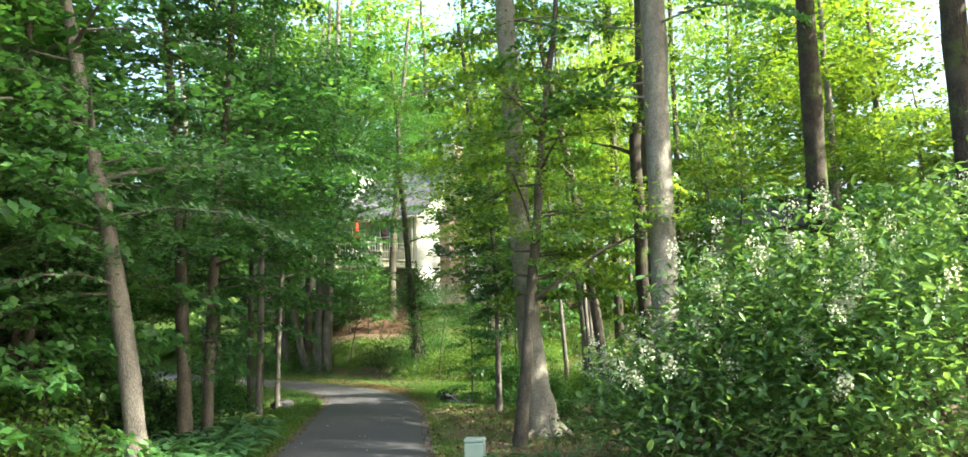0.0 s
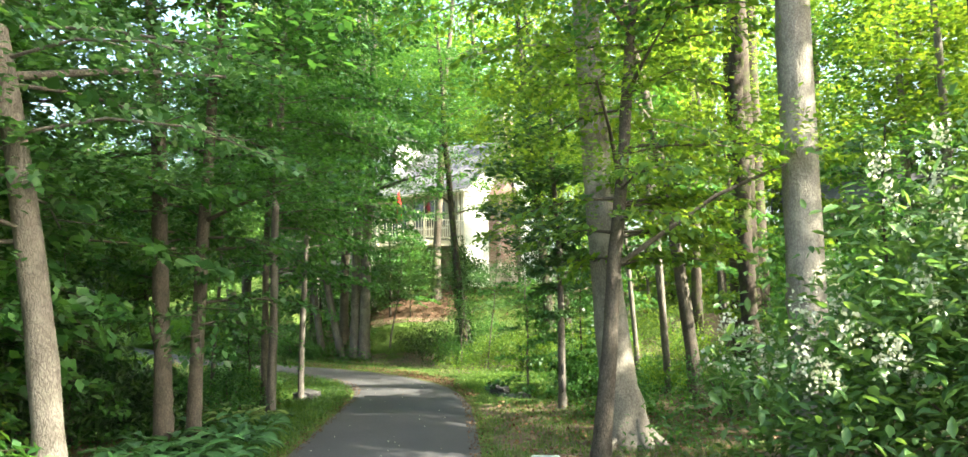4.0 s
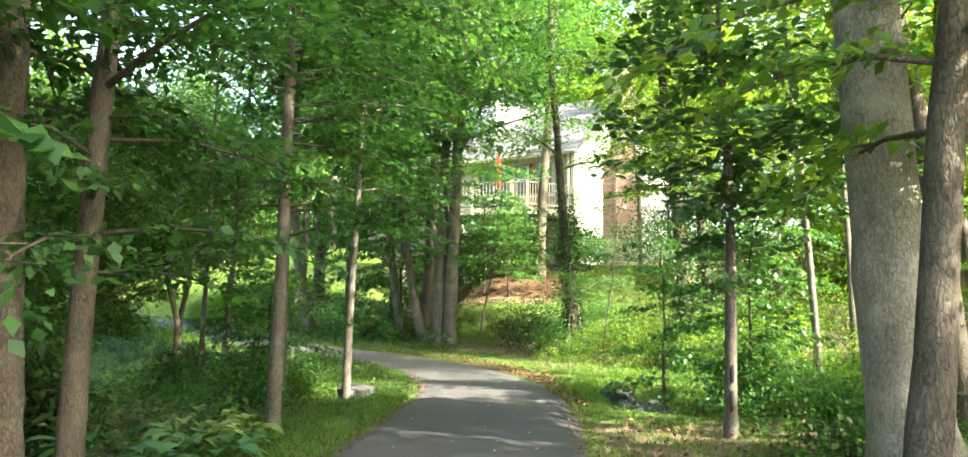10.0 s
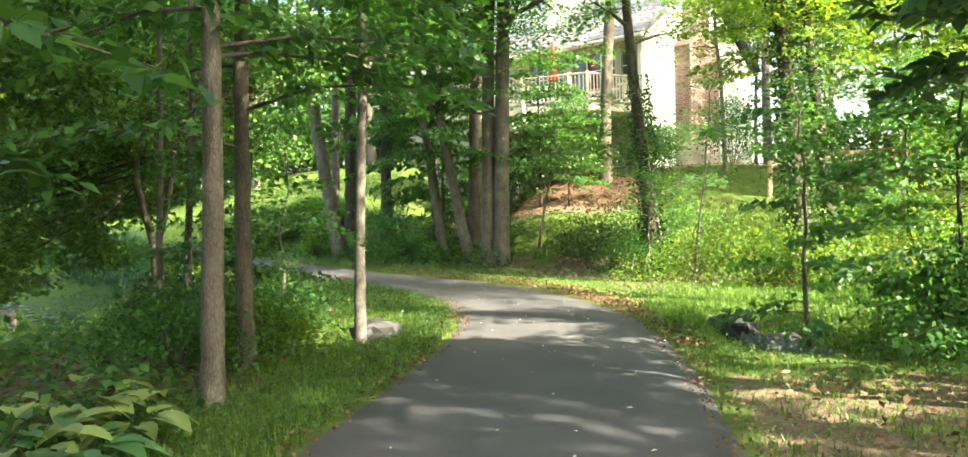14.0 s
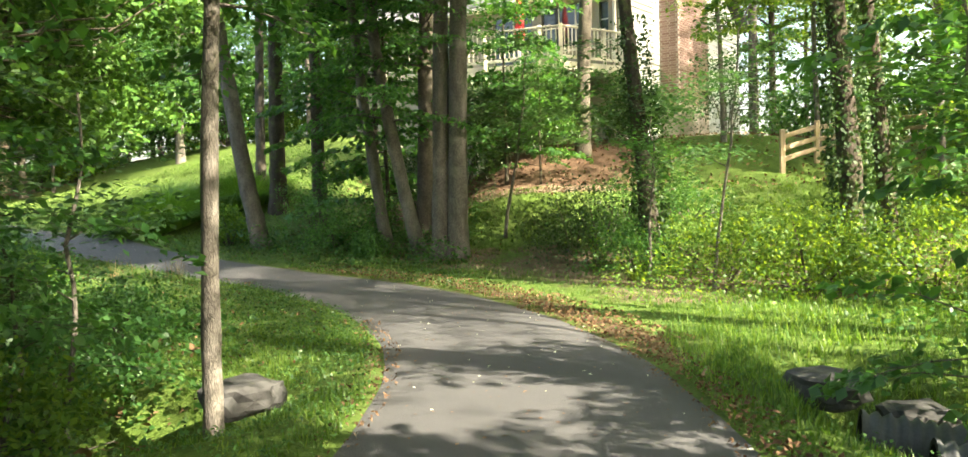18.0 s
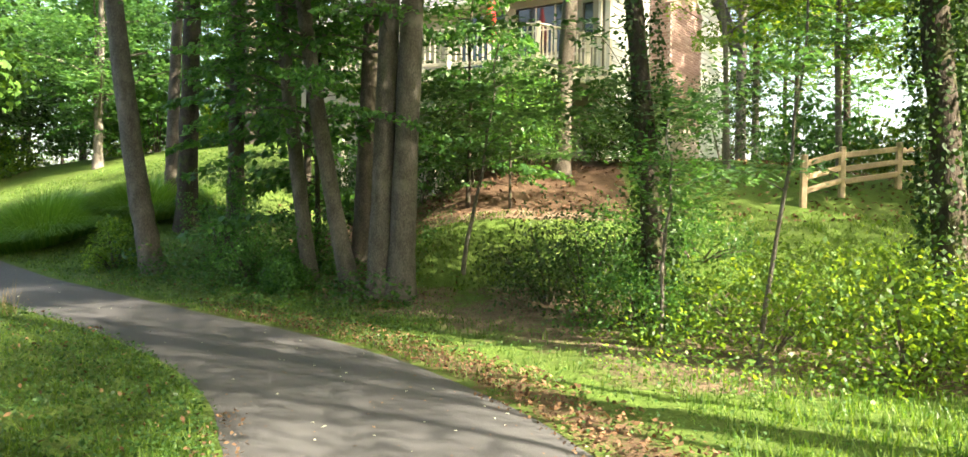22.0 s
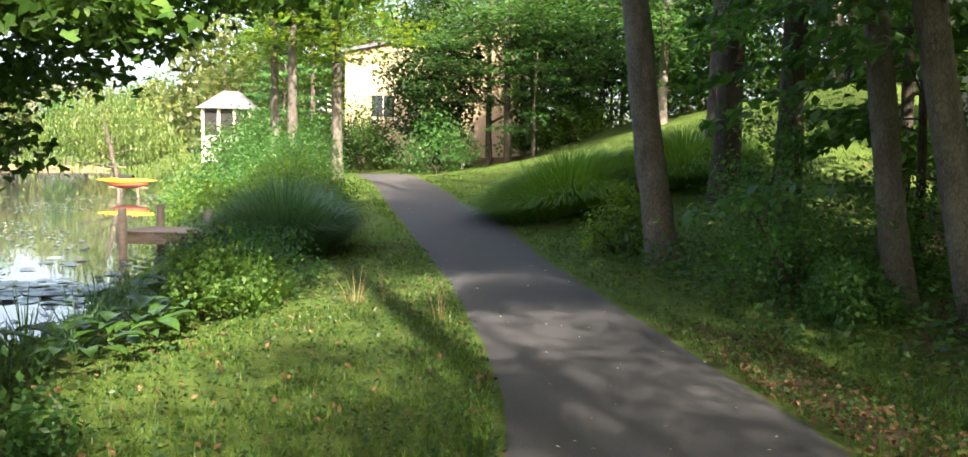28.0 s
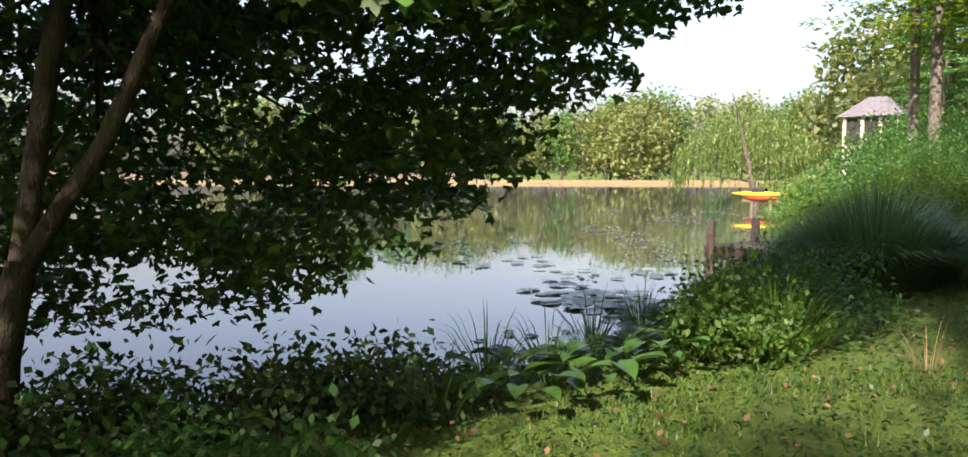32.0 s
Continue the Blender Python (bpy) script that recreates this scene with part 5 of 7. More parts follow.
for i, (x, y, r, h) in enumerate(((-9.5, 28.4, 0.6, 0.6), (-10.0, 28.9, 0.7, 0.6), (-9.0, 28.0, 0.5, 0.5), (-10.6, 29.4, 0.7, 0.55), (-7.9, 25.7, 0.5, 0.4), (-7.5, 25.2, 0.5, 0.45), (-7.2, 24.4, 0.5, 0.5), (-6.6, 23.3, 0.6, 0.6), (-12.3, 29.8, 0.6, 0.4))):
    # from the fifth on, dark ivy leaf colour stands in for shade
    bush(x, y, r, r, h, (LEAF_MID if i % 2 else LEAF_LIGHT) if i < 4 else LEAF_IVY, 2000, 0.06, "leafy waterside shrub on the bank" if i < 4 else "leafy shrub coloured dark for the shade of the maple", 560 + i, clumps=26, group="waterside shrubs")
# young slim trees that stand free
for i, (x, y, h, b) in enumerate(((1.23, 27.6, 3.9, 0.25), (0.45, 28.6, 2.6, 0.1), (-5.0, 20.93, 6.0, 0.4), (-5.4, 21.1, 6.5, -0.3), (-4.2, 21.6, 3.0, 0.2))):
    tree(x, y, h, 0.025 if h < 4 else 0.05, BARK_GREY, LEAF_BLUE if i in (0, 4) else LEAF_MID, "thin young tree with a few leafy layers", 580 + i, bend=(b, 0.1), crown=(h * 0.72, h * 0.26, h * 0.16, 12), n_leaf=700, size=0.08, from_=0.45, reach=0.8, spread=0.4, flat=0.12, tilt=0.3, group="young trees")
tree(1.95, 21.7, 3.6, 0.03, BARK_GREY, LEAF_MID, "leafy sapling drooping over the stream bed", 588, bend=(-0.15, 0.1), crown=(2.9, 0.6, 0.5, 8), n_leaf=500, size=0.09, from_=0.5, reach=0.6, limbs=4, spread=0.35, boughs=((22, 0.7, 3.3, 0.95, 42, 0.10),), group="young trees")
for x, y, h, seed in ((-4.15, 20.6, 2.3, 586), (-4.9, 22.0, 2.0, 587)):
    tree(x, y, h, 0.03, BARK_DARK, LEAF_MID, "bushy shade sapling with low layered boughs by the stream", seed, crown=(h * 0.85, 0.4, 0.25, 6), n_leaf=300, size=0.07, from_=0.5, reach=0.5, limbs=4, spread=0.3, boughs=((26, 0.35, 0.95 * h, 1.15, 70, 0.07),), group="young trees")
tree(-2.0, 31.9, 3.6, 0.035, BARK_GREY, LEAF_BLUE, "small dogwood with wide blue-green leaf layers", 590, bend=(0.5, 0), crown=(2.6, 1.3, 0.5, 16), n_leaf=1300, size=0.13, from_=0.4, reach=1.8, spread=0.55, flat=0.08, tilt=0.25)
tree(0.9, 31.0, 3.6, 0.035, BARK_GREY, LEAF_BLUE, "small dogwood reaching over the bank", 591, bend=(-0.5, 0), crown=(2.7, 1.4, 0.6, 18), n_leaf=1400, size=0.12, from_=0.4, reach=1.8, spread=0.55, flat=0.08, tilt=0.25)

# maple by the water, its branches hanging over the bank
rng = np.random.default_rng(77)
tips = []
while len(tips) < 760:
    x, y, z = rng.uniform(-11.2, -6.6), rng.uniform(21.0, 28.6), rng.uniform(0.35, 5.6)
    low = np.interp(y, [21, 24, 25.1, 25.7, 26.2, 26.7, 27.3, 27.8, 28.6], [0.5, 0.25, 0.65, 1.05, 1.45, 2.1, 2.35, 2.75, 3.4])
    if z > low and ((y - 24.6) / 4.1) ** 2 + ((x + 9.0) / 2.6) ** 2 < 1 and (z > 2.4 or x < -8.5):
        tips.append(np.array([x + 7.17, y - 23.85, z - lz(-7.17, 24.05)]))
while len(tips) < 800:
    x, y = rng.uniform(-8.0, -6.5), rng.uniform(26.0, 27.9)
    z = rng.uniform(2.3, 3.4) + 0.3 * (y - 26.8)
    tips.append(np.array([x + 7.17, y - 23.85, z - lz(-7.17, 24.05)]))
# high sprays added above the view to shade the front leaves
while len(tips) < 880:
    x, y, z = rng.uniform(-8.2, -5.2), rng.uniform(24.4, 28.2), rng.uniform(3.8, 5.6)
    tips.append(np.array([x + 7.17, y - 23.85, z - lz(-7.17, 24.05)]))
mr_ = [[((0, 0, -0.2), 0.095), ((0.0, 0.06, 0.5), 0.08), ((-0.05, 0.14, 1.0), 0.075)],
       [((-0.05, 0.13, 0.95), 0.06), ((-0.35, 0.15, 2.0), 0.06), ((-0.5, 0.4, 3.4), 0.05), ((-0.6, 0.8, 5.6), 0.02)],
       [((-0.05, 0.13, 0.95), 0.06), ((-0.1, 0.55, 1.6), 0.05), ((-0.15, 1.0, 2.6), 0.042), ((0.2, 1.8, 5.0), 0.02)]]
for k in list(range(0, 760, 16)) + list(range(760, 880, 6)):
    t = tips[k]
    mr_.append([((-0.35, 0.4, 1.8 + 0.3 * t[2]), 0.016), (tuple(0.55 * t + np.array([-0.1, 0.1, 0.9])), 0.011), (tuple(t), 0.004)])
maple = thing("tree", pose(-7.17, 23.85, lz(-7.17, 24.05)), "shady maple with forked trunk hanging over the lake", "tree", "trees by the water")
part("trunk", mesh_np("trunk", *tubes(mr_, 8), BARK_DARK, True), BARK_DARK, maple)
spots = spray(rng, tips, 95, 0.5, 0.16)
part("crown", mesh_np("crown", *lobed_leaves(rng, spots, 0.078, 0.7), LEAF_MAPLE), LEAF_MAPLE, maple)


# ---- ground cover ----
def off_path(x, y, margin=0.05):
    m = ~inside(PATH_POLY, x, y)
    return m & (np.minimum(dist_to(SIMPLE_L, x, y), dist_to(SIMPLE_R, x, y)) > margin)


def turf(n, x0, x1, y0, y1, length, seed, keep=None, mat=None, label="short green grass along the verge", width=0.007):
    rng = np.random.default_rng(seed)
    x, y = rng.uniform(x0, x1, n), rng.uniform(y0, y1, n)
    ok = off_path(x, y) & ~inside(SHORE_POLY, x, y)
    if keep is not None:
        ok &= keep(x, y)
    patch = np.array([noise.noise((a * 0.9, b * 0.9, seed)) for a, b in zip(x, y)])
    fine = np.array([noise.noise((a * 3.1, b * 3.1, seed + 9)) for a, b in zip(x, y)])
    ok &= rng.uniform(-0.5, 0.7, n) < 1.3 * patch + 0.9 * fine + 0.22
    x, y = x[ok], y[ok]
    z = land(x, y)
    a = rng.uniform(0, 2 * math.pi, len(x))
    L = length * rng.uniform(0.5, 1.3, len(x))
    lean = rng.uniform(0.1, 0.9, len(x))
    d = np.stack([np.cos(a), np.sin(a)], 1)
    p = np.stack([x, y, z - 0.01], 1)
    s = np.stack([-d[:, 1], d[:, 0], 0 * x], 1) * width
    tip = p + np.stack([d[:, 0] * np.sin(lean) * L, d[:, 1] * np.sin(lean) * L, np.cos(lean) * L], 1)
    v = np.stack([p - s, p + s, tip], 1).reshape(-1, 3)
    f = np.arange(len(x) * 3).reshape(-1, 3)
    return solid("grass", mesh_np("grass", v, f, mat or LEAF_GRASS), mat or LEAF_GRASS, label, "grass", kind="stuff")


turf(42000, -4.2, -1.9, 9, 25, 0.10, 1, lambda x, y: dist_to(SIMPLE_L, x, y) < 1.7)
turf(42000, 0.3, 3.6, 9, 26, 0.07, 2, label="thin patchy grass under the trees")
turf(52000, -8.6, -2.0, 23.5, 31, 0.065, 3, label="sunlit grass between path and lake")
turf(36000, -12, 3, 26, 37, 0.09, 4, lambda x, y: (dist_to(SIMPLE_R, x, y) < 2.2), label="grass verge below the tree clump")
turf(60000, -24, -7, 31, 46, 0.07, 5, label="mown lawn beyond the path", width=0.012)
turf(26000, 0.2, 6, 21.5, 27, 0.12, 6, label="lush bright grass on the sunny bank")
turf(18000, -4, 8, 31.3, 34.4, 0.07, 7, label="grass strip below the house", width=0.012)


def litter(n, x0, x1, y0, y1, size, mat, label, seed, hmax=0.03, keep=None, tilt=0.5, name="leaf_litter"):
    rng = np.random.default_rng(seed)
    x, y = rng.uniform(x0, x1, n), rng.uniform(y0, y1, n)
    ok = ~inside(SHORE_POLY, x, y)
    if keep is not None:
        ok &= keep(x, y)
    x, y = x[ok], y[ok]
    tall = np.full(len(x), hmax)
    if hmax > 0.2:
        lump = np.array([noise.noise((a * 0.7, b * 0.7, seed)) + 0.6 * noise.noise((a * 2.1, b * 2.1, seed + 3)) for a, b in zip(x, y)])
        full = rng.uniform(-0.75, 0.35, len(x)) < lump
        x, y = x[full], y[full]
        tall = hmax * np.clip(0.75 + 1.5 * lump[full], 0.1, 2.0)
    c = np.stack([x, y, land(x, y) + 0.035 + rng.uniform(0, 1, len(x)) ** 1.6 * tall], 1)
    return solid(name, mesh_np(name, *leaf_arrays(rng, c, size, tilt, simple=True), mat), mat, label, name.replace("_", " "), kind="stuff")


litter(30000, -5, 3, 20.5, 32, 0.05, LEAF_DEAD, "dry brown leaves along the path edge", 21, hmax=0.02, keep=lambda x, y: (dist_to(SIMPLE_R, x, y) < np.where(y > 24, 0.75, 0.35)) & off_path(x, y, 0.0))
litter(26000, -3, 1.2, 5, 26, 0.035, LEAF_DEAD, "dry leaves along the path edges", 22, keep=lambda x, y: np.minimum(dist_to(SIMPLE_L, x, y), dist_to(SIMPLE_R, x, y)) < 0.16)
litter(160, -3.5, 0.6, 8, 29, 0.035, FLOWER, "pale petals fallen on the asphalt", 23, keep=lambda x, y: inside(PATH_POLY, x, y), tilt=0.15, name="petals")
litter(2200, 0.8, 7, 9, 20, 0.07, LEAF_DEAD, "dry leaf litter below the trees", 24)
litter(3200, -7, 8, 33.5, 40, 0.09, LEAF_DEAD, "brown leaf litter on the slope", 25)
litter(3000, -8, -2.8, 8, 24, 0.09, LEAF_DEAD, "dark leaf litter in the wood", 26, keep=lambda x, y: dist_to(SIMPLE_L, x, y) > 1.2)
GC = lambda x, y: off_path(x, y, 0.25)
litter(12000, -9, -3.2, 15, 25.5, 0.09, LEAF_MID, "low leafy ground cover by the stream", 31, 0.35, lambda x, y: GC(x, y) & (dist_to(SIMPLE_L, x, y) > 1.3), 0.5, "ground_cover")
litter(12000, 2.2, 9, 12, 26, 0.085, LEAF_MID, "low leafy ground cover in the wood", 32, 0.4, GC, 0.5, "ground_cover")
# lighter leaf colour here puts the bank's sunlight into the cover
litter(20000, -0.4, 7, 26.0, 32, 0.052, LEAF_LIGHT, "sun-tinted leafy ground cover on the bank", 33, 0.55, lambda x, y: GC(x, y) & (dist_to(SIMPLE_R, x, y) > 1.2), 0.5, "ground_cover")
litter(7000, -8.2, -2.6, 30.4, 33.5, 0.08, LEAF_MID, "leafy ivy below the tree clump", 34, 0.35, lambda x, y: GC(x, y) & (dist_to(SIMPLE_R, x, y) > 0.7), 0.5, "ground_cover")
litter(5000, -5.6, -2.3, 8, 18, 0.09, LEAF_MID, "low leafy plants under the trees", 35, 0.35, lambda x, y: GC(x, y) & (dist_to(SIMPLE_L, x, y) > 0.9), 0.5, "ground_cover")
litter(5000, -9.5, -6.6, 23, 30, 0.06, LEAF_MID, "leafy bank plants beside the water", 36, 0.25, lambda x, y: (dist_to(SIMPLE_EDGE, x, y) < 0.9) & ((y > 27.0) | (y < 25.2)), 0.5, "ground_cover")
litter(16000, -32, -9.5, 28, 44, 0.10, LEAF_LIGHT, "leafy bank growth along the lake", 37, 0.3, lambda x, y: dist_to(SIMPLE_EDGE, x, y) < 2.2, 0.5, "ground_cover")

VERGE = lambda x, y: off_path(x, y, 0.02)
litter(22000, -5.6, -1.9, 9, 31, 0.034, LEAF_CLOVER, "low clover and weeds along the verge", 41, 0.06, lambda x, y: VERGE(x, y) & (dist_to(SIMPLE_L, x, y) < 2.4), 0.5, "ground_cover")
litter(20000, -4, 4.5, 11, 34, 0.034, LEAF_CLOVER, "low clover and weeds below the trees", 42, 0.06, lambda x, y: VERGE(x, y) & (dist_to(SIMPLE_R, x, y) < 3.4), 0.5, "ground_cover")
litter(30000, -12, -2.4, 23, 37, 0.042, LEAF_CLOVER, "low clover in the grass by the lake", 43, 0.06, VERGE, 0.5, "ground_cover")
litter(2600, -12, -2, 22, 33, 0.05, LEAF_DEAD, "scattered dry leaves in the grass", 44, 0.05, VERGE)
litter(420, -3.2, 0.8, 8, 31, 0.02, LEAF_DEAD, "small twigs and scraps on the asphalt", 45, 0.0, lambda x, y: inside(PATH_POLY, x, y), 0.1, "path_litter")
litter(600, -16, 0.4, 22, 38, 0.03, FLOWER, "pale petals scattered along the lake path", 46, 0.0, lambda x, y: inside(PATH_POLY, x, y), 0.12, "petals")
litter(2600, -16, 0.4, 20, 38, 0.03, LEAF_DEAD, "dry scraps of leaf on the lake path", 47, 0.0, lambda x, y: inside(PATH_POLY, x, y), 0.12, "path_litter")


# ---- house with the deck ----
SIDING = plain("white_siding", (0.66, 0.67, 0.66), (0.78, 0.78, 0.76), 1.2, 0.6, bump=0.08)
# beige taken down to the front wall's tone in shade
STUCCO = plain("beige_siding_shade_tone", (0.25, 0.22, 0.165), (0.31, 0.275, 0.21), 1.5, 0.75, bump=0.1)
TRIM = plain("cream_trim", (0.58, 0.54, 0.45), (0.70, 0.66, 0.56), 2.0, 0.55, bump=0.06)
RAIL = plain("cream_rail", (0.55, 0.50, 0.40), (0.68, 0.63, 0.52), 3.0, 0.6, bump=0.08)
WOOD_GREY = plain("weathered_wood", (0.10, 0.08, 0.062), (0.20, 0.165, 0.13), 3, 0.85, bump=0.4, stretch=(1, 6, 6))
WOOD_TAN = plain("split_rail_wood", (0.30, 0.22, 0.14), (0.46, 0.36, 0.24), 3, 0.85, bump=0.4, stretch=(6, 1, 6))
SHINGLE = plain("roof_shingle", (0.075, 0.075, 0.088), (0.17, 0.17, 0.19), 5, 0.95, bump=0.4, spec=0.15)
MORTAR = plain("mortar", (0.34, 0.28, 0.25), (0.44, 0.38, 0.34), 8, 0.95, bump=0.3)
ROCK = plain("grey_rock", (0.034, 0.034, 0.035), (0.092, 0.091, 0.089), 3, 0.9, bump=0.6)
PIPE = plain("corrugated_pipe", (0.05, 0.054, 0.058), (0.11, 0.116, 0.122), 5, 0.6, bump=0.2)
BOX_GREEN = plain("pale_green_plastic", (0.33, 0.42, 0.36), (0.40, 0.49, 0.42), 4, 0.5, bump=0.06)
RED_CLOTH = plain("red_cloth", (0.42, 0.025, 0.025), (0.58, 0.045, 0.04), 3, 0.85, bump=0.2)
YELLOW = plain("yellow_plastic", (0.70, 0.42, 0.02), (0.85, 0.55, 0.04), 2, 0.4, bump=0.02)
RED_PLASTIC = plain("red_plastic", (0.45, 0.05, 0.03), (0.55, 0.08, 0.04), 2, 0.4, bump=0.02)
TAN_WALL = plain("tan_house_wall", (0.38, 0.29, 0.185), (0.46, 0.36, 0.235), 0.8, 0.8, bump=0.1)
DARK = plain("dark_interior", (0.012, 0.012, 0.013), (0.03, 0.03, 0.03), 3, 0.9, bump=0)
CAR_PAINT = plain("blue_grey_paint", (0.16, 0.20, 0.26), (0.20, 0.25, 0.32), 2, 0.25, 0.3, bump=0)
RUBBER = plain("black_rubber", (0.015, 0.015, 0.015), (0.03, 0.03, 0.03), 4, 0.8, bump=0.1)
PAD = leafy("lily_pad", [(0, (0.10, 0.15, 0.12)), (1, (0.20, 0.27, 0.22))], rough=0.3, trans=0.05)


def brick_mat():
    m = Mat("brick", 0.9, 0, 0.2)
    o = m.node("ShaderNodeObjectInfo")
    g = m.node("ShaderNodeNewGeometry")
    a = m.ramp(o.outputs["Random"], [(0, (0.21, 0.135, 0.115)), (0.6, (0.31, 0.21, 0.18)), (1, (0.42, 0.32, 0.285))])
    b = m.ramp(g.outputs["Random Per Island"], [(0, (0.21, 0.135, 0.115)), (0.6, (0.31, 0.21, 0.18)), (1, (0.42, 0.32, 0.285))])
    m.color(m.mix(0.5, a, b))
    m.bump(m.noise(40, 4), 0.4, 0.01)
    return m.m


def glass_mat():
    m = Mat("window_glass", 0.04, 0, 0.6)
    m.color(m.ramp(m.noise(1.2, 2), [(0.3, (0.02, 0.025, 0.03)), (0.7, (0.05, 0.06, 0.065))]))
    return m.m


BRICK, GLASS = brick_mat(), glass_mat()


def pierced(x0, x1, y0, y1, z0, z1, holes):
    """A wall slab along x with rectangular openings (x0, x1, z0, z1) right through it, as one skin."""
    bm = bmesh.new()
    xs = sorted({x0, x1, *[h[0] for h in holes], *[h[1] for h in holes]})
    zs = sorted({z0, z1, *[h[2] for h in holes], *[h[3] for h in holes]})
    seen = {}

    def at(i, j, y):
        if (i, j, y) not in seen:
            seen[i, j, y] = bm.verts.new((xs[i], y, zs[j]))
        return seen[i, j, y]

    def full(i, j):
        if not (0 <= i < len(xs) - 1 and 0 <= j < len(zs) - 1):
            return False
        return not any(h[0] <= xs[i] and xs[i + 1] <= h[1] and h[2] <= zs[j] and zs[j + 1] <= h[3] for h in holes)
    for i in range(len(xs) - 1):
        for j in range(len(zs) - 1):
            if not full(i, j):
                continue
            for y in (y0, y1):
                bm.faces.new([at(i, j, y), at(i + 1, j, y), at(i + 1, j + 1, y), at(i, j + 1, y)])
            for di, dj, p, q in ((-1, 0, (i, j), (i, j + 1)), (1, 0, (i + 1, j), (i + 1, j + 1)), (0, -1, (i, j), (i + 1, j)), (0, 1, (i, j + 1), (i + 1, j + 1))):
                if not full(i + di, j + dj):
                    bm.faces.new([at(*p, y0), at(*q, y0), at(*q, y1), at(*p, y1)])
    return bm


def window(parent, x0, x1, z0, z1, y, cols, rows_, frame_mat, name="window"):
    """A framed window at the wall plane y, facing -y, each pane a part."""
    bm = bmesh.new()
    t = 0.09
    for a, b, c, d in ((x0 - t, x1 + t, z1, z1 + t), (x0 - t, x1 + t, z0 - t, z0), (x0 - t, x0, z0, z1), (x1, x1 + t, z0, z1)):
        box(bm, a, b, y - 0.05, y + 0.08, c, d)
    w = part(name, bm, frame_mat, parent)
    part("window_sill", one_box(x0 - 0.14, x1 + 0.14, y - 0.11, y - 0.055, z0 - 0.15, z0 - 0.09), frame_mat, w)
    bm = bmesh.new()
    for k in range(1, cols):
        x = x0 + (x1 - x0) * k / cols
        box(bm, x - 0.022, x + 0.022, y, y + 0.05, z0, z1)
    for k in range(1, rows_):
        z = z0 + (z1 - z0) * k / rows_
        box(bm, x0, x1, y + 0.004, y + 0.046, z - 0.018, z + 0.018)
    if cols > 1 or rows_ > 1:
        part("glazing_bar", bm, frame_mat, w)
    for i in range(cols):
        for j in range(rows_):
            a, b = x0 + (x1 - x0) * i / cols + 0.024, x0 + (x1 - x0) * (i + 1) / cols - 0.024
            c, d = z0 + (z1 - z0) * j / rows_ + 0.02, z0 + (z1 - z0) * (j + 1) / rows_ - 0.02
            part("pane", one_box(a, b, y + 0.02, y + 0.03, c, d), GLASS, w)
    return w


house = thing("house", pose(0.8, 40.0, 0, 0, 0, -30.7), "timber house with white siding, brick chimney and grey roof", "house")
EAVE, RISE, DEEP = 7.35, 0.62, 9.5
holes = [(-2.75, -1.0, 5.75, 7.0), (-4.6, -3.1, 5.0, 7.0), (-0.75, -0.45, 5.9, 6.9), (-7.2, -6.0, 5.8, 6.9), (-2.6, -1.2, 2.9, 4.3)]
part("wall", pierced(-11, -0.03, 0, 0.2, 1.6, EAVE, holes), STUCCO, house, "front wall in beige darkened for its shade")
window(house, -2.75, -1.0, 5.75, 7.0, 0.06, 3, 2, TRIM)
window(house, -0.75, -0.45, 5.9, 6.9, 0.06, 1, 2, TRIM)
window(house, -7.2, -6.0, 5.8, 6.9, 0.06, 2, 2, TRIM)
window(house, -2.6, -1.2, 2.9, 4.3, 0.06, 2, 1, TRIM)
door = window(house, -4.6, -3.1, 5.0, 7.0, 0.06, 2, 3, TRIM, "door")
part("door_handle", one_box(-3.84, -3.80, -0.06, -0.01, 5.95, 6.1, 0.008), DARK, door)
bm = bmesh.new()
for z0, z1 in ((1.6, EAVE),):
    vs = [bm.verts.new(p) for p in ((-0.2, 0.2, z0), (-0.2, DEEP, z0), (-0.2, DEEP, z1), (-0.2, DEEP / 2, z1 + RISE * DEEP / 2), (-0.2, 0.2, z1))]
    f = bm.faces.new(vs)
    r = bmesh.ops.extrude_face_region(bm, geom=[f])
    bmesh.ops.translate(bm, vec=(0.17, 0, 0), verts=[v for v in r["geom"] if isinstance(v, bmesh.types.BMVert)])
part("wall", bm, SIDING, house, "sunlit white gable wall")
z = 2.0
while z < EAVE + RISE * DEEP / 2 - 0.15:
    ov = max(0.0, (z + 0.17 - EAVE) / RISE)
    a, b = max(0.1, ov), min(DEEP, DEEP - ov)
    bm = bmesh.new()
    vs = [bm.verts.new(p) for p in ((-0.028, a, z), (0.022, a, z), (-0.008, a, z + 0.168), (-0.028, a, z + 0.168), (-0.028, b, z), (0.022, b, z), (-0.008, b, z + 0.168), (-0.028, b, z + 0.168))]
    for q in ((0, 1, 2, 3), (7, 6, 5, 4), (1, 5, 6, 2), (0, 4, 5, 1), (3, 2, 6, 7), (4, 0, 3, 7)):
        bm.faces.new([vs[i] for i in q])
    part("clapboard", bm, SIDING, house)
    z += 0.17
part("corner_board", one_box(-0.10, 0.04, -0.03, 0.10, 1.7, EAVE, 0.006), TRIM, house)
part("downspout", one_box(-0.26, -0.17, -0.10, -0.02, 1.9, EAVE - 0.12, 0.015), TRIM, house)
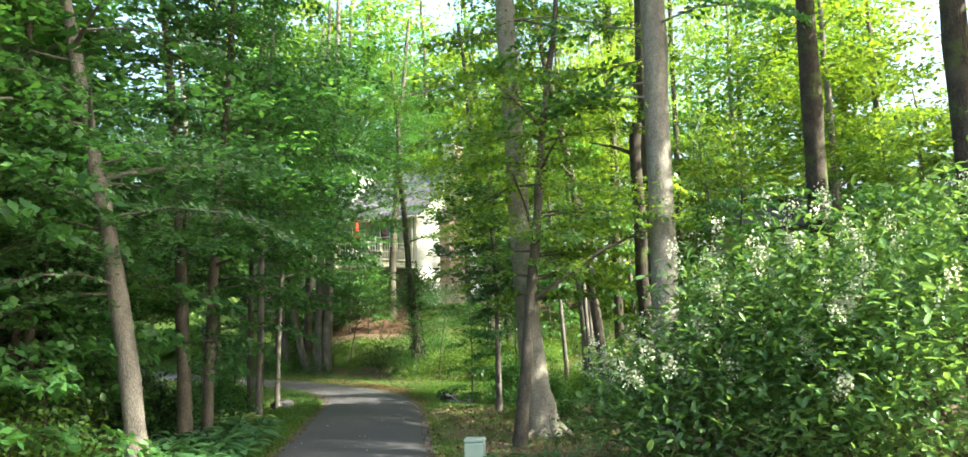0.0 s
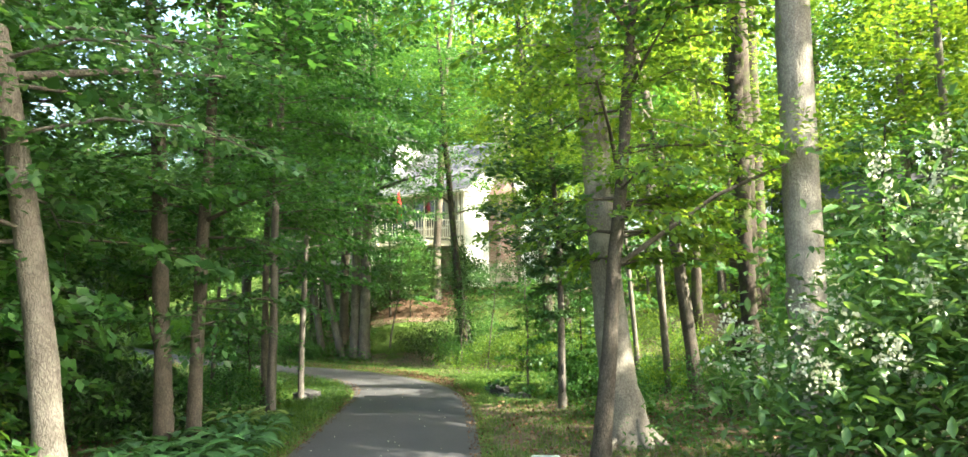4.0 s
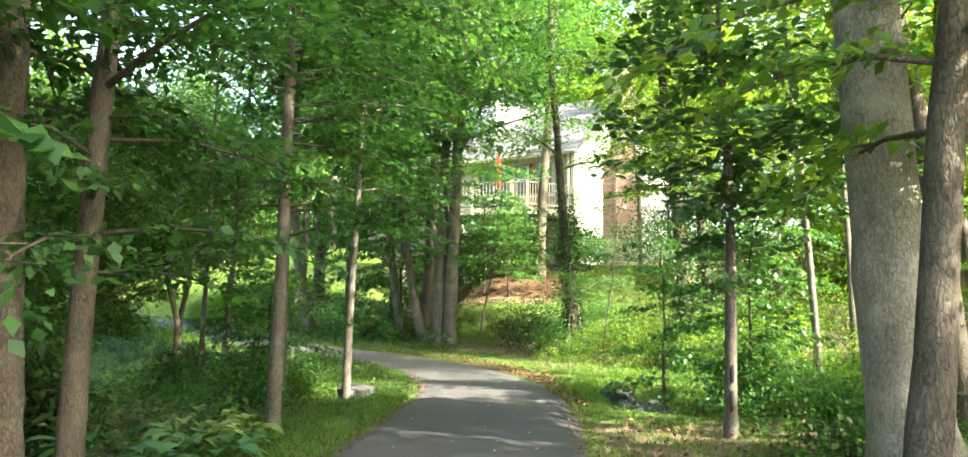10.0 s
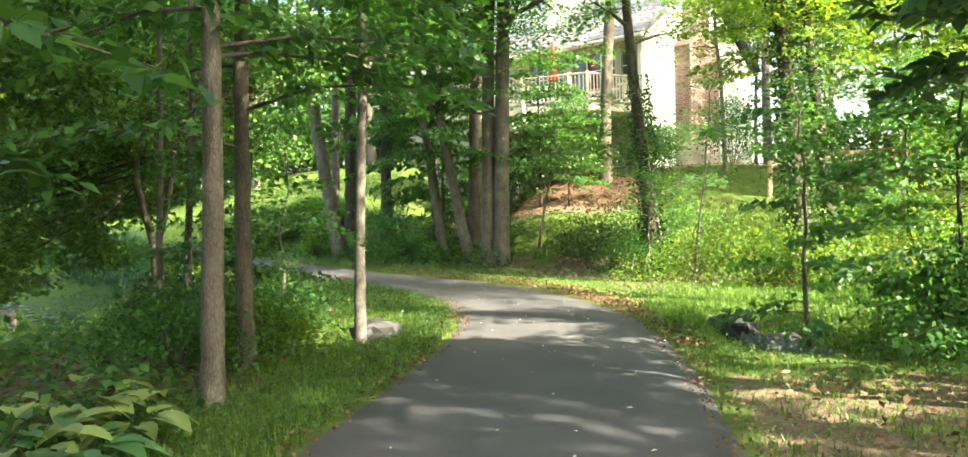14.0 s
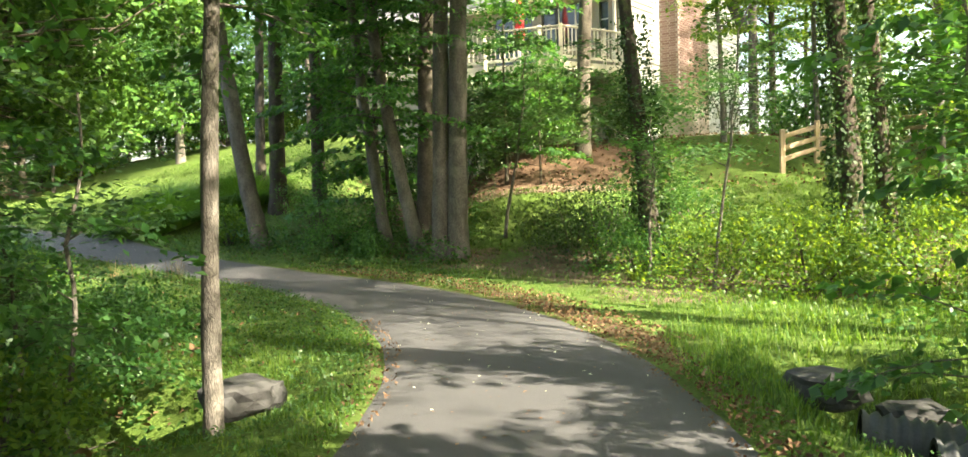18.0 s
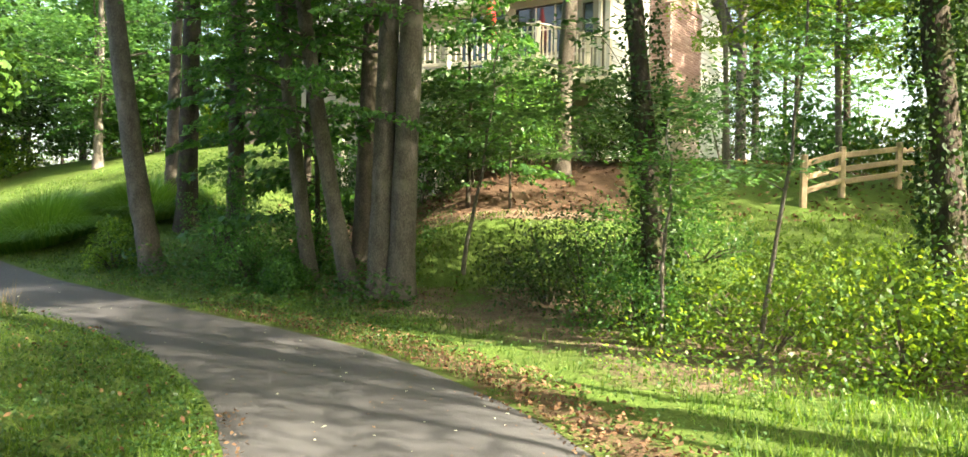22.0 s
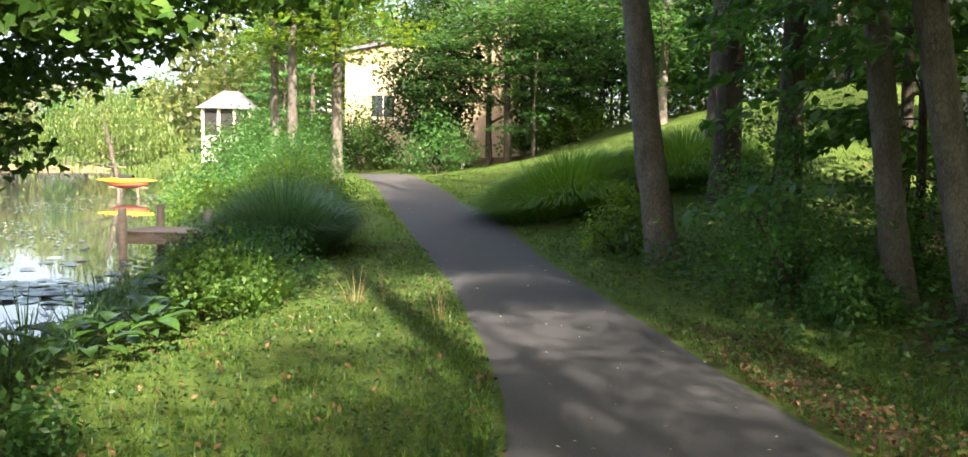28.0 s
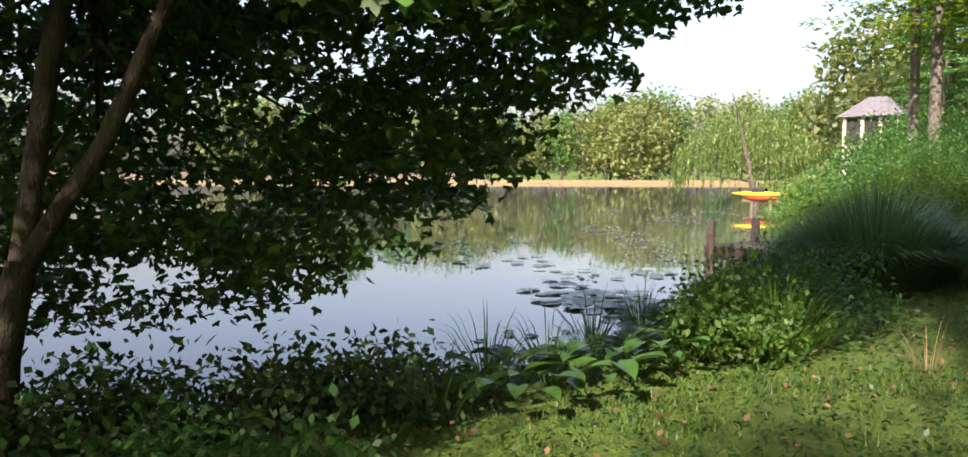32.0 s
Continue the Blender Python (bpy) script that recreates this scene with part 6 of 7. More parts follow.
part("gutter", one_box(-11.3, 0.35, -0.52, -0.40, EAVE - 0.16, EAVE - 0.05, 0.02), TRIM, house)
part("soffit", one_box(-11.3, 0.3, -0.395, -0.005, EAVE - 0.12, EAVE - 0.06), TRIM, house)
ang = math.atan(RISE)
slope = (DEEP / 2 + 0.42) / math.cos(ang)
roof = part("roof", box(bmesh.new(), -11.3, 0.35, 0, slope, -0.10, 0, m=Matrix.Translation((0, -0.42, EAVE - 0.02)) @ Matrix.Rotation(ang, 4, 'X')), SHINGLE, house)
part("roof_slope", box(bmesh.new(), -11.3, 0.35, 0, slope, -0.10, 0, m=Matrix.Translation((0, DEEP + 0.42, EAVE - 0.02)) @ Matrix.Rotation(math.pi, 4, 'Z') @ Matrix.Translation((10.95, 0, 0)) @ Matrix.Rotation(ang, 4, 'X')), SHINGLE, house)
rs = np.random.default_rng(3)
for k in range(28):
    bm = bmesh.new()
    x = -11.3
    while x < 0.3:
        w = min(rs.uniform(0.22, 0.42), 0.35 - x)
        box(bm, x, x + w - 0.012, k * slope / 28, (k + 1) * slope / 28 + 0.03, 0.004, 0.018 + rs.uniform(0, 0.016))
        x += w
    bmesh.ops.transform(bm, matrix=Matrix.Translation((0, -0.42, EAVE - 0.02)) @ Matrix.Rotation(ang, 4, 'X'), verts=bm.verts)
    part("shingle_course", bm, SHINGLE, roof)
wing = bmesh.new()
box(wing, -10.8, -4.9, 1.6, 8.2, EAVE, 10.6)
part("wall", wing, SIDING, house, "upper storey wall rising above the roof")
for k in range(18):
    part("clapboard", one_box(-4.895, -4.87, 1.6, 8.2, EAVE + 0.18 * k, EAVE + 0.18 * k + 0.172), SIDING, house)
part("roof", one_box(-11.2, -4.5, 1.2, 8.6, 10.6, 10.76), SHINGLE, house, "upper grey roof")
# chimney
chim = part("chimney", one_box(0.006, 0.62, 2.45, 4.85, 1.8, 7.3), MORTAR, house, "broad brick chimney with sloping shoulders")
part("flue", one_box(0.006, 0.60, 3.15, 4.15, 7.3, 11.4), MORTAR, chim)
bm = bmesh.new()
foot = [bm.verts.new(p) for p in ((0.0, 2.42, 7.302), (0.66, 2.42, 7.302), (0.66, 4.88, 7.302), (0.0, 4.88, 7.302))]
head = [bm.verts.new(p) for p in ((0.0, 3.1, 7.95), (0.64, 3.1, 7.95), (0.64, 4.2, 7.95), (0.0, 4.2, 7.95))]
bm.faces.new(foot[::-1])
bm.faces.new(head)
for i in range(4):
    bm.faces.new((foot[i], foot[(i + 1) % 4], head[(i + 1) % 4], head[i]))
part("shoulder", bm, BRICK, chim)
bm = bmesh.new()
box(bm, -0.045, 0.045, -0.12, 0.12, -0.03, 0.03, 0.006)
face_brick = bm_mesh("brick", bm, BRICK)
bm = bmesh.new()
box(bm, -0.12, 0.12, -0.045, 0.045, -0.03, 0.03, 0.006)
side_brick = bm_mesh("brick", bm, BRICK)
rest, made = bmesh.new(), 0
for k in range(128):
    z = 1.85 + 0.076 * k
    for j in range(10):
        y = 2.45 + 0.125 + 0.252 * j - (0.126 if k % 2 else 0)
        if y < 2.56 or y > 4.74 or (z > 7.25 and not 3.28 < y < 4.02) or z > 11.3:
            continue
        if 5.1 < z < 7.4 and made < 290:
            b = part("brick", face_brick, BRICK, chim)
            b.location = (0.595, y, z)
            made += 1
        elif z > 4:
            box(rest, 0.55, 0.64, y - 0.12, y + 0.12, z - 0.03, z + 0.03)
    for j in range(2):
        x = 0.16 + 0.27 * j + (0.06 if k % 2 else 0)
        if 4 < z < 7.25:
            box(rest, x - 0.12, x + 0.12, 2.43, 2.5, z - 0.03, z + 0.03)
part("brickwork", rest, BRICK, chim)["kind"] = "stuff"
part("chimney_cap", one_box(-0.03, 0.68, 3.08, 4.22, 11.402, 11.55, 0.02), MORTAR, house)

# deck
FLOOR = 4.92
DB, DR_ = Vector((-0.94, 38.22)), Vector((0.78, 39.75))
DL = DB + 5.4 * Vector((-0.96, 0.28))
deck = thing("deck", pose(DB.x, DB.y, 0), "raised timber deck with cream balustrade", "deck")


def beam(p, q, w, h, bevel=0.008):
    """A squared timber from p to q."""
    p, q = Vector(p), Vector(q)
    L = (q - p).length
    bm = one_box(-w / 2, w / 2, -h / 2, h / 2, 0, L, bevel)
    up = (q - p).normalized()
    side = Vector((0, 0, 1)).cross(up) if abs(up.z) < 0.99 else Vector((1, 0, 0))
    side.normalize()
    m = Matrix((side, up.cross(side), up)).transposed().to_4x4()
    bmesh.ops.transform(bm, matrix=Matrix.Translation(p) @ m, verts=bm.verts)
    return bm


def rel(v, z):
    return (v.x - DB.x, v.y - DB.y, z)


bm = bmesh.new()
poly = [DL, DB, DR_, DR_ + Vector((-0.6, 1.2)), DL + Vector((0.9, 2.6))]
top = [bm.verts.new(rel(p, FLOOR)) for p in poly]
bot = [bm.verts.new(rel(p, FLOOR - 0.24)) for p in poly]
bm.faces.new(top)
bm.faces.new(bot[::-1])
for i in range(len(poly)):
    j = (i + 1) % len(poly)
    bm.faces.new((top[j], top[i], bot[i], bot[j]))
part("platform", bm, RAIL, deck)
bal = bm_mesh("baluster", one_box(-0.019, 0.019, -0.019, 0.019, 0, 0.76, 0.004), RAIL)
for a, b in ((DL, DB), (DB, DR_)):
    L = (b - a).length
    bm = beam(rel(a, FLOOR + 0.93), rel(b, FLOOR + 0.93), 0.13, 0.04)
    sec = part("handrail", bm, RAIL, deck)
    part("bottom_rail", beam(rel(a, FLOOR + 0.12), rel(b, FLOOR + 0.12), 0.04, 0.08), RAIL, sec)
    n = int(L / 0.135)
    for k in range(1, n):
        p = a + (b - a) * k / n
        o = part("baluster", bal, RAIL, sec)
        o.location = rel(p, FLOOR + 0.15)
    for k in range(int(L / 1.6) + 1):
        p = a + (b - a) * min(1, k * 1.6 / L)
        part("post", beam(rel(p, FLOOR - 0.25), rel(p, FLOOR + 0.99), 0.10, 0.10), RAIL, deck)
for p in (DB + Vector((-0.1, 0.15)), DL + Vector((0.3, 0.3)), DB + Vector((-2.4, 0.9)), DR_ + Vector((-0.15, 0.1))):
    part("support_post", beam(rel(p, lz(p.x, p.y) - 0.1), rel(p, FLOOR - 0.24), 0.14, 0.14), RAIL, deck)
ux, uy = 0.8 - 0.86 * 2.75 - 0.51 * 1.2, 40.0 + 0.51 * 2.75 - 0.86 * 1.2
umb = thing("parasol", pose(ux, uy, FLOOR), "closed red parasol standing on the deck", "parasol")
part("pole", mesh_np("pole", *tubes([[((0, 0, 0), 0.025), ((0, 0, 2.45), 0.02)]], 8), TRIM, True), TRIM, umb)
cv, cf = tubes([[((0, 0, 0.95), 0.10), ((0, 0, 1.1), 0.16), ((0.01, 0, 1.55), 0.13), ((0, 0, 2.05), 0.09), ((0, 0, 2.42), 0.03)]], 14)
cv[:, :2] *= (1 + 0.18 * np.cos(7 * np.arctan2(cv[:, 1], cv[:, 0])))[:, None]
part("canopy", mesh_np("canopy", cv, cf, RED_CLOTH, True), RED_CLOTH, umb, "folded red cloth canopy")
part("base", mesh_np("base", *tubes([[((0, 0, 0.0), 0.28), ((0, 0, 0.06), 0.26), ((0, 0, 0.1), 0.05)]], 14), DARK, True), DARK, umb)


# ---- other houses ----
def small_house(name, m, w, d, z1, wall, roof_mat, label, wins, lean=0.0, gable=0.5):
    h = thing(name, m, label, "house")
    bm = pierced(0, w, 0, 0.2, 0, z1, [q[:4] for q in wins])
    part("wall", bm, wall, h)
    part("wall", one_box(0, 0.2, 0.2, d, 0, z1), wall, h)
    part("wall", one_box(w - 0.2, w, 0.2, d, 0, z1 + (lean * w if lean else 0)), wall, h)
    part("wall", one_box(0.2, w - 0.2, d - 0.2, d, 0, z1), wall, h)
    if lean:
        bm = bmesh.new()
        vs = [bm.verts.new(p) for p in ((0, 0, z1), (w, 0, z1), (w, 0, z1 + lean * w))]
        f = bm.faces.new(vs)
        r = bmesh.ops.extrude_face_region(bm, geom=[f])
        bmesh.ops.translate(bm, vec=(0, 0.2, 0), verts=[v for v in r["geom"] if isinstance(v, bmesh.types.BMVert)])
        part("gable", bm, wall, h)
        part("roof", box(bmesh.new(), -0.2, w / math.cos(math.atan(lean)) + 0.2, -0.2, d + 0.2, 0, 0.16, m=Matrix.Translation((0, 0, z1 + 0.01)) @ Matrix.Rotation(-math.atan(lean), 4, 'Y')), roof_mat, h)
    else:
        a = math.atan(gable)
        s = (d / 2 + 0.4) / math.cos(a)
        part("roof", box(bmesh.new(), -0.3, w + 0.3, 0, s, 0, 0.14, m=Matrix.Translation((0, -0.4, z1 - 0.12)) @ Matrix.Rotation(a, 4, 'X')), roof_mat, h)
        part("roof", box(bmesh.new(), -w - 0.3, 0.3, 0, s, 0, 0.14, m=Matrix.Translation((0, d + 0.4, z1 - 0.12)) @ Matrix.Rotation(math.pi, 4, 'Z') @ Matrix.Rotation(a, 4, 'X')), roof_mat, h)
    for x0, x1, c0, c1, cols in wins:
        window(h, x0, x1, c0, c1, 0.06, cols, 1, TRIM)
    return h


tan = small_house("house", pose(-36.5, 49.1, 0.9, 0, 0, 44.5), 9, 9, 6.3, TAN_WALL, SHINGLE, "tan two-storey house with a sloping roof line", [(1.35, 2.55, 3.05, 4.15, 2), (4.1, 4.3, 5.4, 6.4, 1)], lean=0.20)
part("chimney", one_box(4.0, 4.7, 3.0, 3.7, 6.4, 9.3, 0.02), BRICK, tan)
part("balcony", one_box(-1.1, -0.02, 1.0, 4.0, 3.3, 3.45), TRIM, tan)
for k in range(3):
    part("balcony_rail", one_box(-1.1, -1.04, 1.0, 4.0, 3.7 + 0.25 * k, 3.76 + 0.25 * k), TRIM, tan)
small_house("house", pose(15.5, 38.6, 1.6, 0, 0, -22), 9, 7, 4.6, STUCCO, SHINGLE, "grey-beige house half hidden by the wood", [(1.2, 2.0, 2.6, 4.0, 1), (4.0, 5.2, 2.6, 4.0, 2)])
porch = thing("porch", pose(-49.6, 47.7, 1.0, 0, 0, 49), "white screened porch with a low roof by the lake", "porch")
part("floor", one_box(0, 3.0, 0, 2.6, 1.5, 1.7), TRIM, porch)
bm = bmesh.new()
base = [bm.verts.new(p) for p in ((-0.3, -0.3, 3.75), (3.3, -0.3, 3.75), (3.3, 2.9, 3.75), (-0.3, 2.9, 3.75))]
peak = [bm.verts.new(p) for p in ((1.0, 1.3, 4.95), (2.0, 1.3, 4.95))]
for q in ((base[0], base[1], peak[1], peak[0]), (base[1], base[2], peak[1]), (base[2], base[3], peak[0], peak[1]), (base[3], base[0], peak[0]), base[::-1]):
    bm.faces.new(q)
part("roof", bm, SHINGLE, porch)
part("front_panel", one_box(0.16, 2.84, 0.02, 0.06, 0.2, 2.1), SIDING, porch)
for x in (0.08, 1.05, 2.0, 2.92):
    part("post", one_box(x - 0.08, x + 0.08, 0, 0.16, -0.3, 3.75), TRIM, porch)
    part("screen", one_box(x + 0.08, min(x + 0.84, 2.84), 0.07, 0.09, 2.1, 3.6), DARK, porch) if x < 2.9 else None
part("wall", one_box(0.1, 2.9, 0.3, 2.5, 1.7, 2.1), SIDING, porch)
part("back_wall", one_box(0.1, 2.9, 2.3, 2.5, 2.1, 3.75), SIDING, porch)

# ---- fence, timber steps ----
fence = thing("fence", pose(3.9, 34.75, 0), "split-rail fence of weathered pale timber", "fence")
fp = [(0.0, 0.0), (0.94, 0.73), (2.4, 1.7), (4.0, 2.6), (5.8, 3.4), (7.6, 4.0)]
fz = [lz(3.9 + a, 34.75 + b) for a, b in fp]
for (a, b), z in zip(fp, fz):
    part("post", beam((a, b, z - 0.2), (a + 0.01, b, z + 0.95), 0.12, 0.10, 0.02), WOOD_TAN, fence)
for (p, z0), (q, z1) in zip(zip(fp, fz), list(zip(fp, fz))[1:]):
    for hgt in (0.28, 0.52, 0.78):
        part("rail", beam((*p, z0 + hgt), (*q, z1 + hgt + 0.03), 0.05, 0.11, 0.018), WOOD_TAN, fence)
wall_t = thing("retaining_wall", pose(2.3, 37.1, 0), "low retaining wall of stacked grey timbers", "retaining wall")
for k, (a, b, c, d) in enumerate(((0, 0, 1.6, 0.55), (1.0, 0.35, 2.8, 0.9), (0.1, 0.06, 1.5, 0.55))):
    z = 1.95 + (0.19 if k == 2 else 0.0) + (0.1 if k == 1 else 0)
    part("timber", beam((a, b, z), (c, d, z), 0.16, 0.18, 0.02), WOOD_GREY, wall_t)
    part("timber", beam((a, b, z - 0.19), (c, d, z - 0.19), 0.16, 0.18, 0.02), WOOD_GREY, wall_t)

# ---- utility box, rocks, pipes ----
ub = thing("utility_box", pose(0.92, 10.55, lz(0.92, 10.55), 0, 0, -12), "pale green plastic utility pedestal beside the path", "utility box")
bm = one_box(-0.13, 0.13, -0.11, 0.11, -0.1, 0.36, 0.018)
part("body", bm, BOX_GREEN, ub)
part("lid", one_box(-0.133, 0.133, -0.113, 0.113, 0.362, 0.41, 0.014), BOX_GREEN, ub)


def rock(x, y, a, b, c, seed, label, sink=0.3, z=None):
    bm = bmesh.new()
    bmesh.ops.create_icosphere(bm, subdivisions=3, radius=1.0)
    for v in bm.verts:
        n = v.co.normalized()
        k = 1 + 0.38 * noise.noise(n * 1.9 + Vector((seed, 0, 0))) + 0.14 * noise.noise(n * 4.5 + Vector((0, seed, 0)))
        p = n * k
        p = Vector([math.copysign(abs(q) ** 0.6, q) for q in p])
        v.co = Vector((p.x * a, p.y * b, p.z * c))
    return solid("rock", bm, ROCK, label, "rock", "stones by the stream", m=pose(x, y, (lz(x, y) if z is None else z) + c * (1 - 2 * sink), 0, 0, seed * 47 % 360))


rock(-3.2, 22.32, 0.30, 0.21, 0.14, 1, "grey boulder lying beside the path verge", 0.42, z=-0.1)
rock(-3.75, 22.3, 0.32, 0.22, 0.14, 2, "flat grey stone at the stream edge")
rock(1.22, 22.62, 0.30, 0.24, 0.13, 3, "squared grey stone above the culvert", 0.5, z=-0.08)
rock(1.72, 22.3, 0.24, 0.2, 0.14, 4, "grey stone above the culvert pipes", 0.5, z=-0.24)
for k in range(12):
    rock(2.0 + rw.uniform(-0.3, 1.6), 21.7 + rw.uniform(-0.5, 0.6), rw.uniform(0.08, 0.2), rw.uniform(0.07, 0.15), rw.uniform(0.05, 0.1), 5 + k, "small grey stone in the stream bed")
for k in range(6):
    rock(-4.0 - rw.uniform(0, 1.6), 22.0 + rw.uniform(-0.4, 0.3), rw.uniform(0.08, 0.16), rw.uniform(0.07, 0.13), rw.uniform(0.05, 0.09), 20 + k, "small stone in the shaded stream bed")
for k, (x, y) in enumerate(((1.42, 21.75), (1.62, 21.15))):
    run = [((-0.9 + 0.025 * i, 0, 0), 0.155 + 0.02 * math.sin(i * 2 * math.pi / 3.2)) for i in range(26, 54)]
    v, f = tubes(run and [run], 18)
    inner, fi = tubes([[((-0.25, 0, 0), 0.13), ((0.43, 0, 0), 0.135)]], 18)
    pipe = thing("culvert_pipe", pose(x, y, -0.21, 0, 6, -14), "corrugated drain pipe opening into the stream bed", "pipe", "culvert pipes")
    part("shell", mesh_np("shell", v, f, PIPE, True), PIPE, pipe)
    part("bore", mesh_np("bore", inner, fi[:, ::-1], DARK, True), DARK, pipe, "dark inside of the pipe")

# ---- on the lake ----
dock = thing("dock", pose(-17.15, 31.65, WATER_Z, 0, 0, 38), "small weathered timber dock on posts", "dock")
for k in range(9):
    part("plank", one_box(-1.15 + 0.26 * k, -1.15 + 0.26 * k + 0.245, -0.62, 0.62, 0.50, 0.54, 0.006), WOOD_GREY, dock)
part("joist", one_box(-1.15, 1.18, -0.60, -0.54, 0.30, 0.497), WOOD_GREY, dock)
part("joist", one_box(-1.15, 1.18, 0.54, 0.60, 0.30, 0.497), WOOD_GREY, dock)
for x, y, h in ((-0.95, -0.70, 0.98), (0.75, -0.70, 0.98), (-0.95, 0.70, 0.98), (0.75, 0.70, 0.98)):
    part("post", mesh_np("post", *tubes([[((x, y, -1.2), 0.085), ((x, y, h), 0.08), ((x, y, h + 0.01), 0.01)]], 10), WOOD_GREY, True), WOOD_GREY, dock)


def kayak(x, y, z, rz, L, mat, label):
    runs = []
    for t in np.linspace(-1, 1, 15):
        runs.append(((t * L / 2, 0, 0.10 * t * t), max(0.012, 0.30 * (1 - abs(t) ** 2.2))))
    v, f = tubes([runs], 12)
    v[:, 2] = (v[:, 2]) * 0.5
    k = thing("kayak", pose(x, y, z, 0, 0, rz), label, "kayak", "kayaks on the lake rack")
    part("hull", mesh_np("hull", v, f, mat, True), mat, k)
    part("cockpit", mesh_np("cockpit", *tubes([[((-0.35, 0, 0.13), 0.2), ((0.35, 0, 0.13), 0.2)]], 10), DARK, True), DARK, k)


rack = thing("kayak_rack", pose(-43.9, 41.0, WATER_Z, 0, 0, 44), "timber kayak rack standing in the lake", "rack")
for x in (-0.5, 0.5):
    part("post", one_box(x - 0.06, x + 0.06, -0.06, 0.06, -1.2, 0.52, 0.01), WOOD_GREY, rack)
part("crossbar", one_box(-1.0, 1.0, -0.05, 0.05, 0.40, 0.50, 0.01), WOOD_GREY, rack)
kayak(-43.9, 40.9, WATER_Z + 0.80, 44, 3.2, YELLOW, "yellow kayak lying on top of the rack")
kayak(-43.9, 41.0, WATER_Z + 0.62, 44, 2.2, RED_PLASTIC, "red kayak below the yellow one")
pads = thing("lily_pads", pose(-14.1, 28.4, WATER_Z), "patch of floating lily pads near the bank", "lily pads")
pm = []
for s in range(4):
    n = 11
    a = np.linspace(0.25, 2 * math.pi - 0.25, n)
    v = [(0, 0, 0)] + [(0.14 * math.cos(q) * (1 + 0.06 * math.sin(3 * q + s)), 0.14 * math.sin(q), 0.008) for q in a]
    pm.append(mesh_np("pad", v, [(0, i, i + 1) for i in range(1, n)], PAD))
rp = np.random.default_rng(12)
for k in range(230):
    q = rp.normal(0, 1, 2) * [0.9, 0.36]
    p = np.array([q[0] * 0.86 - q[1] * 0.5, q[0] * -0.5 + q[1] * -0.86]) * [1, -1]
    if k > 185:
        p = rp.uniform(-1, 1, 2) * [4.5, 1.2] @ np.array([[0.8, 0.6], [-0.6, 0.8]]) + [-2.5, 1.0]
    if not inside(SHORE_POLY, np.array([p[0] - 14.1]), np.array([p[1] + 28.4]))[0]:
        continue
    o = part("pad", pm[k % 4], PAD, pads)
    o.matrix_basis = pose(p[0], p[1], 0.006 + 0.004 * (k % 5), rp.normal(0, 3), rp.normal(0, 3), rp.uniform(0, 360))
rng = np.random.default_rng(50)
wx, wy = rng.uniform(-46, -9, 5200), rng.uniform(24, 44, 5200)
wet = inside(SHORE_POLY, wx, wy)
dsh = dist_to(SIMPLE_EDGE, wx, wy)
streak = np.array([noise.noise((a * 0.16, b * 0.5, 3)) for a, b in zip(wx, wy)])
ok = wet & ((streak > 0.12) & (dsh < 9) | (dsh < 0.7))
c = np.stack([wx[ok], wy[ok], np.full(ok.sum(), WATER_Z + 0.006)], 1)
solid("pondweed", mesh_np("pondweed", *leaf_arrays(rng, c, 0.16, 0.03), PAD), PAD, "floating pondweed in drifting streaks", "pondweed", kind="stuff")

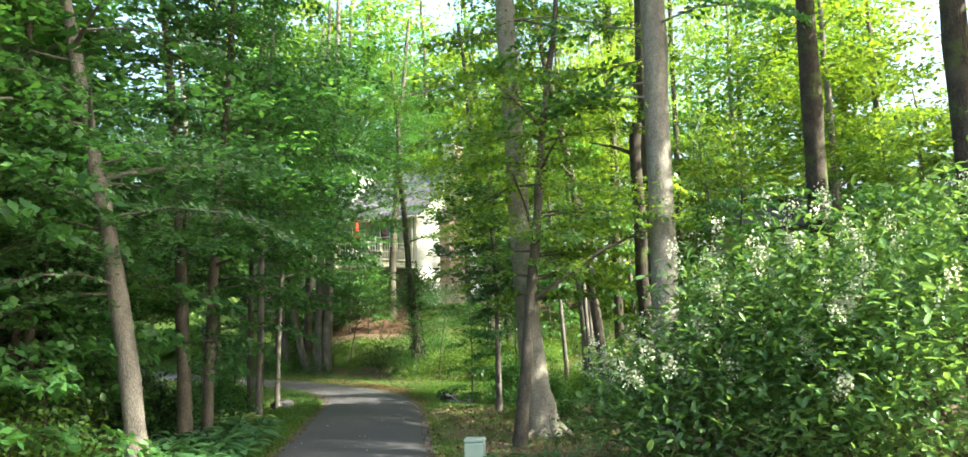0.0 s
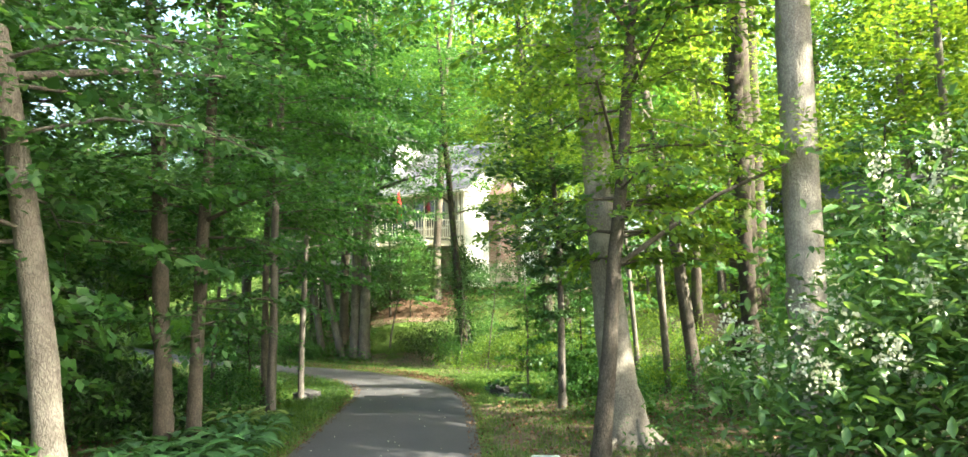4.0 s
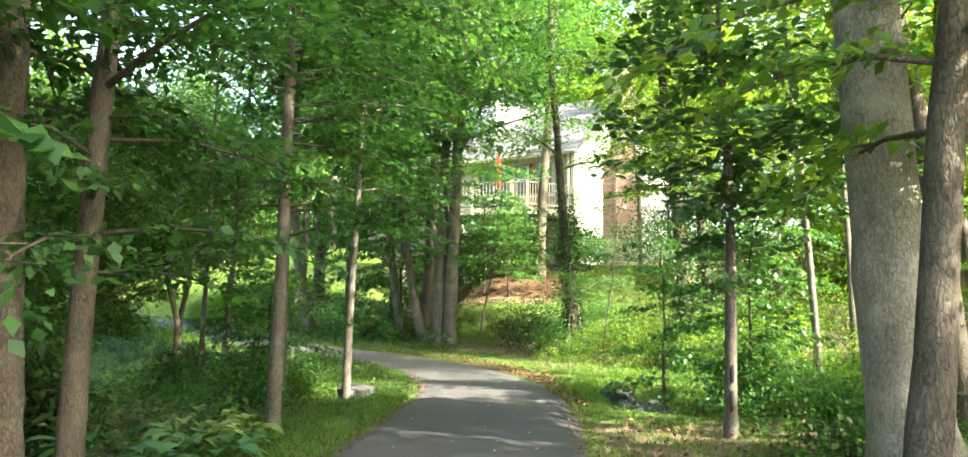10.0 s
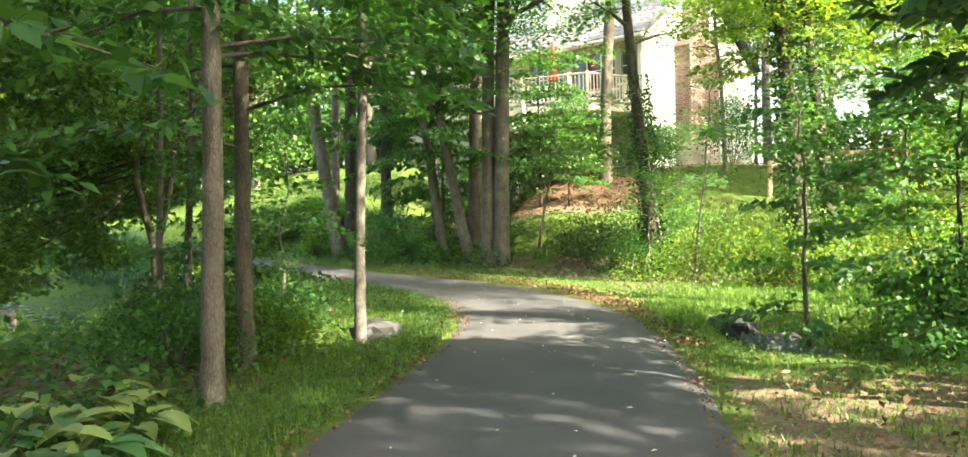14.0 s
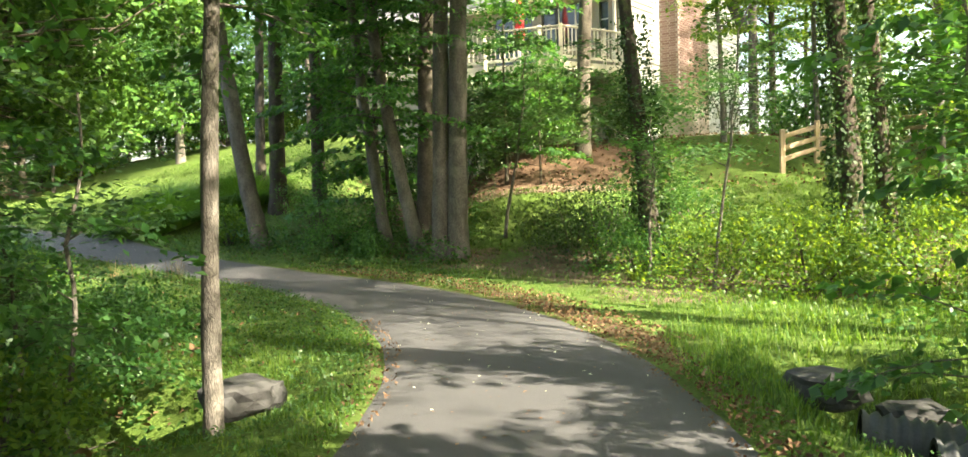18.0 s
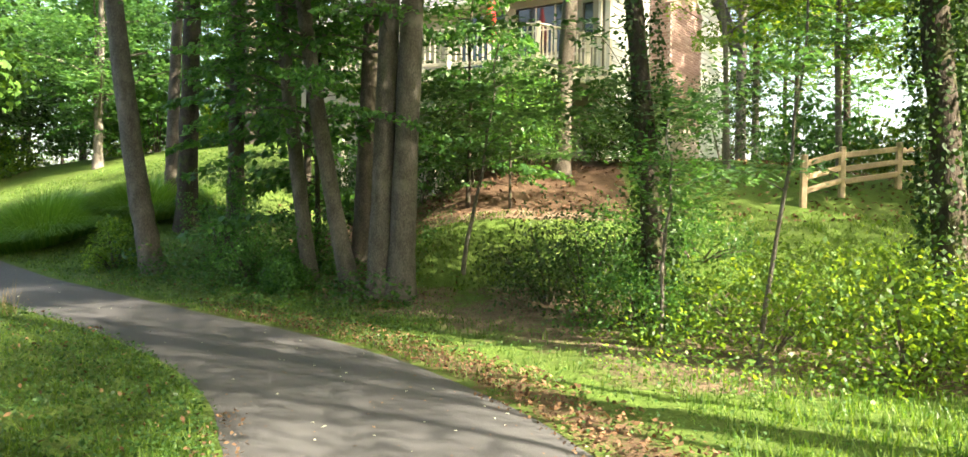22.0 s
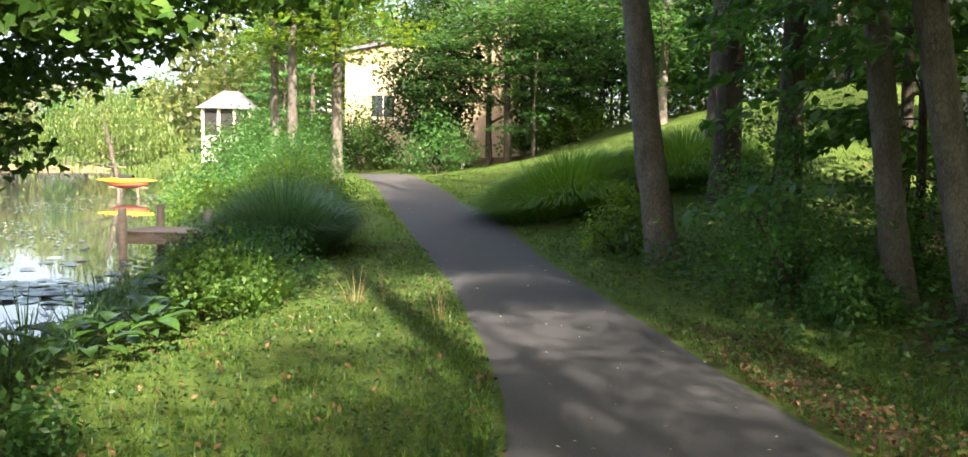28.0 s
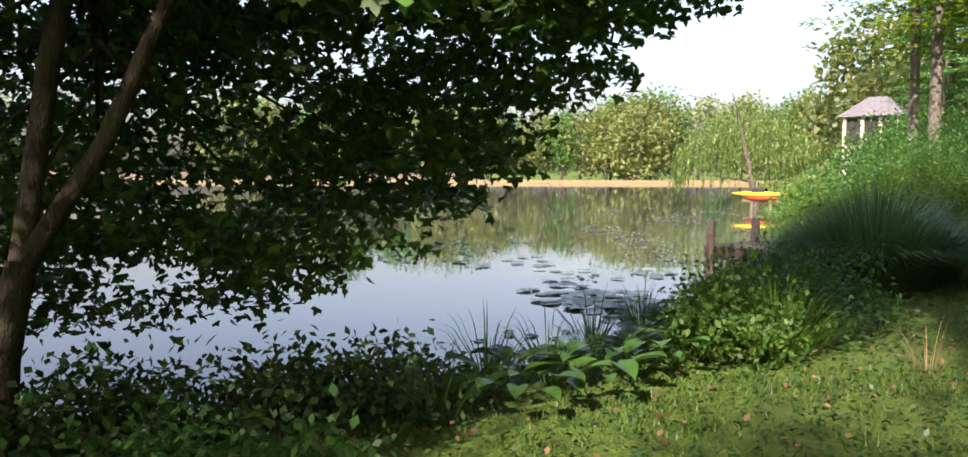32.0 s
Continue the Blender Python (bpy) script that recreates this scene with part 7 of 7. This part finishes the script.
# ---- far things across the lawn ----
car = thing("car", pose(-31.5, 68.0, lz(-31.5, 68.0), 0, 0, 35), "blue-grey parked car beyond the lawn", "car")
bm = box(bmesh.new(), -2.1, 2.1, -0.85, 0.85, 0.28, 0.85, 0.12)
part("body", bm, CAR_PAINT, car)
bm = one_box(-1.3, 1.0, -0.72, 0.72, 0.85, 1.4, 0.2)
part("cabin", bm, GLASS, car, "dark glazed cabin")
part("roof", one_box(-0.9, 0.6, -0.6, 0.6, 1.402, 1.45, 0.02), CAR_PAINT, car)
for x in (-1.3, 1.3):
    for y in (-0.8, 0.8):
        w = part("wheel", mesh_np("wheel", *tubes([[((x, y - 0.1, 0.32), 0.31), ((x, y + 0.1, 0.32), 0.31)]], 16), RUBBER, True), RUBBER, car)
        part("rim", mesh_np("rim", *tubes([[((x, y - 0.11, 0.32), 0.02), ((x, y - 0.105, 0.32), 0.19), ((x, y + 0.105, 0.32), 0.19), ((x, y + 0.11, 0.32), 0.02)]], 12), PIPE, True), PIPE, w)
mk_ = thing("marker_post", pose(-25.9, 47.4, lz(-25.9, 47.4)), "short white marker post on the lawn edge", "post")
part("post", one_box(-0.05, 0.05, -0.05, 0.05, -0.1, 0.5, 0.01), SIDING, mk_)
part("cap", one_box(-0.06, 0.06, -0.06, 0.06, 0.502, 0.54, 0.01), SIDING, mk_)
# split low in the thin tree
for k, (z, h) in enumerate(((0.42, 0.13), (0.72, 0.11))):
    bm = bmesh.new()
    bmesh.ops.create_icosphere(bm, subdivisions=2, radius=1.0)
    for v in bm.verts:
        v.co = Vector((v.co.x * 0.026 * (1 + 0.4 * noise.noise(v.co * 2)), v.co.y * 0.02, v.co.z * h))
    t = next(o for o in bpy.data.objects if str(o.get("label", "")).startswith("thin tree with a dark split"))
    o = part("hollow", bm, DARK, t, "dark split in the bark")
    o.location = (-0.005 + 0.01 * k, -0.074, z)

# dead branches in the stream hollow
for k in range(7):
    a = rw.uniform(-0.5, 0.5) + (0.2 if k % 2 else -0.1)
    L = rw.uniform(0.7, 1.5)
    x, y = -4.3 - rw.uniform(0, 1.0), 21.0 + rw.uniform(-0.5, 0.6)
    run = [((-L / 2 + L * t, 0.06 * math.sin(5 * t + k), 0.02 + 0.05 * t), 0.024 - 0.014 * t) for t in (0, 0.25, 0.5, 0.75, 1.0)]
    side = [(run[2][0], 0.013), ((0.15 * L, 0.16 * L, 0.12), 0.009), ((0.3 * L, 0.3 * L, 0.15), 0.004)]
    solid("fallen_branch", mesh_np("fallen_branch", *tubes([run, side], 6), BARK_GREY, True), BARK_GREY, "dead grey branch lying by the stream", "branch", "fallen branches", m=pose(x, y, lz(x, y) + 0.02, 0, 0, math.degrees(a)))
